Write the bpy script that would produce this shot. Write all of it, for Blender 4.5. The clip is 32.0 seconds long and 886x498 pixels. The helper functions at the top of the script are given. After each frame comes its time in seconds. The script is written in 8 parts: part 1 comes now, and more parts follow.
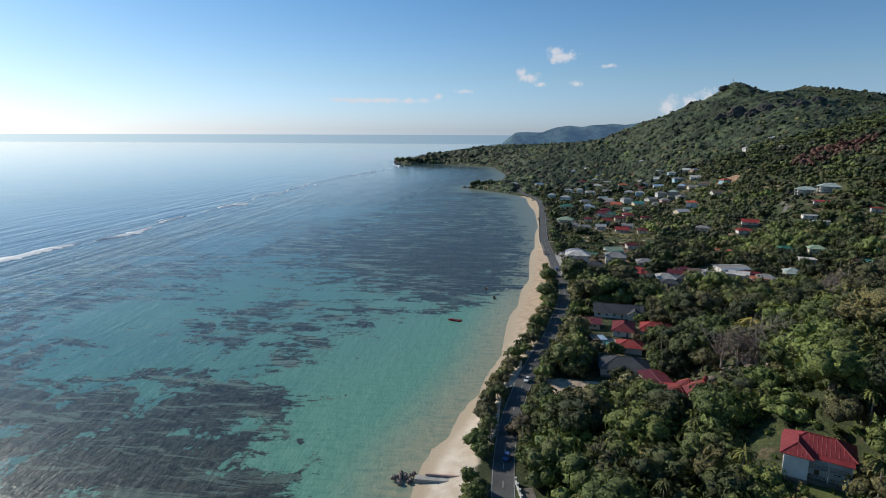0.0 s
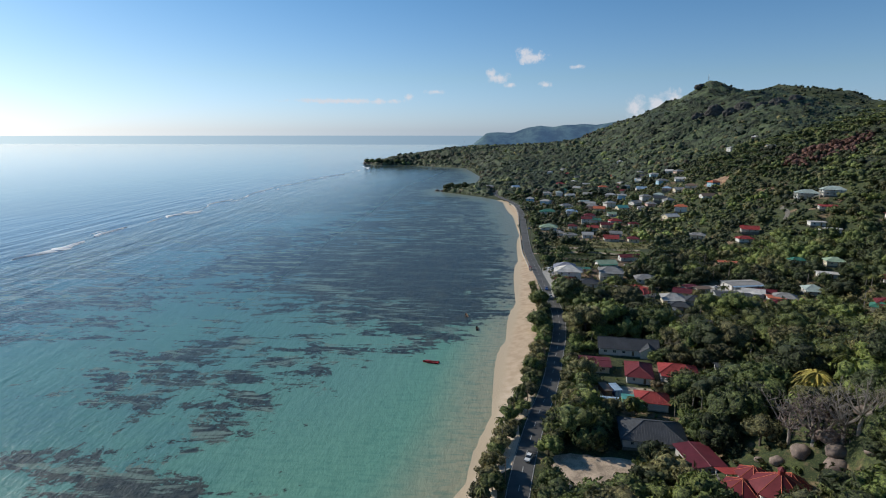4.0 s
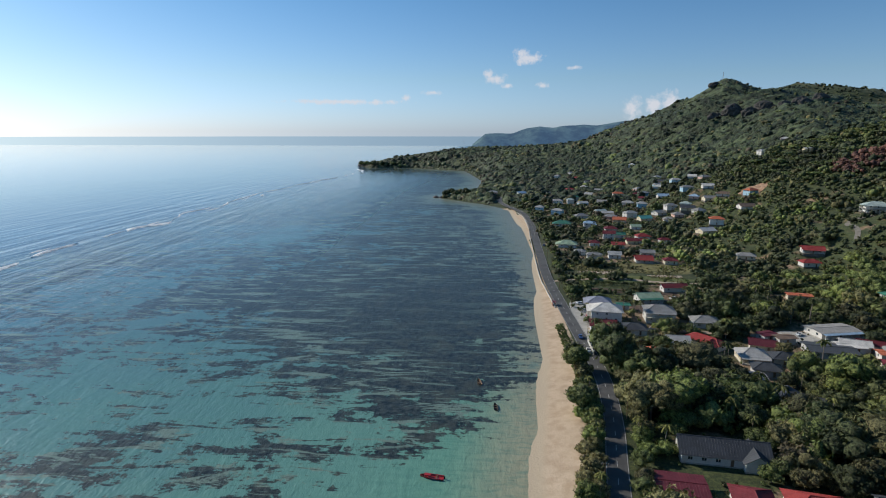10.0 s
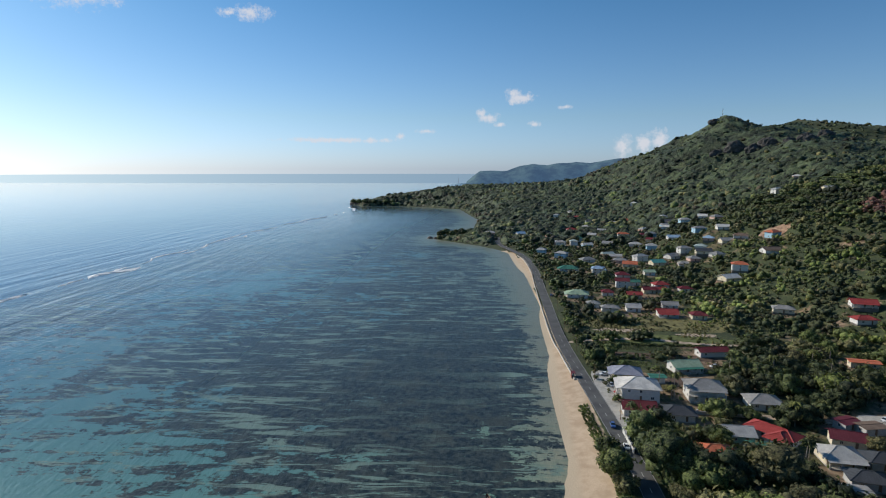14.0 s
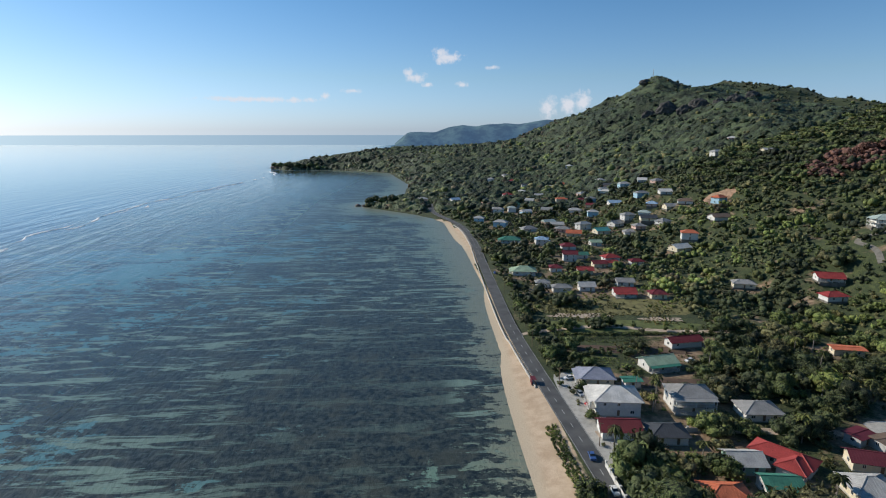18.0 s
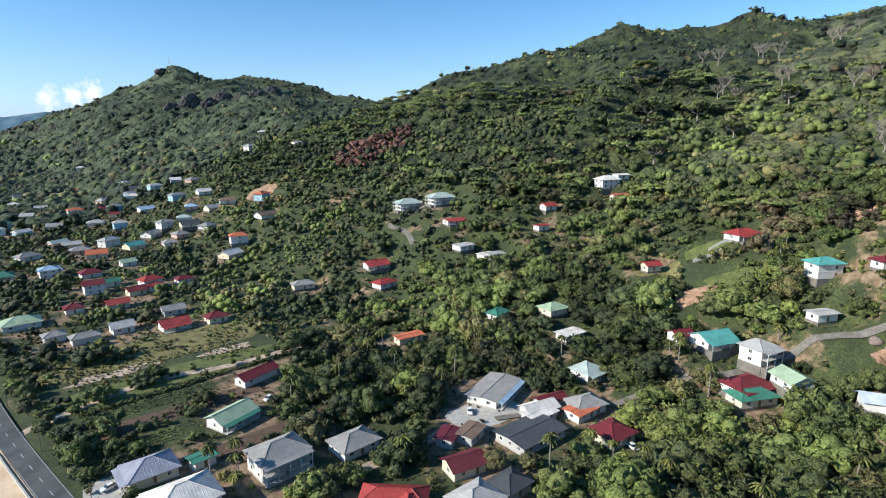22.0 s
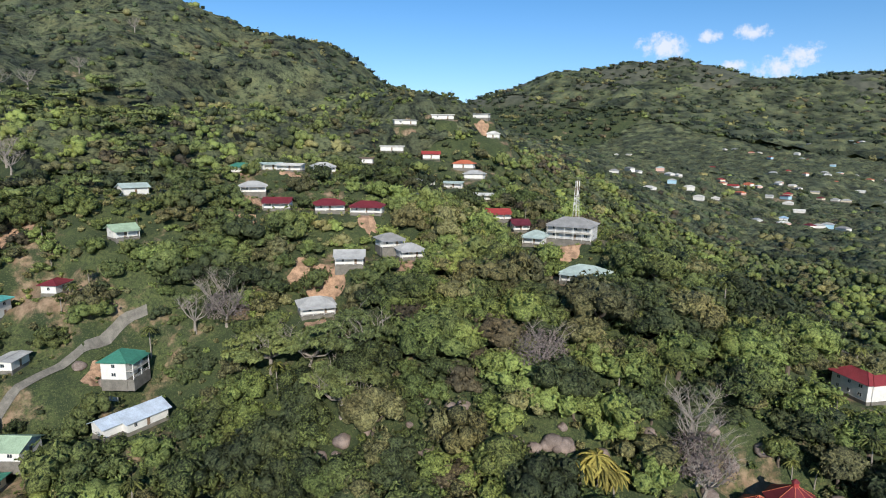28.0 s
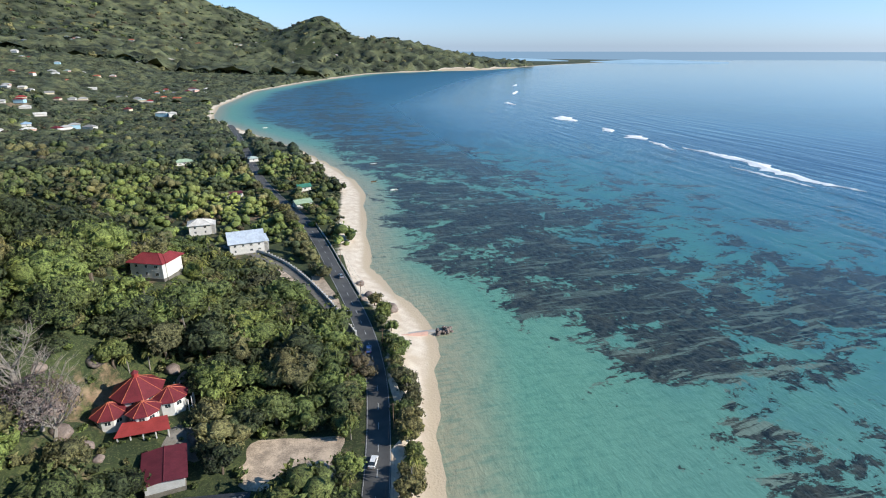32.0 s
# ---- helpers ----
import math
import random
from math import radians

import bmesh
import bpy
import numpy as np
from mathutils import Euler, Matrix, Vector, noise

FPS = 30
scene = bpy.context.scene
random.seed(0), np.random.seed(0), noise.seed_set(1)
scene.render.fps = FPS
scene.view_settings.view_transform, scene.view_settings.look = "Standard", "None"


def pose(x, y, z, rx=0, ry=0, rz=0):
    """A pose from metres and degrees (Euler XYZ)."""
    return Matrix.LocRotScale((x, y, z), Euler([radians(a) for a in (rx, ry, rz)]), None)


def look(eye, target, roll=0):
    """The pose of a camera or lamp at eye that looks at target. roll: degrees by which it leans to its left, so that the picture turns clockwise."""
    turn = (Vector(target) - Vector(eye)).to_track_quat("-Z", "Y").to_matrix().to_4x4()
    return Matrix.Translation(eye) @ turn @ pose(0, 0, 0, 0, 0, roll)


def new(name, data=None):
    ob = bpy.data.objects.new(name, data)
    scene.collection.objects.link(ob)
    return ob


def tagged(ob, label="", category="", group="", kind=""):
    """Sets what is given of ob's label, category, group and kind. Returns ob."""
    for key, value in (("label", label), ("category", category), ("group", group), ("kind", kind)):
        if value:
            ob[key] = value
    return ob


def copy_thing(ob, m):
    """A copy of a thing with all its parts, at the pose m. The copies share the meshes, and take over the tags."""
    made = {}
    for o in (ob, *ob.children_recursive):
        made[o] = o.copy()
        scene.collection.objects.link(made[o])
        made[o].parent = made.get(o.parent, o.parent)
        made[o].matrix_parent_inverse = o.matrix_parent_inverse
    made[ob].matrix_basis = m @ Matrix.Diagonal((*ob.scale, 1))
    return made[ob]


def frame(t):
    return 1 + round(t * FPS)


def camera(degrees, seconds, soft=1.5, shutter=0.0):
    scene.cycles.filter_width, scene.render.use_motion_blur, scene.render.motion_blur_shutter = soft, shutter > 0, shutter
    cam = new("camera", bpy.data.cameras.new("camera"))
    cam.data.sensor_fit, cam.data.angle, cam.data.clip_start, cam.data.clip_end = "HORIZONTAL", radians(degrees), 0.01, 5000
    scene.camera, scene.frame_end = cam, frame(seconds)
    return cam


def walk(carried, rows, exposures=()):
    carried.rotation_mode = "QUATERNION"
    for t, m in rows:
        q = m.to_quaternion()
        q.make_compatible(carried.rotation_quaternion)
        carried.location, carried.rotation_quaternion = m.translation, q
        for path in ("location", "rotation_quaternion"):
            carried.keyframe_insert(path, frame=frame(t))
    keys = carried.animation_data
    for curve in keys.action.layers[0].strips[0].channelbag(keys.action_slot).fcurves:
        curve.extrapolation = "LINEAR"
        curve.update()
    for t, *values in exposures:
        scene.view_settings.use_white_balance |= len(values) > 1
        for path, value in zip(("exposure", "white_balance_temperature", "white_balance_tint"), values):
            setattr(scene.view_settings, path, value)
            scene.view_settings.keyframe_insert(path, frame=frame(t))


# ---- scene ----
cam = camera(75.9, 32.0, 1.05)
# seconds, x, y, z in metres, yaw, pitch, roll in degrees
ROWS = [
    (0.0, -0.15, 15.99, 97.29, 6.80, -11.61, -0.25),
    (0.5, -1.33, 23.22, 97.50, 4.17, -11.61, -0.17),
    (1.0, -2.28, 30.38, 97.64, 3.96, -11.61, -0.14),
    (1.5, -2.98, 37.32, 97.60, 3.94, -11.66, -0.16),
    (2.0, -3.71, 44.25, 97.47, 3.94, -11.63, -0.14),
    (2.5, -4.41, 51.16, 97.23, 3.92, -11.62, -0.12),
    (3.0, -5.10, 58.02, 97.00, 3.91, -11.62, -0.09),
    (3.5, -5.82, 64.86, 96.89, 3.94, -11.57, -0.05),
    (5.5, -8.62, 92.30, 96.87, 3.87, -11.52, -0.06),
    (6.0, -9.33, 99.12, 97.00, 3.83, -11.49, -0.05),
    (6.5, -9.99, 105.81, 97.19, 3.80, -11.49, -0.03),
    (7.0, -10.68, 112.45, 97.34, 3.79, -11.50, -0.03),
    (7.5, -11.36, 119.13, 97.41, 3.79, -11.52, -0.08),
    (8.0, -12.03, 125.90, 97.45, 3.79, -11.53, -0.10),
    (8.5, -12.72, 132.70, 97.47, 3.75, -11.54, -0.12),
    (9.0, -13.46, 139.62, 97.48, 3.70, -11.52, -0.09),
    (9.5, -14.21, 146.53, 97.47, 3.67, -11.48, -0.05),
    (10.0, -14.91, 153.34, 97.45, 3.67, -11.47, -0.04),
    (10.5, -15.55, 160.14, 97.60, 3.69, -11.47, -0.07),
    (11.0, -16.16, 166.92, 97.80, 3.29, -11.50, -0.06),
    (11.5, -16.73, 173.70, 97.97, 2.97, -11.51, -0.04),
    (12.0, -17.27, 180.45, 98.09, 2.98, -10.37, -0.03),
    (12.5, -17.80, 187.14, 98.09, 3.02, -7.44, -0.02),
    (13.0, -18.29, 193.63, 97.95, 3.00, -6.56, -0.02),
    (13.5, -18.73, 200.13, 97.84, 3.03, -6.79, -0.02),
    (14.0, -19.14, 206.75, 97.83, 3.05, -7.80, 0.01),
    (14.5, -19.58, 213.52, 97.86, 3.07, -8.97, 0.03),
    (16.5, -21.30, 241.08, 98.13, 3.15, -11.58, -0.11),
    (17.0, -21.71, 248.06, 98.19, 2.03, -11.57, -0.10),
    (17.5, -21.88, 255.13, 98.20, -1.71, -11.59, -0.05),
    (18.0, -21.63, 262.19, 98.09, -4.07, -11.60, -0.04),
    (18.5, -20.87, 269.19, 97.91, -6.96, -11.63, -0.10),
    (19.0, -19.61, 276.28, 97.74, -13.67, -11.59, -0.09),
    (19.5, -17.73, 283.31, 97.64, -19.99, -11.67, -0.11),
    (20.0, -15.13, 289.98, 97.44, -25.81, -11.73, -0.15),
    (20.5, -11.97, 296.26, 97.22, -31.71, -11.82, -0.14),
    (21.0, -8.13, 302.01, 97.11, -37.71, -11.92, -0.12),
    (21.5, -3.56, 307.02, 97.08, -43.12, -12.01, 0.02),
    (22.0, 1.81, 311.43, 97.03, -48.29, -12.13, 0.11),
    (22.5, 7.50, 315.25, 97.11, -53.48, -12.25, 0.17),
    (23.0, 12.86, 318.62, 97.29, -58.96, -12.27, 0.19),
    (23.5, 17.10, 321.36, 97.43, -64.45, -12.28, 0.15),
    (24.0, 19.77, 323.59, 97.55, -70.01, -12.30, -0.01),
    (24.5, 20.73, 325.83, 97.53, -75.62, -12.21, -0.11),
    (26.5, 21.63, 335.24, 97.19, -99.39, -8.16, -0.38),
    (27.0, 21.64, 337.19, 97.19, -106.99, -8.07, -0.51),
    (27.5, 21.41, 338.43, 97.34, -117.88, -7.94, -0.59),
    (28.0, 21.08, 339.24, 97.47, -128.84, -10.07, -0.60),
    (28.5, 20.97, 339.67, 97.53, -136.98, -13.63, -0.60),
    (29.0, 21.11, 339.69, 97.53, -144.03, -16.80, -0.46),
    (29.5, 21.21, 339.33, 97.57, -152.66, -19.16, -0.28),
    (30.0, 21.46, 338.87, 97.65, -163.70, -19.27, -0.10),
    (30.5, 21.88, 338.40, 97.75, -173.85, -19.35, 0.03),
    (31.0, 22.23, 338.22, 97.84, -179.34, -19.37, 0.05),
    (31.5, 22.53, 338.19, 97.84, -187.20, -19.42, -0.02),
    (32.0, 23.09, 338.34, 97.83, -195.93, -19.43, 0.01),
]
walk(cam, [(t, pose(x, y, z, 90 + pitch, roll, yaw)) for t, x, y, z, yaw, pitch, roll in ROWS],
     [(0.0, -0.15, 6300, 11), (17.0, -0.12, 6250, 11), (20.0, 0.36, 6150, 11), (22.5, 0.65, 6050, 11), (24.5, 0.76, 6050, 11), (27.0, 0.28, 6050, 11), (28.0, 0.25, 6050, 11), (29.2, 0.54, 6050, 11), (31.0, 0.5, 6050, 11), (32.0, 0.44, 6050, 11)])

# ---------------- sky, sun ----------------
SUN_AZ, SUN_EL = 61.0, 28.0          # degrees to the left of +y, and above the horizon
sun_way = Vector((-math.sin(radians(SUN_AZ)) * math.cos(radians(SUN_EL)), math.cos(radians(SUN_AZ)) * math.cos(radians(SUN_EL)), math.sin(radians(SUN_EL))))
world = bpy.data.worlds.new("sky")
scene.world = world
world.use_nodes = True
wt = world.node_tree
for n in list(wt.nodes):
    wt.nodes.remove(n)


def wnode(kind, **props):
    n = wt.nodes.new(kind)
    for k, v in props.items():
        if k == "op":
            n.operation = v
        elif k == "values":
            for i, val in v.items():
                n.inputs[i].default_value = val
    return n


def wmath(op, a, b=None, clamp=False):
    n = wt.nodes.new("ShaderNodeMath")
    n.operation, n.use_clamp = op, clamp
    for i, v in enumerate((a, b)):
        if v is None:
            continue
        if isinstance(v, (int, float)):
            n.inputs[i].default_value = v
        else:
            wt.links.new(v, n.inputs[i])
    return n.outputs[0]


out = wt.nodes.new("ShaderNodeOutputWorld")
bg = wt.nodes.new("ShaderNodeBackground")
bg.inputs["Strength"].default_value = 0.100
wt.links.new(bg.outputs[0], out.inputs[0])
coord = wt.nodes.new("ShaderNodeTexCoord").outputs["Generated"]
sep = wt.nodes.new("ShaderNodeSeparateXYZ")
wt.links.new(coord, sep.inputs[0])
lift = wt.nodes.new("ShaderNodeCombineXYZ")
wt.links.new(sep.outputs[0], lift.inputs[0])
wt.links.new(sep.outputs[1], lift.inputs[1])
wt.links.new(wmath("MAXIMUM", sep.outputs[2], 0.004), lift.inputs[2])
sky = wt.nodes.new("ShaderNodeTexSky")
sky.sky_type = "NISHITA"
sky.sun_disc = False
sky.sun_elevation, sky.sun_rotation = radians(SUN_EL), radians(-SUN_AZ)
sky.air_density, sky.dust_density, sky.ozone_density = 1.0, 0.45, 1.6
wt.links.new(lift.outputs[0], sky.inputs[0])
# small fair-weather clouds: yaw and elevation in degrees, half width and half height
CLOUDS = [(35.4, 14.6, 3.6, 1.5), (37.5, 15.5, 2.2, 1.0), (23.0, 14.0, 0.9, 0.4), (20.8, 14.1, 1.6, 0.65), (-4.5, 7.0, 1.5, 0.55), (-3.8, 7.5, 0.8, 0.55), (-1.4, 5.2, 1.1, 0.45), (-0.8, 5.6, 0.5, 0.45), (-2.6, 4.5, 0.5, 0.28),
          (-5.9, 4.5, 0.55, 0.3), (-8.8, 6.1, 0.6, 0.22), (-14.3, 2.4, 0.8, 1.0), (-16.2, 2.6, 0.7, 0.9), (-17.5, 2.9, 0.8, 1.0), (4.7, 3.9, 0.9, 0.28), (7.2, 3.4, 0.4, 0.35), (13.0, 3.0, 5.5, 0.25), (-53.4, 4.4, 0.7, 0.28),
          (-149.1, 9.2, 2.0, 1.0), (-152.6, 9.8, 1.1, 0.5), (-156.1, 9.9, 1.3, 0.6), (-155.0, 7.3, 1.2, 0.42), (-158.2, 6.8, 1.5, 1.0), (-160.0, 7.9, 1.5, 0.9)]
wob = wt.nodes.new("ShaderNodeTexNoise")
wob.inputs["Scale"].default_value, wob.inputs["Detail"].default_value, wob.inputs["Roughness"].default_value = 70.0, 7.0, 0.66
wt.links.new(coord, wob.inputs["Vector"])
cover = None
for yaw, el, hw, hh in CLOUDS:
    hw, hh = hw * 1.6, hh * 1.6
    a, e = radians(yaw), radians(el)
    centre = Vector((-math.sin(a) * math.cos(e), math.cos(a) * math.cos(e), math.sin(e)))
    right = Vector((math.cos(a), math.sin(a), 0))
    up = right.cross(centre) * -1 if right.cross(centre).z < 0 else right.cross(centre)
    total = None
    for axis, half in ((right, hw), (up, hh)):
        dot = wt.nodes.new("ShaderNodeVectorMath")
        dot.operation = "DOT_PRODUCT"
        wt.links.new(coord, dot.inputs[0])
        dot.inputs[1].default_value = axis
        off = wmath("MULTIPLY", wmath("SUBTRACT", dot.outputs["Value"], axis.dot(centre)), 1 / math.sin(radians(half)))
        sq = wmath("MULTIPLY", off, off)
        total = sq if total is None else wmath("ADD", total, sq)
    front = wt.nodes.new("ShaderNodeVectorMath")
    front.operation = "DOT_PRODUCT"
    wt.links.new(coord, front.inputs[0])
    front.inputs[1].default_value = centre
    m = wmath("MULTIPLY", wmath("SUBTRACT", 1.0, wmath("SQRT", total), True), wmath("GREATER_THAN", front.outputs["Value"], 0.5))
    cover = m if cover is None else wmath("MAXIMUM", cover, m)
puff = wt.nodes.new("ShaderNodeMapRange")
puff.interpolation_type = "SMOOTHSTEP"
puff.inputs["From Min"].default_value, puff.inputs["From Max"].default_value = 0.22, 0.95
ragged = wmath("MULTIPLY", wmath("SUBTRACT", wob.outputs[0], 0.5), 2.0)
wt.links.new(wmath("MULTIPLY", wmath("ADD", cover, ragged), wmath("MULTIPLY", cover, 5.0, True)), puff.inputs["Value"])
mixc = wt.nodes.new("ShaderNodeMixRGB")
wt.links.new(wmath("MULTIPLY", puff.outputs[0], 0.85), mixc.inputs[0])
clear_air = wt.nodes.new("ShaderNodeMixRGB")
clear_air.blend_type = "MULTIPLY"
low_air = wt.nodes.new("ShaderNodeMapRange")
low_air.inputs["From Min"].default_value, low_air.inputs["From Max"].default_value = 0.34, 0.0
wt.links.new(sep.outputs[2], low_air.inputs["Value"])
wt.links.new(sky.outputs[0], clear_air.inputs[1])
air_tint = wt.nodes.new("ShaderNodeMixRGB")
wt.links.new(low_air.outputs[0], air_tint.inputs[0])
air_tint.inputs[1].default_value = (0.37, 0.77, 1.0, 1)
air_tint.inputs[2].default_value = (0.84, 0.975, 1.24, 1)
wt.links.new(air_tint.outputs[0], clear_air.inputs[2])
clear_air.inputs[0].default_value = 1.0
haze_band = wt.nodes.new("ShaderNodeMapRange")
haze_band.inputs["From Min"].default_value, haze_band.inputs["From Max"].default_value = 0.09, 0.0
wt.links.new(sep.outputs[2], haze_band.inputs["Value"])
white_air = wt.nodes.new("ShaderNodeMixRGB")
white_air.blend_type = "MULTIPLY"
wt.links.new(haze_band.outputs[0], white_air.inputs[0])
wt.links.new(clear_air.outputs[0], white_air.inputs[1])
white_air.inputs[2].default_value = (0.87, 1.0, 1.34, 1)
wt.links.new(white_air.outputs[0], mixc.inputs[1])
mixc.inputs[2].default_value = (7.6, 7.6, 7.9, 1)
# beyond the modelled water the sea goes on to the horizon
far_sea = wt.nodes.new("ShaderNodeMixRGB")
wt.links.new(wmath("LESS_THAN", sep.outputs[2], -0.0046), far_sea.inputs[0])
wt.links.new(mixc.outputs[0], far_sea.inputs[1])
tint = wt.nodes.new("ShaderNodeMixRGB")
tint.blend_type = "MULTIPLY"
tint.inputs[0].default_value = 1.0
wt.links.new(white_air.outputs[0], tint.inputs[1])
tint.inputs[2].default_value = (0.60, 0.74, 0.84, 1)
wt.links.new(tint.outputs[0], far_sea.inputs[2])
wt.links.new(far_sea.outputs[0], bg.inputs["Color"])

sun = new("sun", bpy.data.lights.new("sun", "SUN"))
sun.data.energy, sun.data.angle, sun.data.color = 4.8, radians(0.6), (1.0, 0.91, 0.76)
sun.matrix_world = look(sun_way * 100, (0, 0, 0))

# ---------------- materials ----------------
MATS = {}


class Shader:
    """A node material with short ways to add nodes."""

    def __init__(self, name, rough=0.8, metal=0.0):
        self.m = bpy.data.materials.new(name)
        self.m.use_nodes = True
        self.t = self.m.node_tree
        self.b = self.t.nodes["Principled BSDF"]
        self.b.inputs["Roughness"].default_value, self.b.inputs["Metallic"].default_value = rough, metal
        MATS[name] = self.m

    def put(self, value, socket):
        if isinstance(value, bpy.types.NodeSocket):
            self.t.links.new(value, socket)
        elif isinstance(value, tuple) and len(value) == 3 and len(socket.default_value) == 4:
            socket.default_value = (*value, 1)
        else:
            socket.default_value = value

    def place(self, scale=(1, 1, 1), world=True):
        src = self.t.nodes.new("ShaderNodeNewGeometry").outputs["Position"] if world else self.t.nodes.new("ShaderNodeTexCoord").outputs["Object"]
        mp = self.t.nodes.new("ShaderNodeMapping")
        mp.inputs["Scale"].default_value = scale
        self.t.links.new(src, mp.inputs[0])
        return mp.outputs[0]

    def noise(self, scale, detail=4.0, rough=0.55, vec=None, distort=0.0):
        n = self.t.nodes.new("ShaderNodeTexNoise")
        n.inputs["Scale"].default_value, n.inputs["Detail"].default_value = scale, detail
        n.inputs["Roughness"].default_value, n.inputs["Distortion"].default_value = rough, distort
        self.t.links.new(self.place() if vec is None else vec, n.inputs["Vector"])
        return n.outputs[0]

    def ramp(self, value, a, b, lo=0.0, hi=1.0, smooth=True):
        n = self.t.nodes.new("ShaderNodeMapRange")
        n.interpolation_type = "SMOOTHSTEP" if smooth else "LINEAR"
        for k, v in zip(("Value", "From Min", "From Max", "To Min", "To Max"), (value, a, b, lo, hi)):
            self.put(v, n.inputs[k])
        return n.outputs[0]

    def math(self, op, a, b=0.0, clamp=False):
        n = self.t.nodes.new("ShaderNodeMath")
        n.operation, n.use_clamp = op, clamp
        self.put(a, n.inputs[0])
        self.put(b, n.inputs[1])
        return n.outputs[0]

    def mix(self, k, a, b, blend="MIX"):
        n = self.t.nodes.new("ShaderNodeMixRGB")
        n.blend_type = blend
        self.put(k, n.inputs[0])
        self.put(a, n.inputs[1])
        self.put(b, n.inputs[2])
        return n.outputs[0]

    def attr(self, name):
        n = self.t.nodes.new("ShaderNodeAttribute")
        n.attribute_name = name
        return n.outputs["Fac"]

    def random(self):
        return self.t.nodes.new("ShaderNodeObjectInfo").outputs["Random"]

    def bump(self, height, strength, distance):
        n = self.t.nodes.new("ShaderNodeBump")
        self.put(strength, n.inputs["Strength"])
        n.inputs["Distance"].default_value = distance
        self.put(height, n.inputs["Height"])
        self.t.links.new(n.outputs[0], self.b.inputs["Normal"])

    def base(self, value):
        self.put(value, self.b.inputs["Base Color"])
        return self


def plain(name, colour, rough=0.7, metal=0.0, spread=0.18, scale=1.5, world=True):
    """Paint or plaster with mottling at two scales."""
    s = Shader(name, rough, metal)
    vec = s.place(world=world)
    fac = s.math("ADD", s.math("MULTIPLY", s.noise(scale, 5, 0.6, vec), 0.6), s.math("MULTIPLY", s.noise(scale * 9, 3, 0.6, vec), 0.4))
    dark = tuple(c * (1 - spread) for c in colour)
    light = tuple(min(c * (1 + spread * 0.5), 0.95) for c in colour)
    s.base(s.mix(s.ramp(fac, 0.35, 0.65), dark, light))
    return s


def ground_material():
    s = Shader("earth_and_grass", 0.95)
    grass = s.mix(s.ramp(s.noise(0.12, 5), 0.35, 0.7), (0.022, 0.036, 0.010), (0.080, 0.098, 0.028))
    grass = s.mix(s.ramp(s.noise(0.9, 7, 0.75), 0.40, 0.60), grass, (0.020, 0.032, 0.010))
    grass = s.mix(s.ramp(s.noise(2.4, 5, 0.7), 0.52, 0.66, 0.0, 0.8), grass, (0.125, 0.125, 0.045))
    soil = s.mix(s.ramp(s.noise(0.4, 5), 0.3, 0.7), (0.15, 0.095, 0.055), (0.31, 0.22, 0.14))
    land = s.mix(s.ramp(s.math("ADD", s.noise(0.035, 7, 0.72), s.math("MULTIPLY", s.attr("plot"), 0.11)), 0.57, 0.68), grass, soil)
    high = s.t.nodes.new("ShaderNodeSeparateXYZ")
    s.t.links.new(s.place(), high.inputs[0])
    rock = s.mix(s.ramp(s.noise(0.02, 7, 0.7), 0.35, 0.65), (0.040, 0.046, 0.028), (0.105, 0.104, 0.070))
    land = s.mix(s.ramp(s.math("ADD", high.outputs[2], s.math("MULTIPLY", s.noise(0.008, 6), 160.0)), 330.0, 420.0), land, rock)
    sand = s.mix(s.ramp(s.noise(0.25, 5), 0.3, 0.7), (0.62, 0.505, 0.385), (0.78, 0.685, 0.56))
    # Dimmer light on the northern beach is put into its sand colour.
    tan = s.mix(s.ramp(s.noise(0.25, 5), 0.3, 0.7), (0.44, 0.315, 0.205), (0.58, 0.44, 0.305))
    sand = s.mix(s.ramp(high.outputs[1], 180.0, 330.0), sand, tan)
    sand = s.mix(s.ramp(s.noise(6.0, 3), 0.35, 0.75, 0.0, 0.35), sand, (0.42, 0.33, 0.23))
    sand = s.mix(s.ramp(s.attr("inland"), 0.4, 4.6), (0.50, 0.40, 0.28), sand)
    s.base(s.mix(s.ramp(s.math("ADD", s.attr("inland"), s.math("MULTIPLY", s.noise(0.3, 4), 6.0)), 16.0, 18.5), sand, land))
    s.bump(s.noise(1.2, 6), 0.5, 0.3)
    return s.m


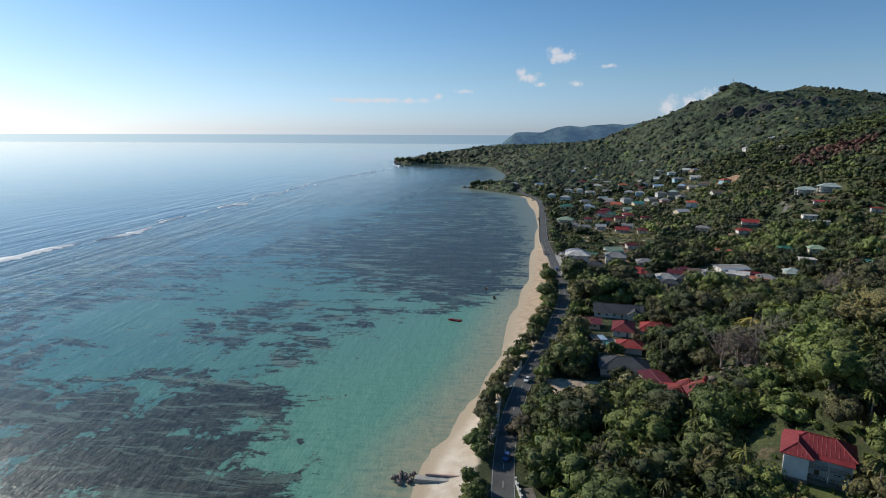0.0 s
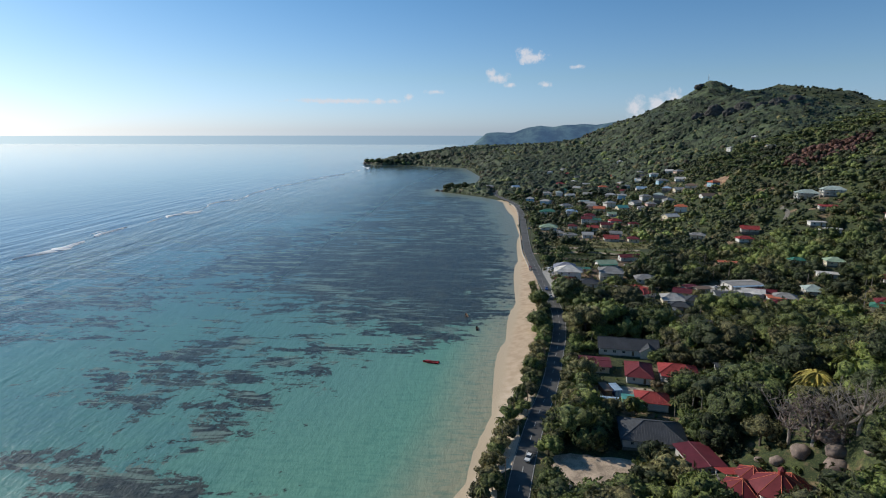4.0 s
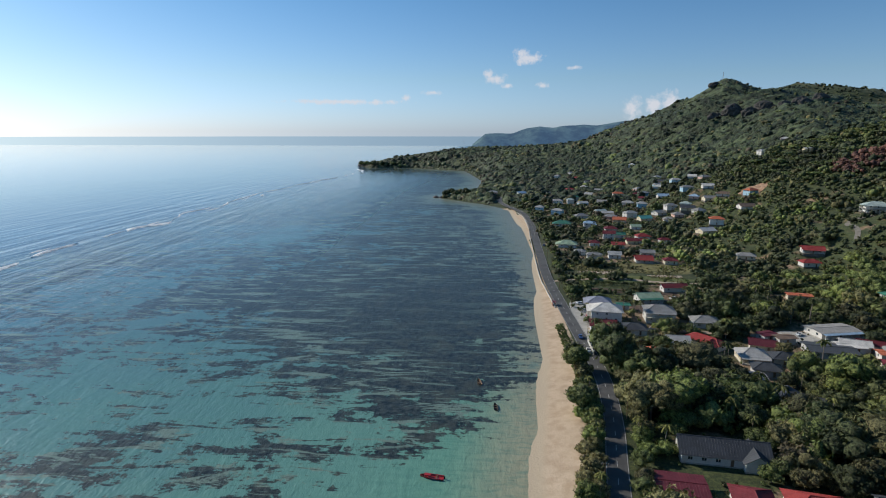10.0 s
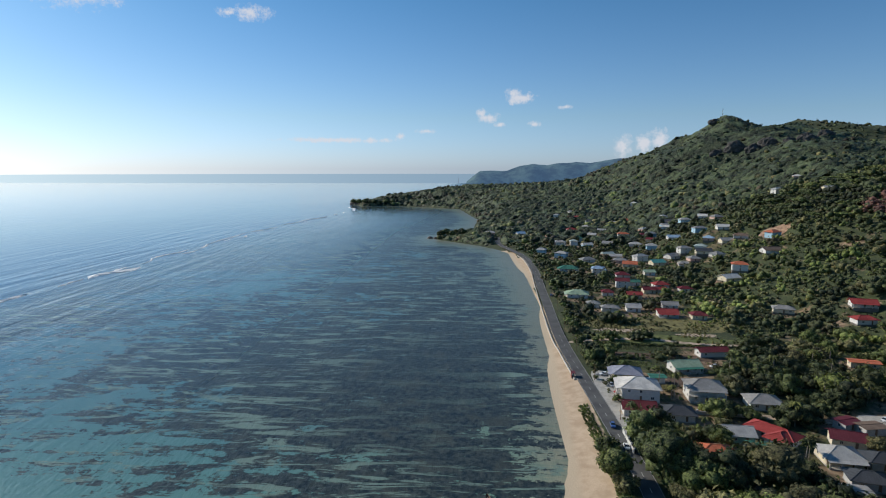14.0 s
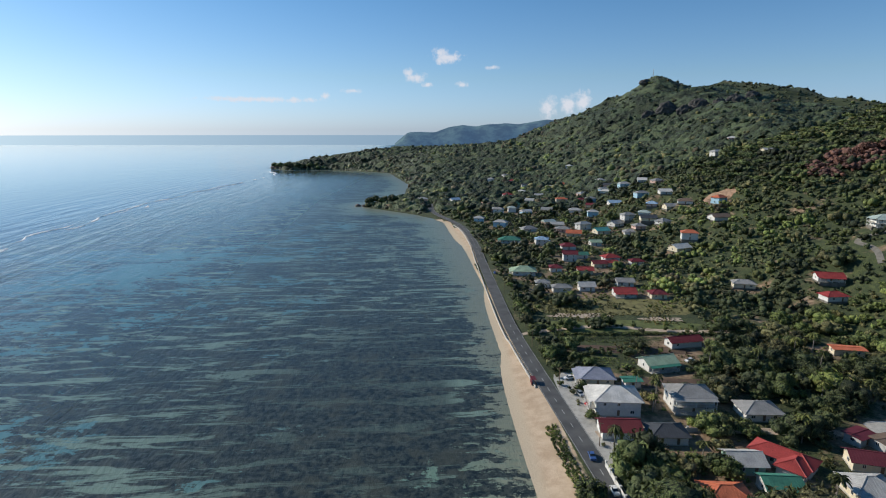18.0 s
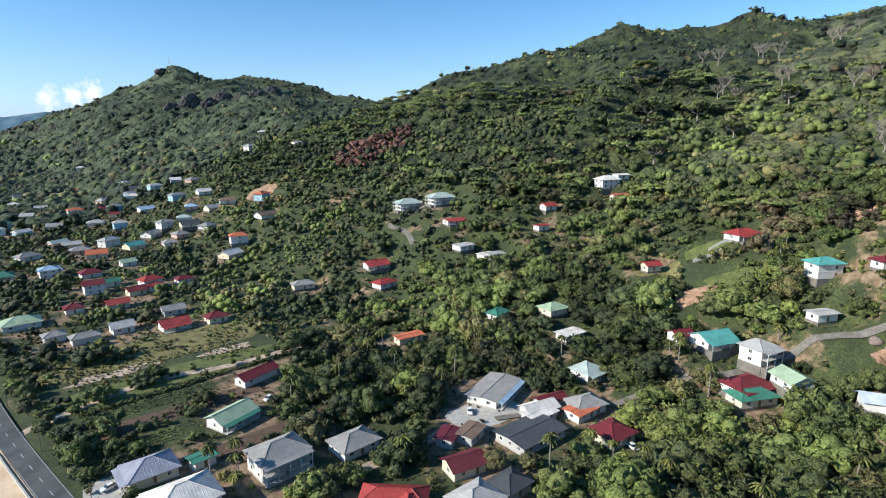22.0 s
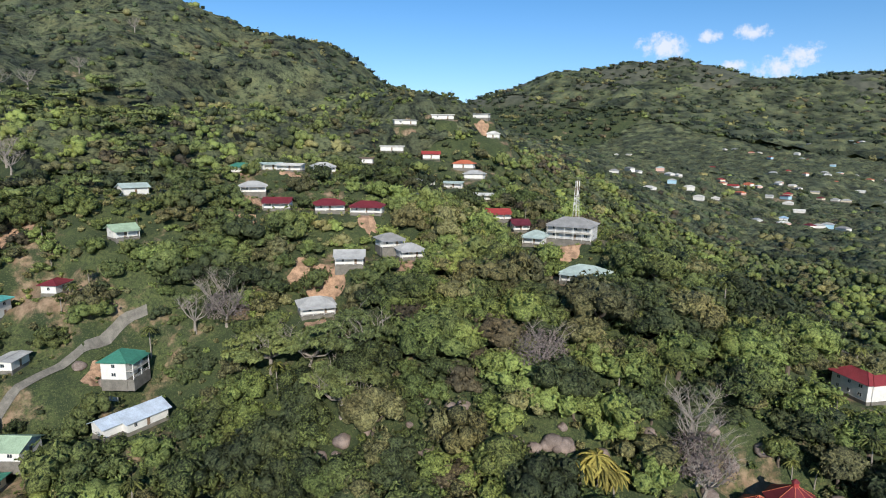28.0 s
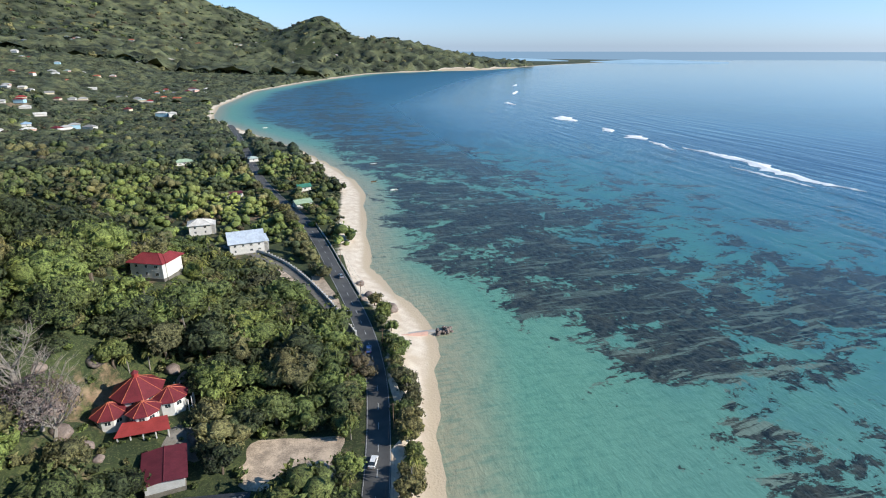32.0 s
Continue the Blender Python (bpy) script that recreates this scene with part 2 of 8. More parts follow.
def sea_material():
    s = Shader("lagoon_water", 0.27)
    s.b.inputs["IOR"].default_value = 1.33
    off, weed, outer = s.attr("offshore"), s.attr("weed"), s.attr("outer")
    s.put(s.ramp(outer, -330.0, -40.0, 0.35, 0.07), s.b.inputs["Roughness"])
    shoal = s.mix(s.ramp(off, 1.0, 30.0), (0.33, 0.32, 0.215), (0.14, 0.31, 0.225))
    lagoon = s.mix(s.ramp(off, 30.0, 190.0), shoal, (0.058, 0.200, 0.204))
    lagoon = s.mix(s.math("MULTIPLY", s.ramp(s.noise(0.02, 7, 0.65), 0.40, 0.60, 0.0, 0.7), s.ramp(off, 40.0, 120.0)), lagoon, (0.036, 0.138, 0.182))
    # Caustic-like ripple light is painted into the water colour as fine streaks.
    lagoon = s.mix(s.ramp(s.noise(1.0, 6, 0.7, s.place((0.16, 0.5, 0.2)), 0.3), 0.42, 0.68, 0.0, 0.5), lagoon, (0.055, 0.19, 0.15))
    north = s.t.nodes.new("ShaderNodeSeparateXYZ")
    s.t.links.new(s.place(), north.inputs[0])
    lagoon = s.mix(s.math("MULTIPLY", s.ramp(north.outputs[1], 190.0, 290.0, 0.0, 0.6), s.ramp(off, 15.0, 60.0)), lagoon, (0.125, 0.268, 0.232))
    # Away from shore, some reflected sky is put into these bluer, paler tones.
    lagoon = s.mix(s.ramp(north.outputs[1], 310.0, 470.0, 0.0, 0.8), lagoon, s.mix(s.ramp(off, 45.0, 130.0), (0.150, 0.165, 0.125), (0.075, 0.165, 0.190)))
    lagoon = s.mix(s.ramp(s.math("ADD", outer, s.math("MULTIPLY", s.noise(0.015, 5, 0.6), 160.0)), -110.0, 30.0, 0.0, 0.8), lagoon, (0.034, 0.124, 0.186))
    lagoon = s.mix(s.math("MULTIPLY", s.ramp(s.math("ADD", north.outputs[1], s.math("MULTIPLY", s.noise(0.012, 4), 160.0)), 40.0, -260.0, 0.0, 0.85), s.ramp(off, 25.0, 90.0)), lagoon, (0.018, 0.098, 0.178))
    # sea grass and coral, in streaks across the shore and in ragged patches
    streak = s.noise(1.0, 10, 0.70, s.place((0.034, 0.165, 0.05)), 0.8)
    patch = s.noise(0.042, 11, 0.72, None, 0.7)
    share = s.ramp(north.outputs[1], 220.0, 330.0, 0.2, 0.52)
    both = s.math("ADD", s.math("MULTIPLY", streak, share), s.math("MULTIPLY", patch, s.math("SUBTRACT", 1.0, share)))
    fine = s.math("MULTIPLY", s.math("SUBTRACT", s.noise(0.26, 9, 0.76), 0.5), 0.34)
    broad = s.math("MULTIPLY", s.math("SUBTRACT", s.noise(1.0, 5, 0.6, s.place((0.009, 0.020, 0.01)), 0.4), 0.5), 0.34)
    cover = s.math("ADD", s.math("ADD", both, s.math("ADD", fine, broad)), weed)
    dark = s.mix(s.ramp(s.noise(0.36, 8, 0.78), 0.40, 0.62), (0.009, 0.016, 0.018), (0.060, 0.070, 0.058))
    dark = s.mix(s.ramp(s.noise(0.075, 8, 0.7), 0.52, 0.60, 0.0, 0.7), dark, (0.055, 0.060, 0.045))
    streaked = s.math("MULTIPLY", s.ramp(s.noise(1.0, 9, 0.74, s.place((0.030, 0.16, 0.1)), 0.9), 0.525, 0.575, 0.0, 0.9), s.math("MULTIPLY", s.ramp(weed, 0.085, 0.15, 1.0, 0.25), s.ramp(north.outputs[1], 150.0, 260.0, 0.45, 1.0)))
    pale = s.mix(streaked, dark, (0.175, 0.245, 0.195))
    bed = s.mix(s.ramp(cover, 0.496, 0.522), lagoon, pale)
    # Deep blue, lightened in its colour for the sky it mirrors.
    deep = s.mix(s.ramp(s.noise(1.0, 4, 0.55, s.place((0.0022, 0.009, 0.01)), 0.5), 0.40, 0.62), (0.008, 0.042, 0.098), (0.018, 0.076, 0.145))
    s.base(s.mix(s.ramp(s.math("ADD", outer, s.math("MULTIPLY", s.math("SUBTRACT", s.noise(0.01, 4), 0.5), 120.0)), -70.0, 60.0), bed, deep))
    swell = s.noise(1.0, 2, 0.45, s.place((0.085, 0.009, 0.05)), 0.3)
    chop = s.noise(1.0, 3, 0.6, s.place((0.36, 0.14, 0.3)), 0.3)
    ripple = s.noise(1.0, 4, 0.65, s.place((1.1, 0.55, 0.6)), 0.2)
    waves = s.math("ADD", s.math("MULTIPLY", swell, s.math("MULTIPLY", s.ramp(outer, -260.0, -30.0, 0.26, 0.85), s.ramp(outer, 0.0, 260.0, 1.0, 0.16))), s.math("ADD", s.math("MULTIPLY", chop, s.ramp(outer, -120.0, 160.0, 0.26, 0.04)), s.math("MULTIPLY", ripple, s.ramp(outer, -120.0, 160.0, 0.11, 0.012))))
    s.bump(waves, 0.85, 1.2)
    return s.m


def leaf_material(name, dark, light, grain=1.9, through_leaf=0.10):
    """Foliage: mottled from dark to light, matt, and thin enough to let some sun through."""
    # Dark tones are deepened as shade among leaves, and blued as by haze.
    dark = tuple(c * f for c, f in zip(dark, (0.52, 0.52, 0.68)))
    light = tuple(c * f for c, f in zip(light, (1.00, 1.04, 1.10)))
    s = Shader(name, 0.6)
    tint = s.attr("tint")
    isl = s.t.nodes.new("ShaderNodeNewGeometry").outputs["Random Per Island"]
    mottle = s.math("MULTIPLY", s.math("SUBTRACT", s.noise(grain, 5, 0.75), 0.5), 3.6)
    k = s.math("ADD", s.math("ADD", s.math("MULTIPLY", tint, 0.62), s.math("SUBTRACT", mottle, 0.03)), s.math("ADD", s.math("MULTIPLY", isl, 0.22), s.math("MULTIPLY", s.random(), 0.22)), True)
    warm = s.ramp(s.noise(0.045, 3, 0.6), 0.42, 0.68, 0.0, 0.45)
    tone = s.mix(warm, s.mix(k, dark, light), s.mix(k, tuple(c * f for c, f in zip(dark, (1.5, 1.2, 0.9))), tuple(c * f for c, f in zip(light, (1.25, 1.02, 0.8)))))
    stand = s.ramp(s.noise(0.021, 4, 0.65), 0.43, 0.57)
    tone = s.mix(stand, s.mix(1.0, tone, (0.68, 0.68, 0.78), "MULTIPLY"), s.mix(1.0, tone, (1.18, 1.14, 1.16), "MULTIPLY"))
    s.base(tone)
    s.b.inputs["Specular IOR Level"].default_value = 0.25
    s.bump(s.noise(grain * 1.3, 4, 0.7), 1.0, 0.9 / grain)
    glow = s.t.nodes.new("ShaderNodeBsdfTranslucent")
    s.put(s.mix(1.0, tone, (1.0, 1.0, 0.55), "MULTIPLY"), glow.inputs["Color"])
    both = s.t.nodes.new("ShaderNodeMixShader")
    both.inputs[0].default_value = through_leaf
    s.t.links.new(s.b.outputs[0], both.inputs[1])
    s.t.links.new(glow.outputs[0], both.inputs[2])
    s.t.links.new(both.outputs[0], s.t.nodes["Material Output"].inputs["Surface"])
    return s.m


ground_material()
sea_material()
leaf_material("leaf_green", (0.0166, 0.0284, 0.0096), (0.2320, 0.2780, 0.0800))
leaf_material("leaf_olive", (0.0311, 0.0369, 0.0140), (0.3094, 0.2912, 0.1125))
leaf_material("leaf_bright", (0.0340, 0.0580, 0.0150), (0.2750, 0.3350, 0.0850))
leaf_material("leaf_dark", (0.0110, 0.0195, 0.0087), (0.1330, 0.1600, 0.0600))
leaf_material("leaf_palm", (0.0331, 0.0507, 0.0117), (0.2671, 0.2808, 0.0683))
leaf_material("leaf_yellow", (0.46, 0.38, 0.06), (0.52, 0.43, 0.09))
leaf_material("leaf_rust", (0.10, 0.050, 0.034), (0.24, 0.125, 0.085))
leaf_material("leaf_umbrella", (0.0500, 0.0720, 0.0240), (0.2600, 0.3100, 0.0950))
# Slope shade and sun are put into these two greens; the lighter is also scrubbier.
leaf_material("leaf_shady_slope", (0.0100, 0.0185, 0.0085), (0.0860, 0.1060, 0.0400), 0.36)
leaf_material("leaf_sunny_scrub", (0.0180, 0.0280, 0.0140), (0.1550, 0.1720, 0.0800), 0.36)
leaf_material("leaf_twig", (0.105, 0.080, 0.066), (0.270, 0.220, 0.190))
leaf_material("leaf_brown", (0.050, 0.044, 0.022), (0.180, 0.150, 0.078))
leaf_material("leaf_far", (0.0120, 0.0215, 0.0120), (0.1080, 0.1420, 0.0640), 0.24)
plain("bark", (0.13, 0.10, 0.075), 0.9, 0, 0.35, 3, False)
plain("bark_pale", (0.27, 0.235, 0.20), 0.9, 0, 0.3, 3, False)
plain("granite", (0.23, 0.178, 0.15), 0.85, 0, 0.45, 0.5)
plain("dark_rock", (0.085, 0.078, 0.070), 0.9, 0, 0.55, 0.12)
plain("bare_earth", (0.36, 0.225, 0.140), 0.95, 0, 0.55, 0.5)
plain("ploughed", (0.105, 0.066, 0.044), 0.95, 0, 0.4, 0.5)
plain("dry_grass", (0.175, 0.160, 0.058), 0.95, 0, 0.5, 0.25)
plain("lawn", (0.110, 0.130, 0.036), 0.95, 0, 0.4, 0.3)
plain("sandy_earth", (0.47, 0.37, 0.275), 0.95, 0, 0.48, 0.3)
plain("concrete", (0.42, 0.40, 0.36), 0.85, 0, 0.25, 0.6)
plain("worn_concrete", (0.17, 0.155, 0.13), 0.9, 0, 0.35, 0.5)
plain("paint_white", (0.64, 0.62, 0.58), 0.6, 0, 0.12, 0.8)
plain("paint_line", (0.46, 0.46, 0.44), 0.7, 0, 0.3, 2.0)
plain("paint_cream", (0.66, 0.58, 0.42), 0.7, 0, 0.14, 0.8)
plain("paint_pink", (0.62, 0.40, 0.33), 0.7, 0, 0.14, 0.8)
plain("paint_blue", (0.36, 0.55, 0.66), 0.7, 0, 0.14, 0.8)
plain("paint_green", (0.34, 0.50, 0.38), 0.7, 0, 0.14, 0.8)
plain("paint_grey", (0.44, 0.44, 0.43), 0.7, 0, 0.16, 0.8)
plain("timber", (0.20, 0.13, 0.08), 0.8, 0, 0.3, 4, False)
plain("dark_opening", (0.03, 0.03, 0.032), 0.9)
plain("rust_metal", (0.20, 0.085, 0.05), 0.8, 0.1, 0.45, 1.2)
plain("steel", (0.42, 0.43, 0.44), 0.45, 0.7, 0.2, 3)
plain("car_white", (0.78, 0.78, 0.77), 0.25)
plain("car_silver", (0.45, 0.47, 0.49), 0.3, 0.5)
plain("car_blue", (0.05, 0.11, 0.30), 0.3)
plain("car_red", (0.42, 0.03, 0.03), 0.3)
plain("rubber", (0.02, 0.02, 0.02), 0.9)
plain("foam", (0.88, 0.90, 0.90), 0.9, 0, 0.12, 0.5)
plain("solar_cell", (0.015, 0.02, 0.05), 0.15)
gl = Shader("window_glass", 0.06)
gl.base((0.03, 0.04, 0.05))
gl.b.inputs["Specular IOR Level"].default_value = 0.8
ROOFS = {"red": (0.33, 0.050, 0.044), "crimson": (0.165, 0.026, 0.032), "cherry": (0.235, 0.036, 0.040), "maroon": (0.13, 0.025, 0.035), "orange": (0.52, 0.15, 0.075), "green": (0.055, 0.20, 0.14), "palegreen": (0.34, 0.44, 0.30),
         "teal": (0.10, 0.34, 0.31), "grey": (0.30, 0.29, 0.275), "palegrey": (0.42, 0.41, 0.39), "white": (0.64, 0.61, 0.56), "slate": (0.065, 0.07, 0.078), "blue": (0.34, 0.47, 0.60), "brown": (0.20, 0.14, 0.10), "sky": (0.50, 0.56, 0.64), "navy": (0.29, 0.30, 0.36), "sage": (0.40, 0.47, 0.43)}
for rname, rcol in ROOFS.items():
    s = Shader("roof_" + rname, 0.6)
    s.b.inputs["Specular IOR Level"].default_value = 0.3
    v = s.place((1, 1, 1))
    worn = s.math("ADD", s.math("MULTIPLY", s.noise(0.35, 5, 0.65, v), 0.6), s.math("MULTIPLY", s.noise(3.5, 4, 0.6, v), 0.4))
    col = s.mix(s.ramp(worn, 0.34, 0.66), tuple(c * 0.72 for c in rcol), tuple(min(c * 1.12, 0.9) for c in rcol))
    s.base(s.mix(s.ramp(s.noise(0.9, 5, 0.7, v), 0.62, 0.78, 0.0, 0.5), col, tuple(c * 0.55 + 0.05 for c in rcol)))
asphalt = Shader("asphalt", 0.85)
asphalt.base(asphalt.mix(asphalt.ramp(asphalt.noise(0.15, 5, 0.6), 0.3, 0.7), (0.055, 0.055, 0.056), (0.10, 0.10, 0.098)))
asphalt.bump(asphalt.noise(6, 3), 0.2, 0.05)

# ---------------- lie of the land (metres, z = 0 at sea level) ----------------
SHORE = [(-3150, -4125), (-1800, -3225), (-1462.5, -2914.5), (-979.5, -2422.5), (-753, -2355), (-360, -2113.5), (-75, -1552.5), (73.5, -1155), (124.5, -762), (115.5, -568.5),
         (48, -376.5), (7.5, -268.5), (-16.5, -174), (-28.5, -103.5), (-30, -57), (-19.5, 18), (-16.5, 54), (-10.5, 90), (-19.5, 130.5), (-23.5, 156),
         (-21, 172.5), (-14.5, 195), (-6, 231), (-3.2, 243), (3.6, 312), (13.5, 384), (20.5, 483), (24.8, 534), (30.2, 613.5), (31.5, 721.5),
         (28.5, 783), (25.5, 882), (13.5, 918), (-7.5, 952.5), (-76.5, 1029), (-19.5, 1140), (-7.5, 1350), (-52.5, 1680), (-210, 1800), (-322.5, 1788),
         (-387, 1894.5), (-300, 2130), (300, 2850), (2400, 4200)]
ROAD = [(87, -495), (60, -300), (43.5, -135), (30, -60), (18, -15), (12, 16.5), (7.5, 54), (4.5, 91.5), (1.5, 126), (-0.3, 157.5),
        (0.9, 186), (3.9, 207), (7.8, 228), (13.5, 252), (21, 277.5), (26.2, 306), (31.5, 331.5), (35.4, 366), (34.5, 403.5), (32.7, 462),
        (31.5, 511.5), (32, 549), (34.5, 601.5), (37.5, 676.5), (41.2, 738), (41, 823.5), (36, 862.5), (29.2, 892.5), (19.5, 927), (13.5, 967.5),
        (16.5, 1035)]
UNIT = 1.5          # the hills are drawn on a sheet at 1 : 1.5


def value_noise(x, y, scale, seed):
    x, y = np.asarray(x, float) / scale, np.asarray(y, float) / scale
    ix, iy = np.floor(x).astype(np.int64), np.floor(y).astype(np.int64)
    fx, fy = x - ix, y - iy
    fx, fy = fx * fx * (3 - 2 * fx), fy * fy * (3 - 2 * fy)

    def lattice(a, b):
        n = (a * 374761393 + b * 668265263 + seed * 974711) & 0x7FFFFFFF
        n = ((n ^ (n >> 13)) * 1274126177) & 0x7FFFFFFF
        return ((n ^ (n >> 16)) & 0xFFFF) / 65535.0
    a, b, c, d = lattice(ix, iy), lattice(ix + 1, iy), lattice(ix, iy + 1), lattice(ix + 1, iy + 1)
    return (a * (1 - fx) + b * fx) * (1 - fy) + (c * (1 - fx) + d * fx) * fy - 0.5


def polyline_distance(x, y, line):
    best = np.full(np.shape(x), 1e9)
    side = np.zeros(np.shape(x))
    for (ax, ay), (bx, by) in zip(line, line[1:]):
        dx, dy = bx - ax, by - ay
        k = np.clip(((x - ax) * dx + (y - ay) * dy) / (dx * dx + dy * dy), 0, 1)
        d = np.hypot(x - ax - k * dx, y - ay - k * dy)
        s = np.sign(dy * (x - ax) - dx * (y - ay))
        near = d < best - 1e-6
        best, side = np.where(near, d, best), np.where(near, s, side)
    return best, side


def shore_distance(x, y):
    """Metres inland of the waterline; negative out at sea."""
    d, s = polyline_distance(x, y, SHORE)
    return d * s


def bump_hill(x, y, cx, cy, h, rx, ry, turn=0.0, power=1.0):
    c, s = math.cos(radians(turn)), math.sin(radians(turn))
    u, v = ((x - cx) * c + (y - cy) * s) / rx, (-(x - cx) * s + (y - cy) * c) / ry
    return h * np.exp(-(u * u + v * v) ** power)


def hill_sheet(x, y):
    """Height of the hills above the plain, in sheet units."""
    foot = np.interp(y, [-500, -300, -120, -40, 20, 60, 110, 150, 185, 210, 250, 300, 380, 560, 800, 1000], [230, 220, 180, 150, 125, 122, 123, 125, 118, 110, 115, 125, 122, 115, 160, 170])
    crest = np.interp(y, [-700, -450, -300, -160, -40, 60, 158, 225, 285, 386, 483, 541, 590, 650, 800, 950], [20, 40, 75, 104, 126, 162, 196, 190, 180, 188, 184, 112, 82, 70, 64, 50])
    u = np.maximum(x - foot, 0) * np.interp(y, [-300, -40, 60, 150, 250, 600], [0.3, 0.44, 0.47, 0.43, 0.38, 0.36])
    rough = value_noise(x, y, 90, 3) * 2 + value_noise(x, y, 38, 4)
    u = u * (1 + 0.12 * rough)
    slope = (np.maximum(u, 0.01) ** -3 + (crest * (1 + 0.08 * rough)) ** -3) ** (-1 / 3)
    return slope + (
        bump_hill(x, y, 357, 1010, 52, 230, 210, 0, 0.8) + bump_hill(x, y, 352, 1012, 15, 34, 40)
        + bump_hill(x, y, 530, 1010, 40, 190, 170, 0, 1.0) + bump_hill(x, y, 130, 1150, 28, 210, 120, -20)
        + bump_hill(x, y, -60, 1250, 18, 170, 50) + bump_hill(x, y, 470, 150, 17, 90, 80) + bump_hill(x, y, 840, -165, 88, 190, 150, -20, 1.6)
        + bump_hill(x, y, 125, 116, 36, 72, 70, 0, 1.8) + bump_hill(x, y, 248, 28, 24, 48, 40) + bump_hill(x, y, 178, 197, 16, 30, 26) + bump_hill(x, y, 203, 150, 14, 25, 28) + bump_hill(x, y, 218, 102, 10, 20, 22)
        + bump_hill(x, y, 192, 66, 8, 28, 16) + bump_hill(x, y, 226, 24, 7, 22, 22) - bump_hill(x, y, 160, 104, 6, 16, 20) + bump_hill(x, y, 105, 110, 6, 14, 12) + bump_hill(x, y, 50, 88, 9, 30, 34)
        + bump_hill(x, y, 1150, -1655, 296, 620, 520, 20, 0.9) + bump_hill(x, y, 1500, -1150, 86, 500, 400)
        + bump_hill(x, y, 640, -2080, 165, 420, 330) + bump_hill(x, y, 200, -2260, 150, 330, 300)
        + bump_hill(x, y, -160, -1880, 130, 150, 170) + bump_hill(x, y, -400, -1760, 78, 150, 120) + bump_hill(x, y, -640, -1740, 30, 160, 80))


def land_height(x, y):
    x, y = np.asarray(x, float), np.asarray(y, float)
    d = shore_distance(x, y)
    beach = np.where(d < 0, np.maximum(d * 0.03, -7), np.minimum(d * 0.11, 2.4))
    plain = np.clip(d - 60, 0, 700) * 0.013
    inland = np.clip((d - 12) / 70, 0, 1)
    z = beach + plain + UNIT * hill_sheet(x / UNIT, y / UNIT) * inland * inland * (3 - 2 * inland)
    z = z + np.where(z > 16, (value_noise(x, y, 90, 1) * 12 + value_noise(x, y, 33, 2) * 5) * np.clip((z - 16) / 90, 0, 1), 0)
    z = z + (np.abs(value_noise(x, y, 150, 51)) * -46 + np.abs(value_noise(x, y, 62, 52)) * -20 + 16) * np.clip((z - 50) / 60, 0, 1) * np.clip((x - 330) / 120, 0, 1) * np.clip((y + 150) / 150, 0, 1)
    far = np.clip((z - 70) / 250, 0, 1) * np.where(y < -400, 1.0, 0.25)
    z = z + far * (np.abs(value_noise(x, y, 420, 7)) * -260 + np.abs(value_noise(x, y, 160, 8)) * -80 + 75)
    r, _ = polyline_distance(x, y, ROAD)
    k = np.clip((r - 6) / 20, 0, 1)
    return np.where(d > 7, 2.4 * (1 - k) + z * k, z)


def height_at(x, y):
    return float(land_height(np.array([x]), np.array([y]))[0])


# ---------------- mesh helpers ----------------
def mesh_from(name, verts, faces, material=None, smooth=False):
    me = bpy.data.meshes.new(name)
    me.from_pydata([tuple(v) for v in verts], [], faces)
    if material:
        me.materials.append(MATS[material])
    if smooth:
        me.shade_smooth()
    me.update()
    return me


def fast_mesh(name, verts, tris, material, tint=None, smooth=False):
    """A triangle mesh from arrays; tint is a number a vertex."""
    verts, tris = np.asarray(verts, np.float32), np.asarray(tris, np.int32)
    me = bpy.data.meshes.new(name)
    me.vertices.add(len(verts))
    me.vertices.foreach_set("co", verts.ravel())
    me.loops.add(tris.size)
    me.loops.foreach_set("vertex_index", tris.ravel())
    me.polygons.add(len(tris))
    me.polygons.foreach_set("loop_start", np.arange(0, tris.size, 3, dtype=np.int32))
    me.materials.append(MATS[material])
    if tint is not None:
        me.attributes.new("tint", "FLOAT", "POINT").data.foreach_set("value", np.asarray(tint, np.float32))
    me.update(calc_edges=True)
    if smooth:
        me.shade_smooth()
    return me


def part(name, bm, material, parent, label=""):
    """Links a bmesh, or a ready mesh, as one mesh object under a thing or a part."""
    if isinstance(bm, bmesh.types.BMesh):
        me = bpy.data.meshes.new(name)
        bm.to_mesh(me)
        bm.free()
        me.materials.append(MATS[material])
    else:
        me = bm
    ob = new(name, me)
    ob.parent = parent
    if label:
        ob["label"] = label
    return ob


def box(bm, x0, y0, z0, x1, y1, z1):
    vs = [bm.verts.new(p) for p in ((x0, y0, z0), (x1, y0, z0), (x1, y1, z0), (x0, y1, z0), (x0, y0, z1), (x1, y0, z1), (x1, y1, z1), (x0, y1, z1))]
    for f in ((3, 2, 1, 0), (4, 5, 6, 7), (0, 1, 5, 4), (1, 2, 6, 5), (2, 3, 7, 6), (3, 0, 4, 7)):
        bm.faces.new([vs[i] for i in f])
    return vs


def box_mesh(name, material, *boxes):
    bm = bmesh.new()
    for b in boxes:
        box(bm, *b)
    me = bpy.data.meshes.new(name)
    bm.to_mesh(me)
    bm.free()
    me.materials.append(MATS[material])
    return me


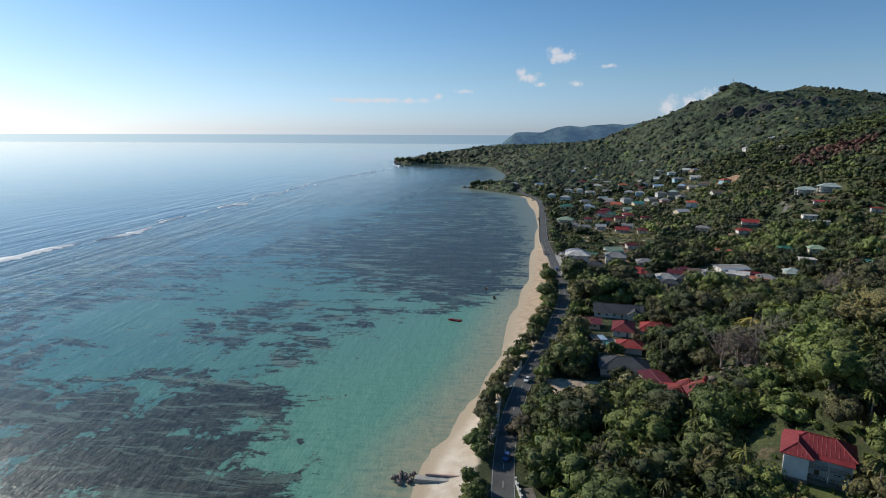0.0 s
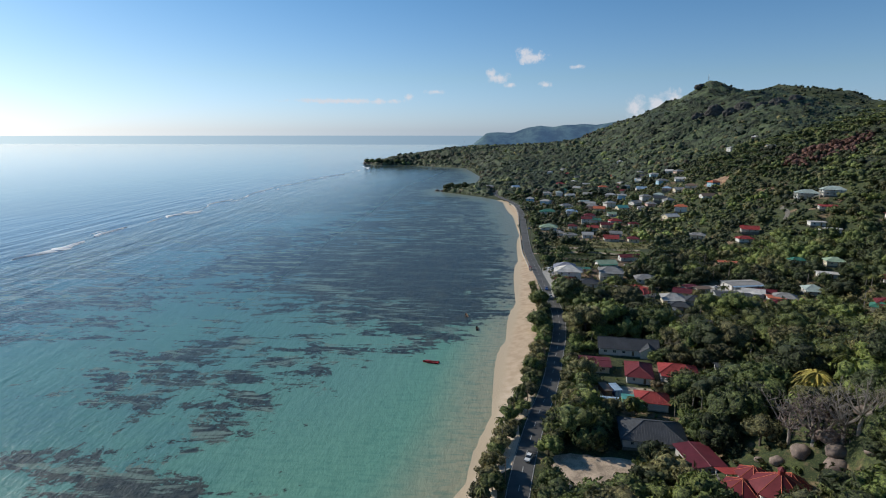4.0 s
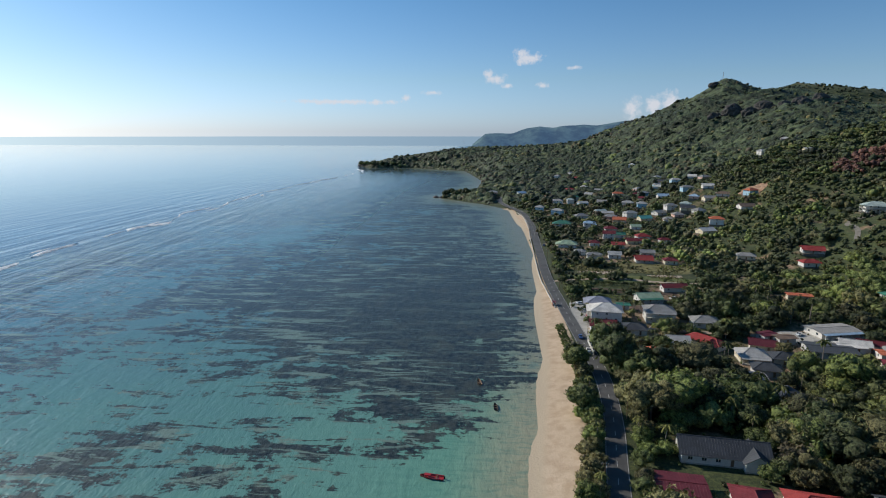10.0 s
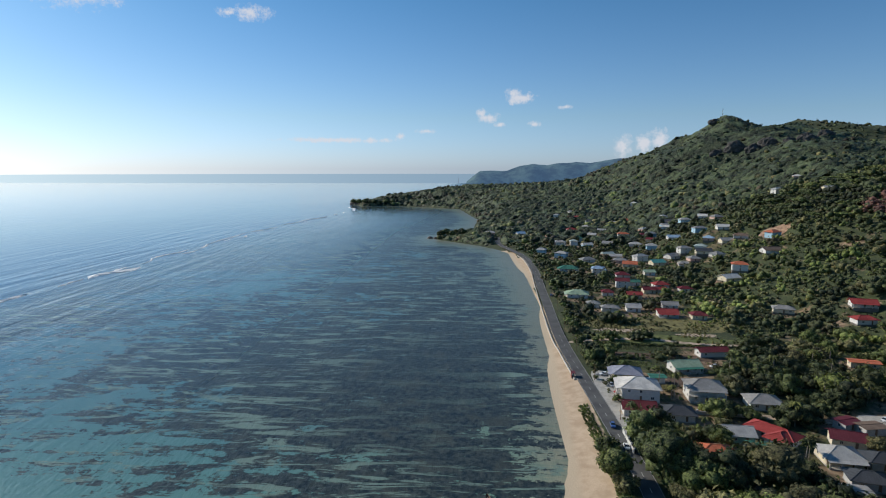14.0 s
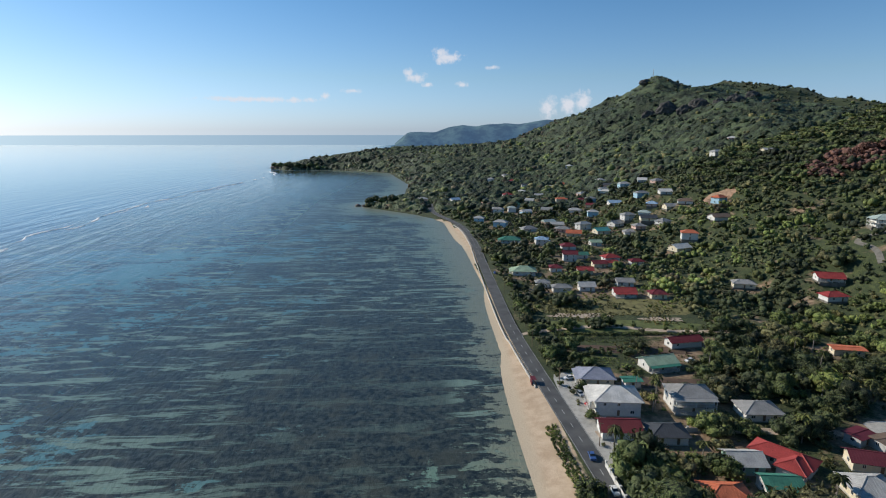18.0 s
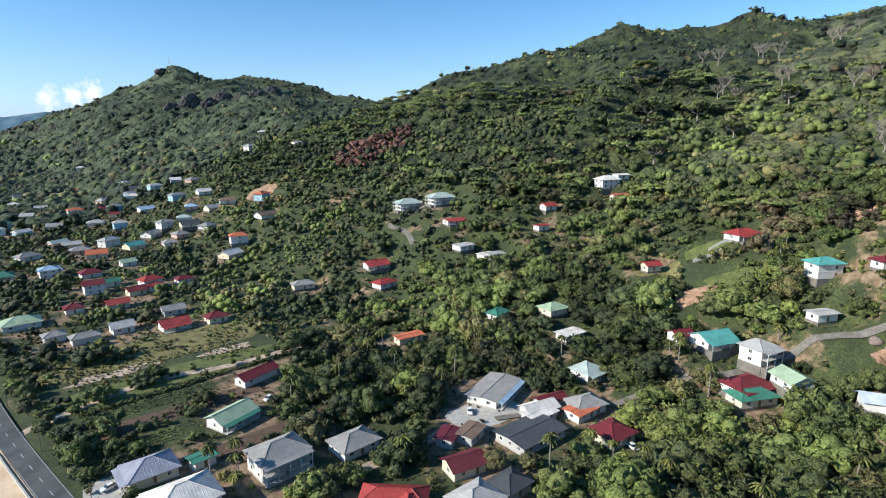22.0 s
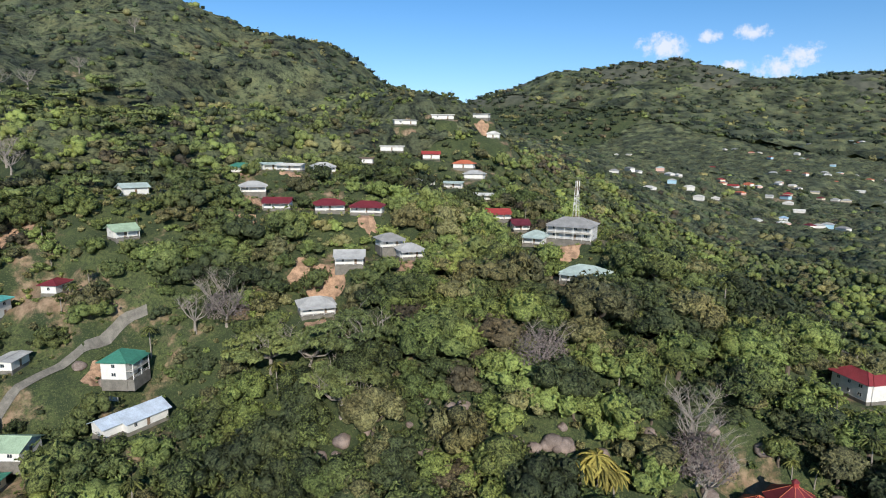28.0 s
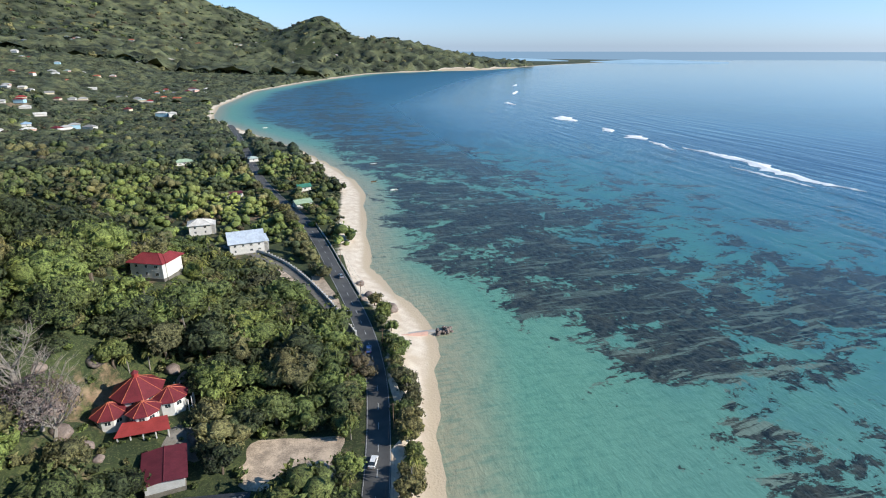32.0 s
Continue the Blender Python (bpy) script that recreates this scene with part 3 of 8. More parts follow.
def tube(bm, a, b, ra, rb, sides=6):
    a, b = Vector(a), Vector(b)
    q = (b - a).to_track_quat("Z", "Y")
    rings = []
    for p, r in ((a, ra), (b, rb)):
        rings.append([bm.verts.new(p + q @ Vector((r * math.cos(i * math.tau / sides), r * math.sin(i * math.tau / sides), 0))) for i in range(sides)])
    for i in range(sides):
        bm.faces.new((rings[0][i], rings[0][(i + 1) % sides], rings[1][(i + 1) % sides], rings[1][i]))
    bm.faces.new(rings[1])
    bm.faces.new(rings[0][::-1])


def grid_mesh(name, xs, ys, z, material, smooth=True, **attrs):
    gx, gy = np.meshgrid(xs, ys)
    nx, ny = len(xs), len(ys)
    v = np.stack([gx.ravel(), gy.ravel(), np.asarray(z(gx.ravel(), gy.ravel()))], -1)
    a = (np.arange(ny - 1)[:, None] * nx + np.arange(nx - 1)[None]).ravel()
    tris = np.concatenate([np.stack([a, a + 1, a + nx + 1], -1), np.stack([a, a + nx + 1, a + nx], -1)])
    me = fast_mesh(name, v, tris, material, None, smooth)
    for k, fn in attrs.items():
        me.attributes.new(k, "FLOAT", "POINT").data.foreach_set("value", np.asarray(fn(gx.ravel(), gy.ravel()), np.float32))
    return me


# ---------------- land, sea, road ----------------
def spread(lo, hi, step, reach_lo, reach_hi, grow=1.22):
    mid = list(np.arange(lo, hi + 0.1, step))
    a, s = [lo], step
    while a[-1] > reach_lo:
        s *= grow
        a.append(max(a[-1] - s, reach_lo))
    b, s = [hi], step
    while b[-1] < reach_hi:
        s *= grow
        b.append(min(b[-1] + s, reach_hi))
    return np.array(a[:0:-1] + mid + b[1:])


def sand_reach(x, y):
    """Metres inland as the beach counts them: no sand past the coast road, nor round the headland."""
    d = shore_distance(x, y)
    _, side = polyline_distance(x, y, ROAD)
    return np.where((y > 905) & (d > -40) | (d > 0) & (side > 0) & (y > -480), d + 60.0, d)


land = tagged(new("ground", grid_mesh("ground", spread(-90, 960, 8, -4800, 4600, 1.09), spread(-600, 1950, 8, -4800, 4900, 1.09), land_height, "earth_and_grass",
                               inland=sand_reach)), "green tropical coastal plain with pale sand beach and steep hills", "ground", kind="structure")


def weed_cover(x, y):
    """How far sea grass wins over bare sand, from place to place."""
    off = -shore_distance(x, y)
    edge = np.interp(y, [-700, -300, -120, -50, 17, 67, 104, 138, 171, 197, 232, 265, 290, 310, 340, 450, 560, 700, 900],
                     [55, 34, 12, 6, 18, 22, 30, 36, 46, 62, 68, 78, 62, 40, 17, 13, 14, 22, 30])
    cover = np.clip((off - edge) / 16, -2.0, 1.0) * 0.085

    def spot(cx, cy, rx, ry):
        return np.exp(-((x - cx) / rx) ** 2 - ((y - cy) / ry) ** 2)
    cover += 0.06 * spot(-60, 450, 80, 120) - 0.03 * spot(-150, 390, 80, 60) + 0.02 * spot(-95, 180, 45, 40) - 0.015 * spot(-120, 310, 50, 50) + 0.03 * spot(-110, 80, 50, 60)
    cover += 0.06 * spot(-22, 455, 45, 110)
    cover -= 0.05 * spot(-50, 350, 40, 32) + 0.035 * spot(-120, 270, 55, 40)
    cover -= 0.13 * spot(-195, 290, 34, 34) + 0.11 * spot(-180, 405, 34, 34) + 0.10 * spot(-200, 680, 70, 90) + 0.05 * spot(-130, 345, 40, 22) + 0.10 * spot(-250, 480, 40, 60)
    cover -= 0.10 * spot(-70, 330, 18, 14) + 0.13 * spot(-150, 235, 30, 16)
    cover -= 0.10 * np.clip((-140 - x) / 120, 0, 1) * np.clip((170 - y) / 60, 0, 1) + 0.05 * np.clip((-200 - y) / 120, 0, 1)
    cover -= 0.045 * spot(-70, 315, 60, 50)
    return cover - 0.022 - 0.035 * np.clip((-100 - x) / 60, 0, 1) * np.clip((420 - y) / 80, 0, 1)


def beyond_reef(x, y):
    x, y = x / UNIT, y / UNIT
    edge = np.interp(y, [-1600, -1151, -827, -471, -172, 40, 550, 740, 1070, 1250, 2000], [-900, -608, -439, -271, -255, -248, -249, -249, -215, -262, -200])
    return (edge - x) * UNIT


tagged(new("sea", grid_mesh("sea", spread(-480, 140, 10, -4900, 2500, 1.12), spread(-780, 1900, 11, -4900, 4900, 1.12), lambda x, y: np.zeros_like(x), "lagoon_water",
                            offshore=lambda x, y: -shore_distance(x, y), weed=weed_cover, outer=beyond_reef)), "clear turquoise lagoon water over reef and sea grass", "sea", kind="structure")


def smooth_line(pts, step):
    p = np.array(pts, float)
    for _ in range(2):
        q = [p[0]]
        for a, b in zip(p, p[1:]):
            q += [a * 0.75 + b * 0.25, a * 0.25 + b * 0.75]
        p = np.array(q + [p[-1]])
    s = np.concatenate([[0], np.cumsum(np.hypot(*np.diff(p, axis=0).T))])
    t = np.arange(0, s[-1], step)
    return np.stack([np.interp(t, s, p[:, 0]), np.interp(t, s, p[:, 1])], -1)


def ribbon(name, line, left, right, lift, material, thick=0.0):
    """A strip along a line, from left to right of it in metres, laid on the land."""
    tang = np.gradient(line, axis=0)
    tang /= np.hypot(*tang.T)[:, None]
    nrm = np.stack([tang[:, 1], -tang[:, 0]], -1)
    a, b = line + nrm * left, line + nrm * right
    za = land_height(a[:, 0], a[:, 1])
    zb = land_height(b[:, 0], b[:, 1])
    z = np.maximum(za, zb) + lift
    n = len(line)
    verts = [(*p, h) for p, h in zip(a, z)] + [(*p, h) for p, h in zip(b, z)]
    faces = [(i, n + i, n + i + 1, i + 1) for i in range(n - 1)]
    if thick:
        verts += [(p[0], p[1], p[2] - thick) for p in verts]
        m = 2 * n
        faces += [(i, i + 1, m + i + 1, m + i) for i in range(n - 1)] + [(n + i, m + n + i, m + n + i + 1, n + i + 1) for i in range(n - 1)]
        faces += [(0, m, m + n, n), (n - 1, 2 * n - 1, m + 2 * n - 1, m + n - 1)]
    return mesh_from(name, verts, faces, material)


road_line = smooth_line(ROAD, 3.0)
tagged(new("road", ribbon("road", road_line, -3.3, 3.3, 0.10, "asphalt", 0.4)), "worn dark asphalt two-lane coast road", "road", kind="structure")
dash = smooth_line(ROAD, 1.0)
marks = [dash[i:i + 4] for i in range(0, len(dash) - 5, 9)]
bm_v, bm_f = [], []
for seg in marks:
    for k in range(len(seg) - 1):
        (ax, ay), (bx, by) = seg[k], seg[k + 1]
        l = math.hypot(bx - ax, by - ay)
        nx, ny = (by - ay) / l * 0.09, -(bx - ax) / l * 0.09
        za, zb = height_at(ax, ay) + 0.118, height_at(bx, by) + 0.118
        o = len(bm_v)
        bm_v += [(ax - nx, ay - ny, za), (ax + nx, ay + ny, za), (bx + nx, by + ny, zb), (bx - nx, by - ny, zb)]
        bm_f.append((o, o + 1, o + 2, o + 3))
tagged(new("road_marking", mesh_from("road_marking", bm_v, bm_f, "paint_line")), "faded white dashed centre line on the road", "road marking", kind="structure")
for side, off in (("seaward", -3.05), ("landward", 3.05)):
    tagged(new("edge_line", ribbon("edge_line", road_line, off - 0.06, off + 0.06, 0.112, "paint_line")), "thin white line along the road edge", "road marking", kind="structure")

# spots, tracks and fields without trees
CLEAR_SPOTS = [(236, 382, 7), (228, 386, 5), (247, 373, 7), (240, 376, 6), (253, 405, 8), (245, 408, 6), (263, 388, 7), (258, 390, 6), (270, 386, 6), (24, 92, 9), (33, 92, 8), (16, 118, 7), (104, 240, 4), (126, 255, 3), (81, 199, 6), (144, 273, 4), (55, 186, 4), (114, 249, 2.5), (91, 236, 4), (63, 149, 5), (44, 67, 9), (38, 78, 6), (69, 31, 7), (8, 150, 4), (10, 130, 5.5), (12, 112, 6), (20, 86, 8), (30, 70, 8), (27, 96, 7), (34, 92, 6), (85, 112, 8), (96, 116, 6), (44, 276, 8), (50, 268, 5.5), (40, 285, 5), (37, 269, 4.5), (268, 766, 14), (9, 140, 4.5), (14, 120, 5), (20, 100, 6), (29, 80, 6), (38, 64, 6), (22, 219, 9), (31, 218, 8.5), (51, 450, 7.5), (49.5, 468, 7.5), (48, 423, 7.5), (150, 417, 12), (138, 424.5, 9)]
TRACKS = [((6, 156), (17, 108), 12), ((17, 108), (44, 58), 13), ((45, 517.5), (165, 528), 6), ((54, 435), (120, 432), 6), ((170, 392), (198, 364), 7), ((198, 364), (213, 344), 7), ((213, 344), (222, 320), 8), ((222, 320), (225, 300), 8), ((205, 329), (218, 319), 6), ((140, 412), (170, 392), 7), ((225, 558), (277.5, 558), 6), ((277.5, 558), (300, 576), 6)]
FIELDS = [(90, 258, 8, 6, -40), (93, 507, 39, 9, -4.5), (88, 482, 30, 5, -4.5), (105, 459, 32, 3.5, -8), (90, 543, 42, 13.5, -6), (275, 393, 12, 6, -30), (250, 383, 10, 5, -30), (105, 564, 18, 7.5, 0)]


# ---------------- houses ----------------
PADS = []             # levelled plots: x, y, radius, height
BLOCKED = []          # x, y, radius kept free of trees


def keep_clear(x, y, r):
    BLOCKED.append((x, y, r))


window_frame_mesh = box_mesh("window", "paint_white", (-0.62, -0.06, -0.62, -0.5, 0.05, 0.62), (0.5, -0.06, -0.62, 0.62, 0.05, 0.62), (-0.5, -0.06, 0.5, 0.5, 0.05, 0.62), (-0.5, -0.06, -0.62, 0.5, 0.05, -0.5), (-0.03, -0.05, -0.5, 0.03, 0.04, 0.5))
pane_mesh = box_mesh("pane", "window_glass", (-0.5, -0.02, -0.5, -0.03, 0.02, 0.5), (0.03, -0.02, -0.5, 0.5, 0.02, 0.5))
door_mesh = box_mesh("door", "timber", (-0.45, -0.05, 0, 0.45, 0.05, 2.05), (-0.38, -0.07, 0.15, 0.38, -0.05, 0.95), (-0.38, -0.07, 1.1, 0.38, -0.05, 1.9))
post_mesh = box_mesh("post", "paint_white", (-0.1, -0.1, 0, 0.1, 0.1, 1))


def add_roof(home, kind, w, d, pitch, colour, at_u, at_v, z, detail, over=0.85):
    """A sheet-metal roof over a w by d plan: each slope a part with raised seams, and caps on ridge and hips."""
    hw, hd, t = w / 2 + over, d / 2 + over, 0.12
    along = hw >= hd
    run, long = (hd, hw) if along else (hw, hd)
    rise = run * math.tan(radians(pitch))
    end = long - run if kind == "hip" else long
    if detail == 0:
        bm = bmesh.new()
        e = [bm.verts.new(p) for p in ((-long, -run, 0), (long, -run, 0), (long, run, 0), (-long, run, 0), (-end, 0, rise), (end, 0, rise))]
        for f in ((3, 2, 1, 0), (0, 1, 5, 4), (2, 3, 4, 5), (1, 2, 5), (3, 0, 4)):
            bm.faces.new([e[i] for i in f])
        part("roof", bm, "roof_" + colour, home).matrix_basis = Matrix.Translation((at_u, at_v, z)) @ (Matrix.Identity(4) if along else pose(0, 0, 0, 0, 0, 90))
        return rise
    base = Matrix.Translation((at_u, at_v, z)) @ (Matrix.Identity(4) if along else pose(0, 0, 0, 0, 0, 90))
    sides = [(0, long, run)] + [(180, long, run)]
    if kind == "hip":
        sides += [(90, run, long), (270, run, long)]
    for turn, span, out in sides:
        def reach(u):
            if kind != "hip":
                return 1.0
            return min(1.0, (span - abs(u)) / run) if span == long and out == run else max(0.0, 1 - abs(u) / run)
        us = [-span, span, 0.0] + ([-end, end] if 0 < end < span else [])
        ribs = set()
        if detail > 1:
            for i in range(1, int(2 * span / 0.8)):
                u = round(-span + i * 0.8, 3)
                ribs.add(u)
                us += [u - 0.06, u, u + 0.06]
        us = sorted({round(u, 3) for u in us if abs(u) <= span})
        slant = Vector((0, math.sin(radians(pitch)) * -1, math.cos(radians(pitch))))
        rows = [[], [], [], []]
        bm = bmesh.new()
        for u in us:
            k = max(reach(u), 0.002)
            lift = 0.045 if u in ribs and k > 0.06 else 0.0
            for row, (kk, h) in zip(rows, ((0.0, t + lift), (k, t + lift), (k, 0.0), (0.0, 0.0))):
                row.append(bm.verts.new(Vector((u, -out + run * kk, rise * kk)) + slant * h))
        for i in range(len(us) - 1):
            for a in range(4):
                r0, r1 = rows[a], rows[(a + 1) % 4]
                bm.faces.new((r0[i], r0[i + 1], r1[i + 1], r1[i]))
        bm.faces.new([r[0] for r in rows])
        bm.faces.new([r[-1] for r in rows][::-1])
        bmesh.ops.recalc_face_normals(bm, faces=bm.faces)
        part("roof_slope", bm, "roof_" + colour, home).matrix_basis = base @ pose(0, 0, 0, 0, 0, turn)
    if detail > 0:
        caps = [((-end - 0.02, 0, rise + t), (end + 0.02, 0, rise + t), "ridge_cap")]
        if kind == "hip":
            caps += [((su * (long - 0.05), sv * (run - 0.05), t), (su * end, 0, rise + t), "hip_cap") for su in (-1, 1) for sv in (-1, 1)]
        for a, b, nm in caps:
            if (Vector(a) - Vector(b)).length < 0.1:
                continue
            cb = bmesh.new()
            tube(cb, a, b, 0.15, 0.15, 5)
            part(nm, cb, "roof_" + colour, home).matrix_basis = base
    return rise


def add_gables(home, w, d, pitch, wall, at_u, at_v, z):
    """The wall's triangles under a gabled roof."""
    along = w >= d
    run, long = (d / 2, w / 2) if along else (w / 2, d / 2)
    rise = (run + 0.85) * math.tan(radians(pitch)) - 0.02
    low = rise * (1 - run / (run + 0.85))
    for s in (-1, 1):
        bm = bmesh.new()
        rings = [[bm.verts.new((s * u, v, h) if along else (v, s * u, h)) for v, h in ((-run, 0), (run, 0), (run, low), (0, rise), (-run, low))] for u in (long - 0.2, long - 0.004)]
        bm.faces.new(rings[0])
        bm.faces.new(rings[1][::-1])
        for i in range(5):
            j = (i + 1) % 5
            bm.faces.new((rings[0][i], rings[0][j], rings[1][j], rings[1][i]))
        bmesh.ops.recalc_face_normals(bm, faces=bm.faces)
        part("gable_wall", bm, wall, home).location = (at_u, at_v, z)


STOREY = 2.65


def add_windows(home, w, d, z0, storeys, seed, detail):
    rng = random.Random(seed)
    gap = 3.5 if detail > 1 else 7.0
    door_done = False
    for storey in range(storeys):
        for face, (length, depth, turn) in enumerate(((w, d, 0), (w, d, 180), (d, w, 90), (d, w, 270))):
            n = max(1, int((length - 1.2) / gap))
            for i in range(n):
                if rng.random() < 0.12:
                    continue
                u = (i - (n - 1) / 2) * (length - 1.0) / max(n, 1)
                m = pose(0, 0, z0 + storey * STOREY, 0, 0, turn) @ pose(u, -depth / 2, 0)
                if storey == 0 and face == 0 and not door_done and i == n // 2:
                    ob = part("door", door_mesh, None, home)
                    ob.matrix_basis = m @ pose(0, -0.01, 0.05)
                    door_done = True
                    continue
                win = part("window", window_frame_mesh, None, home)
                win.matrix_basis = m @ pose(0, 0, 1.5) @ Matrix.Diagonal((rng.choice((0.85, 1.0, 1.25)), 1, 1.0, 1))
                part("pane", pane_mesh, None, win)


def house(x, y, w, d, rot=0.0, storeys=1, roof="hip", colour="red", wall="paint_white", label="", detail=2, pitch=24, veranda="", wing=None, z=None, name="house", porch_colour=None, clear=1.0, high=0.0):
    """A dwelling on a plinth: walls, sheet roof, windows, door; veranda is one of s n e w, wing is (u, v, w, d)."""
    home = new(name)
    c, s = math.cos(radians(rot)), math.sin(radians(rot))
    corners = [(x + c * u - s * v, y + s * u + c * v) for u in (-w / 2, w / 2) for v in (-d / 2, d / 2)]
    hs = [height_at(*p) for p in corners]
    if z is None:
        z = sum(hs) / 4 * 0.75 + min(hs) * 0.25 + 0.35 + high
    home.matrix_basis = pose(x, y, z, 0, 0, rot)
    steep = max(hs) - min(hs) > 1.4
    low = -1.3 - high - (2.2 if steep else 0)
    PADS.append((x, y, math.hypot(w, d) / 2 * (0.85 if steep else 1.0) + 1.0, z - 0.35 - high - (0.7 if steep else 0)))
    blocks = [(0.0, 0.0, w, d)] + ([wing] if wing else [])
    top = STOREY * storeys
    wallbm, plinth = bmesh.new(), bmesh.new()
    for k, (u, v, bw, bd) in enumerate(blocks):
        e = 0.003 * k
        box(wallbm, u - bw / 2, v - bd / 2, 0, u + bw / 2, v + bd / 2, top - e)
        box(plinth, u - bw / 2 - 0.15 - e, v - bd / 2 - 0.15 - e, low, u + bw / 2 + 0.15 + e, v + bd / 2 + 0.15 + e, -0.004 - e)
        add_roof(home, "hip" if roof == "hip" else "gable", bw, bd, pitch if roof != "flat" else 6, colour, u, v, top - 0.02 - 0.05 * k, detail)
        if roof != "hip":
            add_gables(home, bw, bd, pitch if roof == "gable" else 6, wall, u, v, top - 0.02 - 0.05 * k)
    part("wall", wallbm, wall, home)
    # On steep plots a darker concrete paints in the shade under a raised floor.
    part("plinth", plinth, "worn_concrete" if steep else "concrete", home)
    if storeys > 1 and detail > 1:
        bb = bmesh.new()
        box(bb, -w / 2 - 0.06, -d / 2 - 0.06, STOREY - 0.12, w / 2 + 0.06, d / 2 + 0.06, STOREY + 0.06)
        part("string_course", bb, "paint_white", home)
    if detail > 0:
        add_windows(home, w, d, 0.0, storeys, round(x * 7 + y * 13), detail)
    for side in veranda:
        length, depth, turn = {"s": (w, d, 0), "n": (w, d, 180), "e": (d, w, 90), "w": (d, w, 270)}[side]
        base = pose(0, 0, 0, 0, 0, turn)
        reach = 2.2
        for storey in range(storeys):
            zf = storey * STOREY
            deck = bmesh.new()
            box(deck, -length / 2, -depth / 2 - reach, zf - 0.22 if storey else low, length / 2, -depth / 2 - 0.16, zf - 0.02)
            # Same painted underfloor shade below a steep plot's lowest deck.
            part("veranda_floor", deck, "worn_concrete" if steep and not storey else "concrete", home).matrix_basis = base
            n = max(2, int(length / 3.2) + 1)
            for i in range(n):
                p = part("post", post_mesh, None, home)
                p.matrix_basis = base @ pose(-length / 2 + 0.15 + i * (length - 0.3) / (n - 1), -depth / 2 - reach + 0.15, zf - 0.02) @ Matrix.Diagonal((1, 1, STOREY - 0.28 if storey == storeys - 1 else STOREY - 0.18, 1))
            rail = bmesh.new()
            for zz in (0.35, 0.65, 0.95):
                box(rail, -length / 2 + 0.1, -depth / 2 - reach + 0.1, zf + zz, length / 2 - 0.1, -depth / 2 - reach + 0.16, zf + zz + 0.06)
            part("railing", rail, "paint_white", home).matrix_basis = base
        lean = bmesh.new()
        pts = [(-length / 2 - 0.3, -depth / 2 - reach - 0.4, top - 0.42), (length / 2 + 0.3, -depth / 2 - reach - 0.4, top - 0.42), (length / 2 + 0.3, -depth / 2 - 0.62, top + 0.02), (-length / 2 - 0.3, -depth / 2 - 0.62, top + 0.02)]
        vs = [lean.verts.new(p) for p in pts] + [lean.verts.new((p[0], p[1], p[2] + 0.1)) for p in pts]
        for f in ((3, 2, 1, 0), (4, 5, 6, 7), (0, 1, 5, 4), (1, 2, 6, 5), (2, 3, 7, 6), (3, 0, 4, 7)):
            lean.faces.new([vs[i] for i in f])
        part("veranda_roof", lean, "roof_" + (porch_colour or colour), home).matrix_basis = base
    keep_clear(x, y, max(w, d) * 0.62 * clear + 0.8)
    keep_clear(x + s * d * 0.8, y - c * d * 0.8, max(w, d) * 0.3)          # front garden
    names = {"hip": "hipped", "gable": "gabled", "flat": "low-pitched"}
    words = {1: "single-storey", 2: "two-storey", 3: "three-storey"}[storeys]
    tagged(home, label or f"{words} {wall.split('_')[1]} house with {names[roof]} {colour} metal roof", "house", "village houses")
    return home


# beside the coast road
house(53, 466, 12, 10, -8, 1, "hip", "navy", "paint_cream", veranda="w")
house(52, 443, 15, 12, -8, 2, "hip", "white", "paint_white", veranda="w")
house(79, 443, 14, 10, -6, 2, "hip", "grey", "paint_white", veranda="s")
house(99, 434, 12, 9, -6, 1, "hip", "grey", "paint_white")
house(47, 426, 12, 8, -6, 1, "gable", "crimson", "paint_white")
house(61, 422, 11, 8, -6, 1, "hip", "slate", "paint_white")
house(89, 406, 16, 7, -52, 1, "hip", "red", "paint_white", wing=(4, -3, 7, 9))
house(76, 405, 9, 8, -6, 1, "gable", "palegrey", "paint_green")
house(102, 390, 11, 9, -8, 1, "hip", "palegrey", "paint_cream", veranda="s")
house(113, 387, 8, 7, -8, 1, "hip", "slate", "paint_grey")
house(154, 423, 20, 11, 12, 1, "flat", "grey", "paint_white", veranda="s", porch_colour="blue", label="long low shed with grey sheet roof and pale blue lean-to")
house(138, 397, 18, 12, -10, 1, "flat", "slate", "paint_grey")
house(152, 403, 11, 6, -20, 1, "gable", "white", "paint_white")
house(112, 402, 10, 7, -20, 1, "gable", "maroon", "paint_cream")
house(126, 411, 8, 5, 10, 1, "flat", "brown", "paint_grey", detail=1)
house(120, 415, 7, 5, 20, 1, "flat", "maroon", "paint_grey", detail=1)
house(83, 477, 13, 8, 10, 1, "gable", "palegreen", "paint_white", veranda="s", porch_colour="green")
house(105, 499, 15, 6, 8, 1, "gable", "crimson", "paint_white")
house(65, 460, 6, 4, 0, 1, "flat", "green", "paint_white", detail=1)
house(154, 378, 10, 9, -15, 1, "hip", "crimson", "paint_cream")
house(165, 393, 11, 8, -25, 1, "hip", "grey", "paint_white")
house(185, 403, 9, 8, -10, 1, "hip", "sage", "paint_white", veranda="s")
house(202, 420, 10, 6, -15, 1, "flat", "white", "paint_white")
house(215, 436, 10, 8, -15, 1, "hip", "palegreen", "paint_cream")
house(205, 459, 9, 6, 0, 1, "hip", "green", "paint_white")
house(170, 482, 12, 5, -15, 1, "flat", "orange", "paint_cream")
# up the first slope
house(212, 368, 12, 9, -30, 1, "gable", "teal", "paint_white", veranda="s")
house(207, 352, 8.5, 8, -20, 2, "hip", "palegrey", "paint_white", veranda="s")
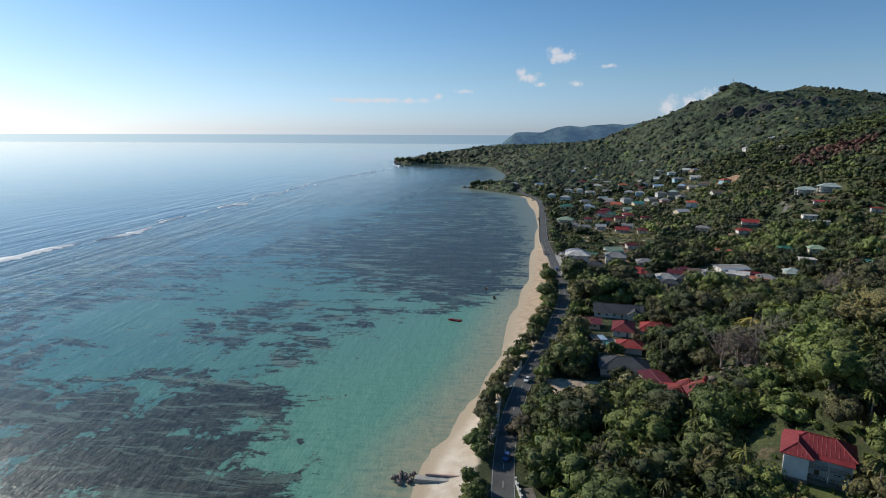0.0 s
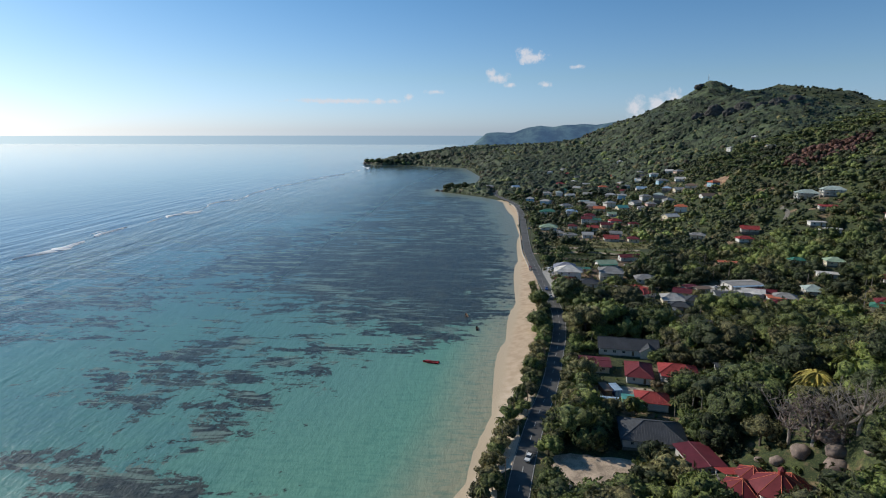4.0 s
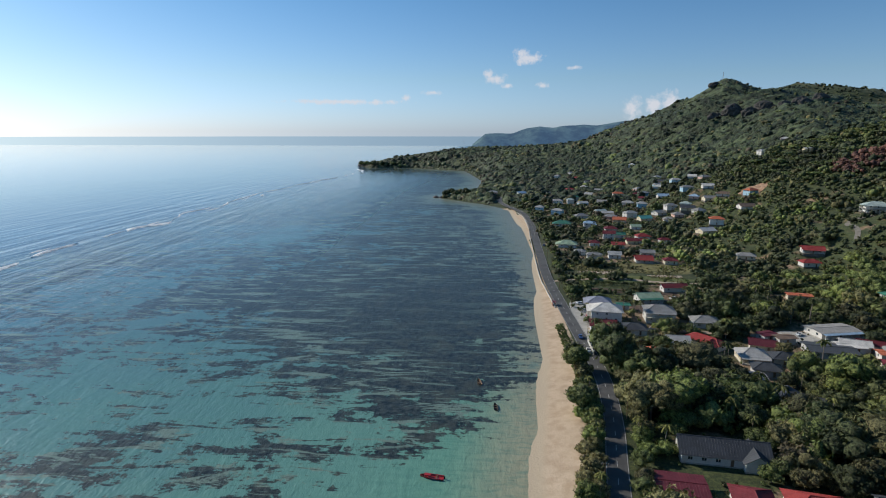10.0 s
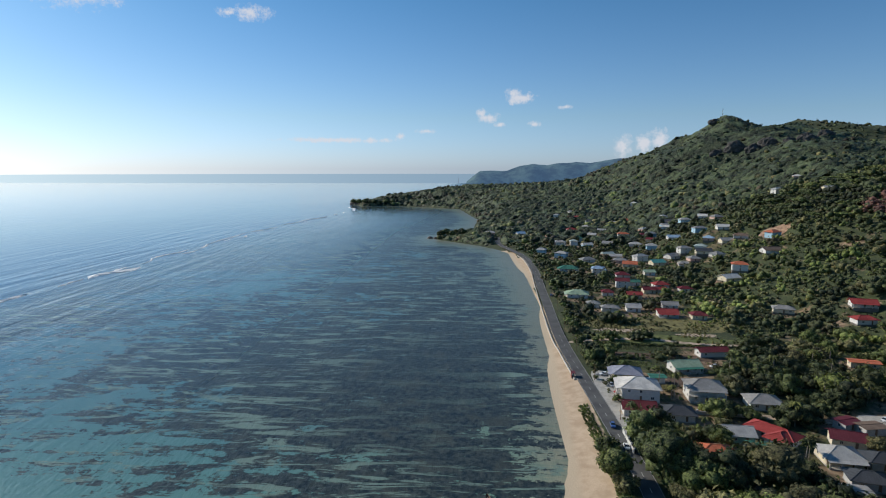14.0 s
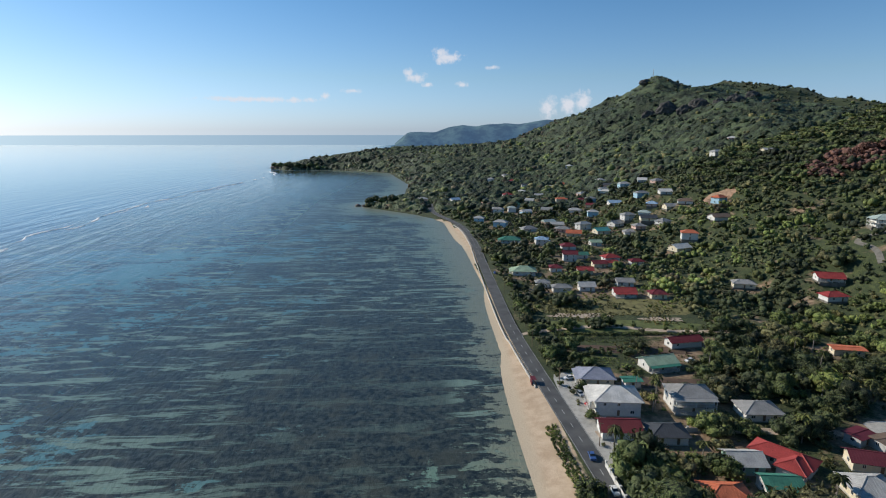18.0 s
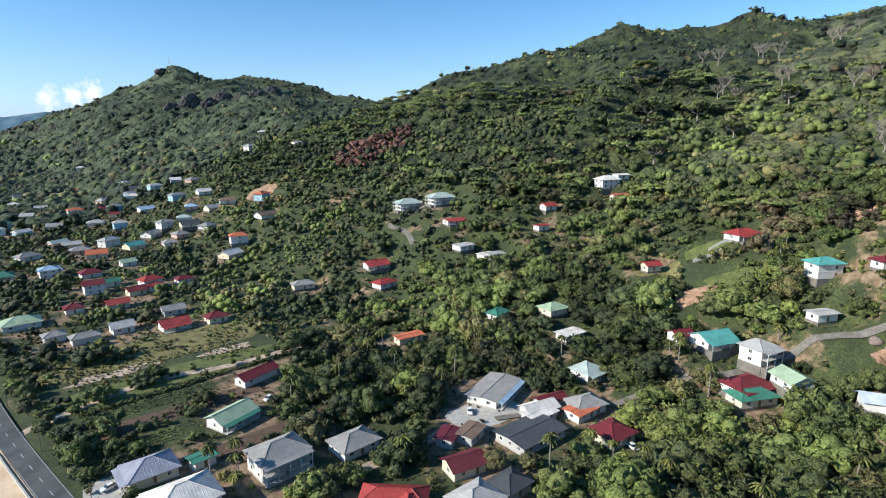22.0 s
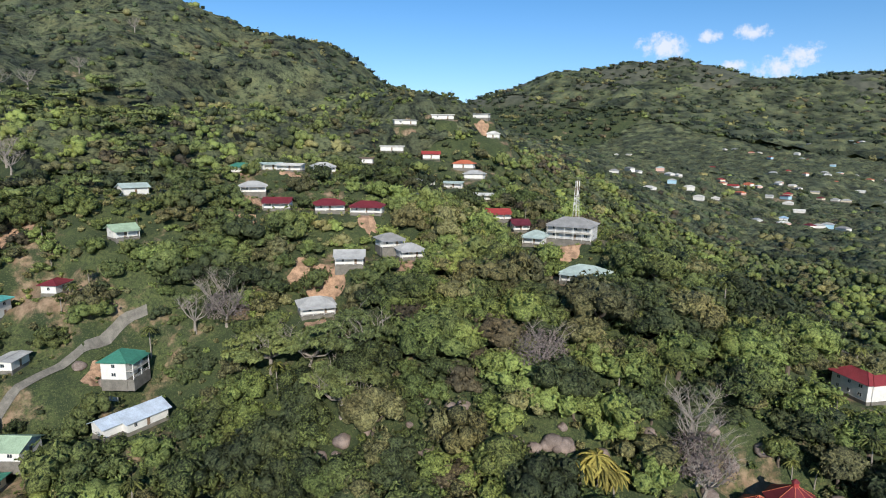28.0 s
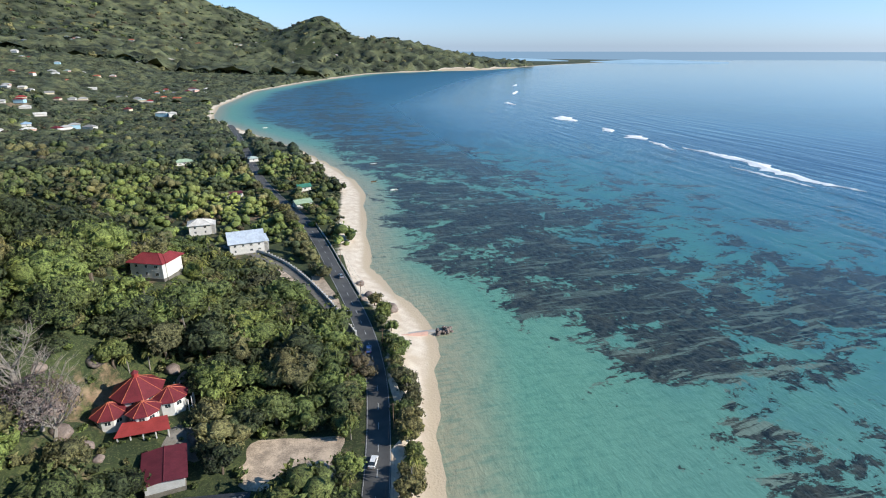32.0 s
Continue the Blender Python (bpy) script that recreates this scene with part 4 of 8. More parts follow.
house(194, 352, 13, 8, -25, 1, "hip", "crimson", "paint_white", veranda="s")
house(278, 378, 13, 8, -25, 1, "hip", "red", "paint_white", veranda="s")
house(278, 590, 15, 9, -20, 2, "hip", "sage", "paint_white", veranda="sw")
house(286, 567, 15, 9, -20, 2, "hip", "sage", "paint_white", veranda="sw")
house(266, 538, 12, 7, -20, 1, "flat", "red", "paint_white", veranda="s")
house(245, 513, 10, 7, -10, 1, "flat", "palegrey", "paint_white")
house(242, 494, 9, 6, -10, 1, "flat", "white", "paint_white")
house(216, 555, 13, 7, -15, 1, "gable", "red", "paint_white", veranda="s")
house(204, 535, 11, 7, 0, 1, "hip", "red", "paint_white")
house(186, 585, 12, 7, -20, 1, "hip", "grey", "paint_cream")
house(332, 470, 12, 9, -30, 2, "hip", "white", "paint_white")
house(344, 467, 8, 7, -30, 1, "flat", "white", "paint_white")
house(320, 456, 9, 6, -30, 1, "gable", "orange", "paint_white")
house(297, 490, 8, 6, -20, 1, "gable", "red", "paint_white")
house(277, 482, 7, 5, -20, 1, "flat", "red", "paint_white", detail=1)
house(246, 342, 10, 7, -40, 2, "hip", "teal", "paint_white")
house(226, 338, 8, 5, -35, 1, "flat", "palegrey", "paint_white")
house(243, 324, 7, 5, -40, 1, "hip", "crimson", "paint_white")
house(209, 312, 9, 7.5, -40, 2, "hip", "green", "paint_white", veranda="s", porch_colour="green", pitch=28)
house(193, 311, 12, 8, -70, 1, "gable", "sky", "paint_white", wing=(-7, 1.5, 8, 6))
house(199, 340, 8, 9, -40, 1, "gable", "palegreen", "paint_white")
house(190, 349, 13, 7, -35, 1, "hip", "green", "paint_cream")
house(252, 408, 7, 5, -30, 1, "gable", "red", "paint_cream", detail=1)
house(244, 490, 9, 6, -20, 1, "flat", "palegrey", "paint_white", detail=1)
house(211, 379, 7, 6, -30, 1, "gable", "crimson", "paint_white")
house(159, 403, 10, 5, -20, 1, "gable", "crimson", "paint_grey", detail=1)
# across the fields
house(61, 638, 15, 11, -8, 1, "hip", "palegreen", "paint_white", veranda="w")
house(91, 595, 9, 8, -5, 1, "gable", "palegrey", "paint_white")
house(75, 593, 11, 6, -5, 1, "hip", "grey", "paint_white")
house(66, 605, 8, 6, -5, 1, "hip", "grey", "paint_white")
house(109, 580, 12, 8, -5, 1, "gable", "red", "paint_white", veranda="s")
house(127, 574, 9, 7, -5, 1, "hip", "crimson", "paint_cream")
house(118, 602, 10, 7, -8, 1, "gable", "grey", "paint_white")
house(103, 635, 10, 7, -8, 1, "gable", "red", "paint_cream")
house(104, 675, 10, 8, -8, 2, "gable", "crimson", "paint_white")
house(85, 644, 8, 7, -8, 1, "hip", "crimson", "paint_white")
house(119, 653, 9, 7, 0, 1, "gable", "crimson", "paint_cream")
house(130, 654, 9, 6, 0, 1, "hip", "red", "paint_white")
house(115, 683, 10, 6, 0, 1, "gable", "green", "paint_white")
house(73, 751, 17, 11, -8, 1, "hip", "green", "paint_white", veranda="w")
house(97, 735, 10, 8, -8, 2, "hip", "blue", "paint_white")
house(142, 729, 9, 7, 0, 1, "gable", "palegreen", "paint_white", detail=1)
house(148, 656, 9, 6, 0, 1, "hip", "crimson", "paint_white", detail=1)
# far village below the peak
house(267, 1239, 10, 8, -30, 2, "hip", "white", "paint_white", detail=1)
house(223, 1137, 12, 10, 7, 1, "gable", "orange", "paint_cream", detail=1)
house(180, 912, 14, 9, -16, 1, "hip", "palegrey", "paint_white", detail=1)
house(209, 946, 11, 8, 21, 2, "hip", "palegrey", "paint_blue", detail=1)
house(214, 879, 13, 10, -2, 1, "gable", "blue", "paint_white", detail=1)
house(229, 816, 10, 9, -25, 1, "hip", "blue", "paint_pink", detail=1)
house(199, 802, 12, 8, 12, 2, "hip", "grey", "paint_white", detail=1)
house(209, 778, 14, 10, -11, 1, "gable", "slate", "paint_cream", detail=1)
house(212, 753, 11, 9, 26, 1, "hip", "grey", "paint_white", detail=1)
house(250, 945, 13, 8, 3, 2, "hip", "palegrey", "paint_blue", detail=1)
house(267, 932, 10, 10, -20, 1, "gable", "white", "paint_white", detail=1)
house(269, 896, 12, 9, 17, 1, "hip", "grey", "paint_pink", detail=1)
house(184, 985, 14, 8, -6, 2, "hip", "orange", "paint_white", detail=1)
house(146, 1000, 11, 10, -29, 1, "gable", "palegrey", "paint_cream", detail=1)
house(127, 1060, 13, 9, 8, 1, "hip", "red", "paint_white", detail=1)
house(60, 862, 10, 8, -15, 2, "hip", "palegrey", "paint_blue", detail=1)
house(49, 1028, 12, 10, 22, 1, "gable", "blue", "paint_white", detail=1)
house(6, 1055, 14, 9, -1, 1, "hip", "palegrey", "paint_pink", detail=1)
house(91, 921, 11, 8, -24, 2, "hip", "grey", "paint_white", detail=1)
house(166, 783, 13, 10, 13, 1, "gable", "teal", "paint_cream", detail=1)
house(184, 759, 10, 9, -10, 1, "hip", "grey", "paint_white", detail=1)
house(260, 749, 12, 8, 27, 2, "hip", "orange", "paint_blue", detail=1)
house(240, 712, 14, 10, 4, 1, "gable", "brown", "paint_white", detail=1)
house(415, 1000, 11, 9, -19, 1, "hip", "white", "paint_pink", detail=1)
house(344, 909, 13, 8, 18, 2, "hip", "palegrey", "paint_white", detail=1)
house(368, 852, 10, 10, -5, 1, "gable", "palegrey", "paint_cream", detail=1)
house(234, 963, 12, 9, -28, 1, "hip", "white", "paint_white", detail=1)
house(236, 860, 14, 8, 9, 2, "hip", "grey", "paint_blue", detail=1)
house(167, 1039, 11, 10, -14, 1, "gable", "palegrey", "paint_white", detail=1)
house(220, 1012, 13, 9, 23, 1, "hip", "palegrey", "paint_pink", detail=1)
house(118, 956, 10, 8, 0, 2, "hip", "green", "paint_white", detail=1)
house(149, 922, 12, 10, -23, 1, "gable", "grey", "paint_cream", detail=1)
house(101, 804, 14, 9, 14, 1, "hip", "grey", "paint_white", detail=1)
house(185, 864, 11, 8, -9, 2, "hip", "palegrey", "paint_blue", detail=1)
house(186, 799, 13, 10, 28, 1, "gable", "grey", "paint_white", detail=1)
house(195, 765, 10, 9, 5, 1, "hip", "grey", "paint_pink", detail=1)
house(207, 695, 12, 8, -18, 2, "hip", "orange", "paint_white", detail=1)
house(192, 680, 14, 10, 19, 1, "gable", "white", "paint_cream", detail=1)
house(115, 717, 11, 9, -4, 1, "hip", "crimson", "paint_white", detail=1)
house(78, 832, 13, 8, -27, 2, "hip", "palegrey", "paint_blue", detail=1)
house(99, 742, 10, 10, 10, 1, "gable", "blue", "paint_white", detail=1)
house(133, 797, 12, 9, -13, 1, "hip", "grey", "paint_pink", detail=1)
house(156, 806, 14, 8, 24, 2, "hip", "palegrey", "paint_white", detail=1)
house(234, 787, 11, 10, 1, 1, "gable", "grey", "paint_cream", detail=1)
house(248, 786, 13, 9, -22, 1, "hip", "brown", "paint_white", detail=1)
house(254, 1040, 10, 8, 15, 2, "hip", "palegrey", "paint_blue", detail=1)
house(251, 836, 12, 10, -8, 1, "gable", "white", "paint_white", detail=1)
house(88, 1011, 14, 9, 29, 1, "hip", "grey", "paint_pink", detail=1)
house(130, 660, 11, 8, 6, 2, "hip", "red", "paint_white", detail=1)
house(137, 774, 13, 10, -17, 1, "gable", "orange", "paint_cream", detail=1)
house(129, 1228, 9, 8, -30, 2, "hip", "palegrey", "paint_white", detail=0, clear=1.1)
house(161, 1204, 11, 8, -16, 1, "hip", "red", "paint_white", detail=0, clear=1.1)
house(122, 914, 12, 8, 21, 1, "gable", "white", "paint_blue", detail=0, clear=1.1)
house(108, 928, 9, 8, -2, 2, "hip", "sage", "paint_white", detail=0, clear=1.1)
house(249, 999, 10, 8, -25, 1, "gable", "slate", "paint_pink", detail=0, clear=1.1)
house(207, 974, 11, 8, 12, 1, "hip", "crimson", "paint_white", detail=0, clear=1.1)
house(135, 824, 12, 8, -11, 1, "gable", "palegrey", "paint_cream", detail=0, clear=1.1)
house(159, 1260, 9, 8, 26, 2, "hip", "grey", "paint_white", detail=0, clear=1.1)
house(153, 1088, 11, 8, -20, 1, "hip", "white", "paint_white", detail=0, clear=1.1)
house(130, 840, 12, 8, 17, 1, "gable", "sage", "paint_pink", detail=0, clear=1.1)
house(167, 1135, 9, 8, -6, 2, "hip", "slate", "paint_white", detail=0, clear=1.1)
house(201, 919, 10, 8, -29, 1, "gable", "crimson", "paint_cream", detail=0, clear=1.1)
house(204, 1120, 12, 8, -15, 1, "gable", "grey", "paint_blue", detail=0, clear=1.1)
house(86, 940, 10, 8, -1, 1, "gable", "white", "paint_pink", detail=0, clear=1.1)
house(214, 798, 11, 8, -24, 1, "hip", "sage", "paint_white", detail=0, clear=1.1)
house(238, 984, 10, 8, 27, 1, "gable", "palegrey", "paint_blue", detail=0, clear=1.1)
# hillside bungalows to the south
house(279, 243, 11, 7, -111, 1, "hip", "palegrey", "paint_white", veranda="s")
keep_clear(270, 246, 6)
house(251, 302, 8, 6, -80, 1, "gable", "palegreen", "paint_white", veranda="s")
house(286, 291, 10, 6, -80, 1, "gable", "sage", "paint_white", detail=1)
house(295, 217, 12, 7, -130, 1, "flat", "white", "paint_white", veranda="s", detail=1)
keep_clear(286, 221, 6)
house(288, 203, 11, 7, -109, 1, "hip", "palegrey", "paint_white", veranda="s", detail=1)
keep_clear(280, 208, 6)
house(313, 236, 10, 6, -105, 1, "hip", "green", "paint_white", veranda="s", detail=1)
keep_clear(305, 239, 6)
house(303, 224, 10, 6, -98, 1, "flat", "sage", "paint_white", veranda="s", detail=1)
keep_clear(295, 228, 6)
house(256, 241, 11, 6, -125, 1, "gable", "crimson", "paint_white", veranda="s")
keep_clear(248, 244, 6)
house(242, 224, 12, 7, -114, 1, "hip", "crimson", "paint_white", veranda="s")
keep_clear(234, 228, 6)
house(230, 212, 13, 7, -132, 1, "hip", "crimson", "paint_white", veranda="s")
keep_clear(222, 216, 6)
house(203, 219, 9, 7, -106, 1, "hip", "grey", "paint_white", veranda="s")
keep_clear(195, 224, 6)
house(194, 216, 9, 7, -108, 1, "hip", "palegrey", "paint_white", veranda="s")
keep_clear(187, 221, 6)
house(202, 237, 10, 7, -123, 1, "gable", "palegrey", "paint_white", veranda="s")
keep_clear(194, 242, 6)
house(192, 256, 11, 8, -108, 1, "hip", "palegrey", "paint_white", veranda="s")
keep_clear(184, 260, 6)
house(249, 169, 15, 6, -121, 1, "flat", "slate", "paint_white", veranda="s")
keep_clear(242, 175, 6)
house(160, 162, 17, 10, -154, 2, "hip", "grey", "paint_grey", veranda="s")
keep_clear(154, 170, 6)
house(168, 174, 8, 7, -152, 1, "hip", "sage", "paint_white", veranda="s")
keep_clear(162, 180, 6)
house(137, 183, 14, 9, -160, 1, "hip", "sage", "paint_white", veranda="s")
keep_clear(132, 190, 6)
house(250, 102, 12, 6, -142, 1, "gable", "palegreen", "paint_white", veranda="s", detail=1)
keep_clear(243, 108, 6)
house(240, 135, 10, 6, -135, 1, "flat", "white", "paint_white", veranda="s", detail=1)
keep_clear(234, 141, 6)
house(208, 156, 10, 6, -120, 1, "gable", "red", "paint_white", veranda="s")
keep_clear(201, 162, 6)
house(196, 154, 7, 6, -122, 1, "gable", "maroon", "paint_white", veranda="s")
keep_clear(190, 161, 6)
house(356, 70, 16, 8, -130, 1, "flat", "white", "paint_white", detail=1)
keep_clear(349, 75, 6)
house(352, 35, 12, 7, -148, 1, "flat", "grey", "paint_white", detail=1)
keep_clear(345, 41, 6)
house(331, 42, 9, 7, -139, 1, "hip", "white", "paint_white", detail=1)
keep_clear(325, 48, 6)
house(365, 98, 16, 6, -112, 1, "flat", "palegrey", "paint_white", detail=1)
keep_clear(357, 103, 6)
house(341, 125, 15, 7, -128, 1, "flat", "white", "paint_white", detail=1)
keep_clear(333, 130, 6)
house(300, 97, 13, 8, -140, 1, "hip", "orange", "paint_white", detail=1)
keep_clear(294, 103, 6)
house(322, 107, 11, 7, -125, 1, "gable", "red", "paint_white", detail=1)
keep_clear(315, 113, 6)
house(281, 105, 12, 7, -145, 1, "hip", "palegrey", "paint_white", detail=1)
keep_clear(274, 111, 6)
house(266, 134, 10, 6, -136, 1, "flat", "sage", "paint_white", veranda="s", detail=1)
keep_clear(259, 139, 6)
house(284, 141, 11, 6, -122, 1, "flat", "white", "paint_white", veranda="s", detail=1)
keep_clear(277, 146, 6)
house(322, 160, 14, 7, -128, 1, "flat", "brown", "paint_white", detail=1)
keep_clear(314, 165, 6)
# houses above the southern beach
house(68.5, 138, 12, 6.5, -26, 2, "hip", "cherry", "paint_white", wing=(-4.0, -2.6, 4.6, 8.4), veranda="s", label="white two-storey house with crossing dark red hip roofs", clear=1.2, pitch=30)
keep_clear(67, 149, 6)
keep_clear(60, 146, 5)
keep_clear(47, 68, 9)
keep_clear(69, 30, 8)
house(69, 18, 11, 9, 5, 2, "hip", "white", "paint_white", veranda="w")
house(44, 54, 16, 13, 8, 2, "gable", "sky", "paint_white", veranda="w", label="large white house with pale blue metal roof and balcony", clear=1.3, pitch=30)
house(132, 1, 8, 5, 0, 1, "flat", "brown", "paint_grey", detail=1)
house(13, -25, 10, 7, 20, 1, "gable", "palegreen", "paint_white")
house(10, -70, 9, 6, 20, 1, "gable", "green", "paint_white", detail=1)
house(57, -62, 12, 6, 20, 1, "flat", "maroon", "paint_white", detail=1)
house(105, -192, 14, 7, 20, 1, "hip", "palegreen", "paint_white", detail=1)
house(48, -196, 8, 6, 20, 1, "hip", "sage", "paint_white", detail=1)
house(323, -490, 10, 9, 20, 2, "hip", "blue", "paint_white", detail=1)
# by the road to the south
house(58, 312, 24, 9, -8, 1, "gable", "slate", "paint_white", wing=(8, -2, 6, 9), pitch=34, clear=0.75)
house(40, 294, 12, 9, -8, 1, "flat", "maroon", "paint_cream")
house(56, 286, 9, 14, -12, 1, "hip", "crimson", "paint_white")
house(71, 286, 13, 9, -12, 1, "hip", "red", "paint_white", veranda="s")
house(90, 283, 11, 8, -12, 1, "gable", "slate", "paint_white")
house(62, 390, 11, 8, -8, 1, "hip", "orange", "paint_cream")
house(79, 393, 9, 7, -8, 1, "gable", "green", "paint_white")
house(100, 345, 10, 9, -30, 1, "gable", "slate", "paint_grey", wing=(-6, 2, 7, 8))
house(101, 375, 10, 7, -15, 1, "hip", "slate", "paint_grey")
house(149, 401, 10, 6, -10, 1, "flat", "white", "paint_white")
house(92, 367, 8, 6, -10, 1, "flat", "grey", "paint_white")
house(160, 392, 9, 6, -10, 1, "flat", "orange", "paint_white")
house(54, 261, 10, 8, -10, 1, "hip", "red", "paint_white")
house(47, 237, 18, 13, -8, 1, "hip", "slate", "paint_grey")
house(39, 259, 5, 4, -8, 1, "flat", "blue", "paint_grey", detail=1)
house(55, 220, 8, 11, 8, 1, "flat", "maroon", "paint_grey", detail=1)
# on the far slopes
house(519, -1125, 11, 8, -30, 2, "hip", "orange", "paint_white", detail=0, clear=1.2)
house(751, -1153, 16, 10, 7, 1, "gable", "red", "paint_cream", detail=0, clear=1.2)
house(506, -516, 14, 9, -16, 1, "hip", "white", "paint_white", detail=0, clear=1.2)
house(475, -470, 12, 8, 21, 2, "hip", "palegrey", "paint_blue", detail=0, clear=1.2)
house(453, -622, 17, 10, -2, 1, "gable", "red", "paint_white", detail=0, clear=1.2)
house(425, -588, 15, 9, -25, 1, "hip", "orange", "paint_pink", detail=0, clear=1.2)
house(405, -418, 13, 8, 12, 2, "hip", "white", "paint_white", detail=0, clear=1.2)
house(442, -840, 11, 10, -11, 1, "gable", "white", "paint_cream", detail=0, clear=1.2)
house(667, -1984, 16, 9, 26, 1, "hip", "orange", "paint_white", detail=0, clear=1.2)
house(586, -1912, 14, 8, 3, 2, "hip", "white", "paint_blue", detail=0, clear=1.2)
house(498, -1797, 12, 10, -20, 1, "gable", "white", "paint_white", detail=0, clear=1.2)
house(501, -2262, 17, 9, 17, 1, "hip", "palegrey", "paint_pink", detail=0, clear=1.2)
house(207, -1128, 15, 8, -6, 2, "hip", "crimson", "paint_white", detail=0, clear=1.2)
house(228, -1034, 13, 10, -29, 1, "gable", "grey", "paint_cream", detail=0, clear=1.2)
house(247, -847, 11, 9, 8, 1, "hip", "red", "paint_white", detail=0, clear=1.2)
house(187, -601, 16, 8, -15, 2, "hip", "white", "paint_blue", detail=0, clear=1.2)
house(420, -1697, 14, 10, 22, 1, "gable", "palegrey", "paint_white", detail=0, clear=1.2)
house(373, -2040, 12, 9, -1, 1, "hip", "white", "paint_pink", detail=0, clear=1.2)
house(301, -2448, 17, 8, -24, 2, "hip", "white", "paint_white", detail=0, clear=1.2)
house(185, -2745, 15, 10, 13, 1, "gable", "palegrey", "paint_cream", detail=0, clear=1.2)
house(121, -2568, 13, 9, -10, 1, "hip", "white", "paint_white", detail=0, clear=1.2)
house(181, -1855, 11, 8, 27, 2, "hip", "palegrey", "paint_blue", detail=0, clear=1.2)
house(269, -1901, 16, 10, 4, 1, "gable", "white", "paint_white", detail=0, clear=1.2)
house(12, -2570, 14, 9, -19, 1, "hip", "white", "paint_pink", detail=0, clear=1.2)
house(-66, -2430, 12, 8, 18, 2, "hip", "white", "paint_white", detail=0, clear=1.2)
house(-124, -2548, 17, 10, -5, 1, "gable", "palegrey", "paint_cream", detail=0, clear=1.2)
house(-194, -2392, 15, 9, -28, 1, "hip", "white", "paint_white", detail=0, clear=1.2)
house(-269, -2507, 13, 8, 9, 2, "hip", "white", "paint_blue", detail=0, clear=1.2)
house(-347, -2613, 11, 10, -14, 1, "gable", "white", "paint_white", detail=0, clear=1.2)
house(-282, -2366, 16, 9, 23, 1, "hip", "palegrey", "paint_pink", detail=0, clear=1.2)
house(-180, -2581, 14, 8, 0, 2, "hip", "white", "paint_white", detail=0, clear=1.2)
house(-394, -2442, 12, 10, -23, 1, "gable", "white", "paint_cream", detail=0, clear=1.2)
house(-471, -2430, 17, 9, 14, 1, "hip", "white", "paint_white", detail=0, clear=1.2)
house(-528, -2382, 15, 8, -9, 2, "hip", "white", "paint_blue", detail=0, clear=1.2)
house(-597, -2348, 13, 10, 28, 1, "gable", "grey", "paint_white", detail=0, clear=1.2)
house(-767, -2409, 11, 9, 5, 1, "hip", "white", "paint_pink", detail=0, clear=1.2)
house(726, -1645, 16, 8, -18, 2, "hip", "white", "paint_white", detail=0, clear=1.2)
house(405, -845, 14, 10, 19, 1, "gable", "grey", "paint_cream", detail=0, clear=1.2)
house(369, -837, 12, 9, -4, 1, "hip", "palegrey", "paint_white", detail=0, clear=1.2)
house(743, -1491, 17, 8, -27, 2, "hip", "orange", "paint_blue", detail=0, clear=1.2)
house(384, -1027, 15, 10, 10, 1, "gable", "white", "paint_white", detail=0, clear=1.2)
house(413, -1329, 13, 9, -13, 1, "hip", "white", "paint_pink", detail=0, clear=1.2)
house(1119, -1264, 11, 8, 24, 2, "hip", "white", "paint_white", detail=0, clear=1.2)
house(1084, -1281, 16, 10, 1, 1, "gable", "palegrey", "paint_cream", detail=0, clear=1.2)
house(248, -470, 14, 9, -22, 1, "hip", "grey", "paint_white", detail=0, clear=1.2)
house(265, -471, 12, 8, 15, 2, "hip", "palegrey", "paint_blue", detail=0, clear=1.2)
house(311, -932, 17, 10, -8, 1, "gable", "grey", "paint_white", detail=0, clear=1.2)
house(78, -1932, 15, 9, 29, 1, "hip", "white", "paint_pink", detail=0, clear=1.2)
house(40, -2672, 13, 8, 6, 2, "hip", "white", "paint_white", detail=0, clear=1.2)
house(411, -2501, 11, 10, -17, 1, "gable", "white", "paint_cream", detail=0, clear=1.2)
house(481, -2014, 10, 8, -30, 2, "hip", "white", "paint_white", detail=0, clear=1.2)
house(360, -864, 15, 10, 7, 1, "hip", "palegrey", "paint_cream", detail=0, clear=1.2)
house(518, -443, 13, 9, -16, 1, "gable", "grey", "paint_white", detail=0, clear=1.2)
house(230, -1385, 11, 8, 21, 2, "hip", "red", "paint_blue", detail=0, clear=1.2)
house(424, -324, 16, 10, -2, 1, "hip", "white", "paint_white", detail=0, clear=1.2)
house(208, -903, 14, 9, -25, 1, "gable", "orange", "paint_pink", detail=0, clear=1.2)
house(381, -802, 10, 10, -11, 1, "hip", "crimson", "paint_cream", detail=0, clear=1.2)
house(348, -614, 15, 9, 26, 1, "gable", "white", "paint_white", detail=0, clear=1.2)
house(565, -1445, 13, 8, 3, 2, "hip", "palegrey", "paint_blue", detail=0, clear=1.2)
house(365, -2289, 16, 9, 17, 1, "gable", "red", "paint_pink", detail=0, clear=1.2)
house(448, -1090, 12, 10, -29, 1, "hip", "orange", "paint_cream", detail=0, clear=1.2)
house(402, -640, 10, 9, 8, 1, "gable", "palegrey", "paint_white", detail=0, clear=1.2)
house(392, -678, 15, 8, -15, 2, "hip", "crimson", "paint_blue", detail=0, clear=1.2)
house(178, -1159, 13, 10, 22, 1, "hip", "white", "paint_white", detail=0, clear=1.2)
house(511, -412, 16, 8, -24, 2, "hip", "grey", "paint_white", detail=0, clear=1.2)
house(408, -730, 14, 10, 13, 1, "hip", "red", "paint_cream", detail=0, clear=1.2)
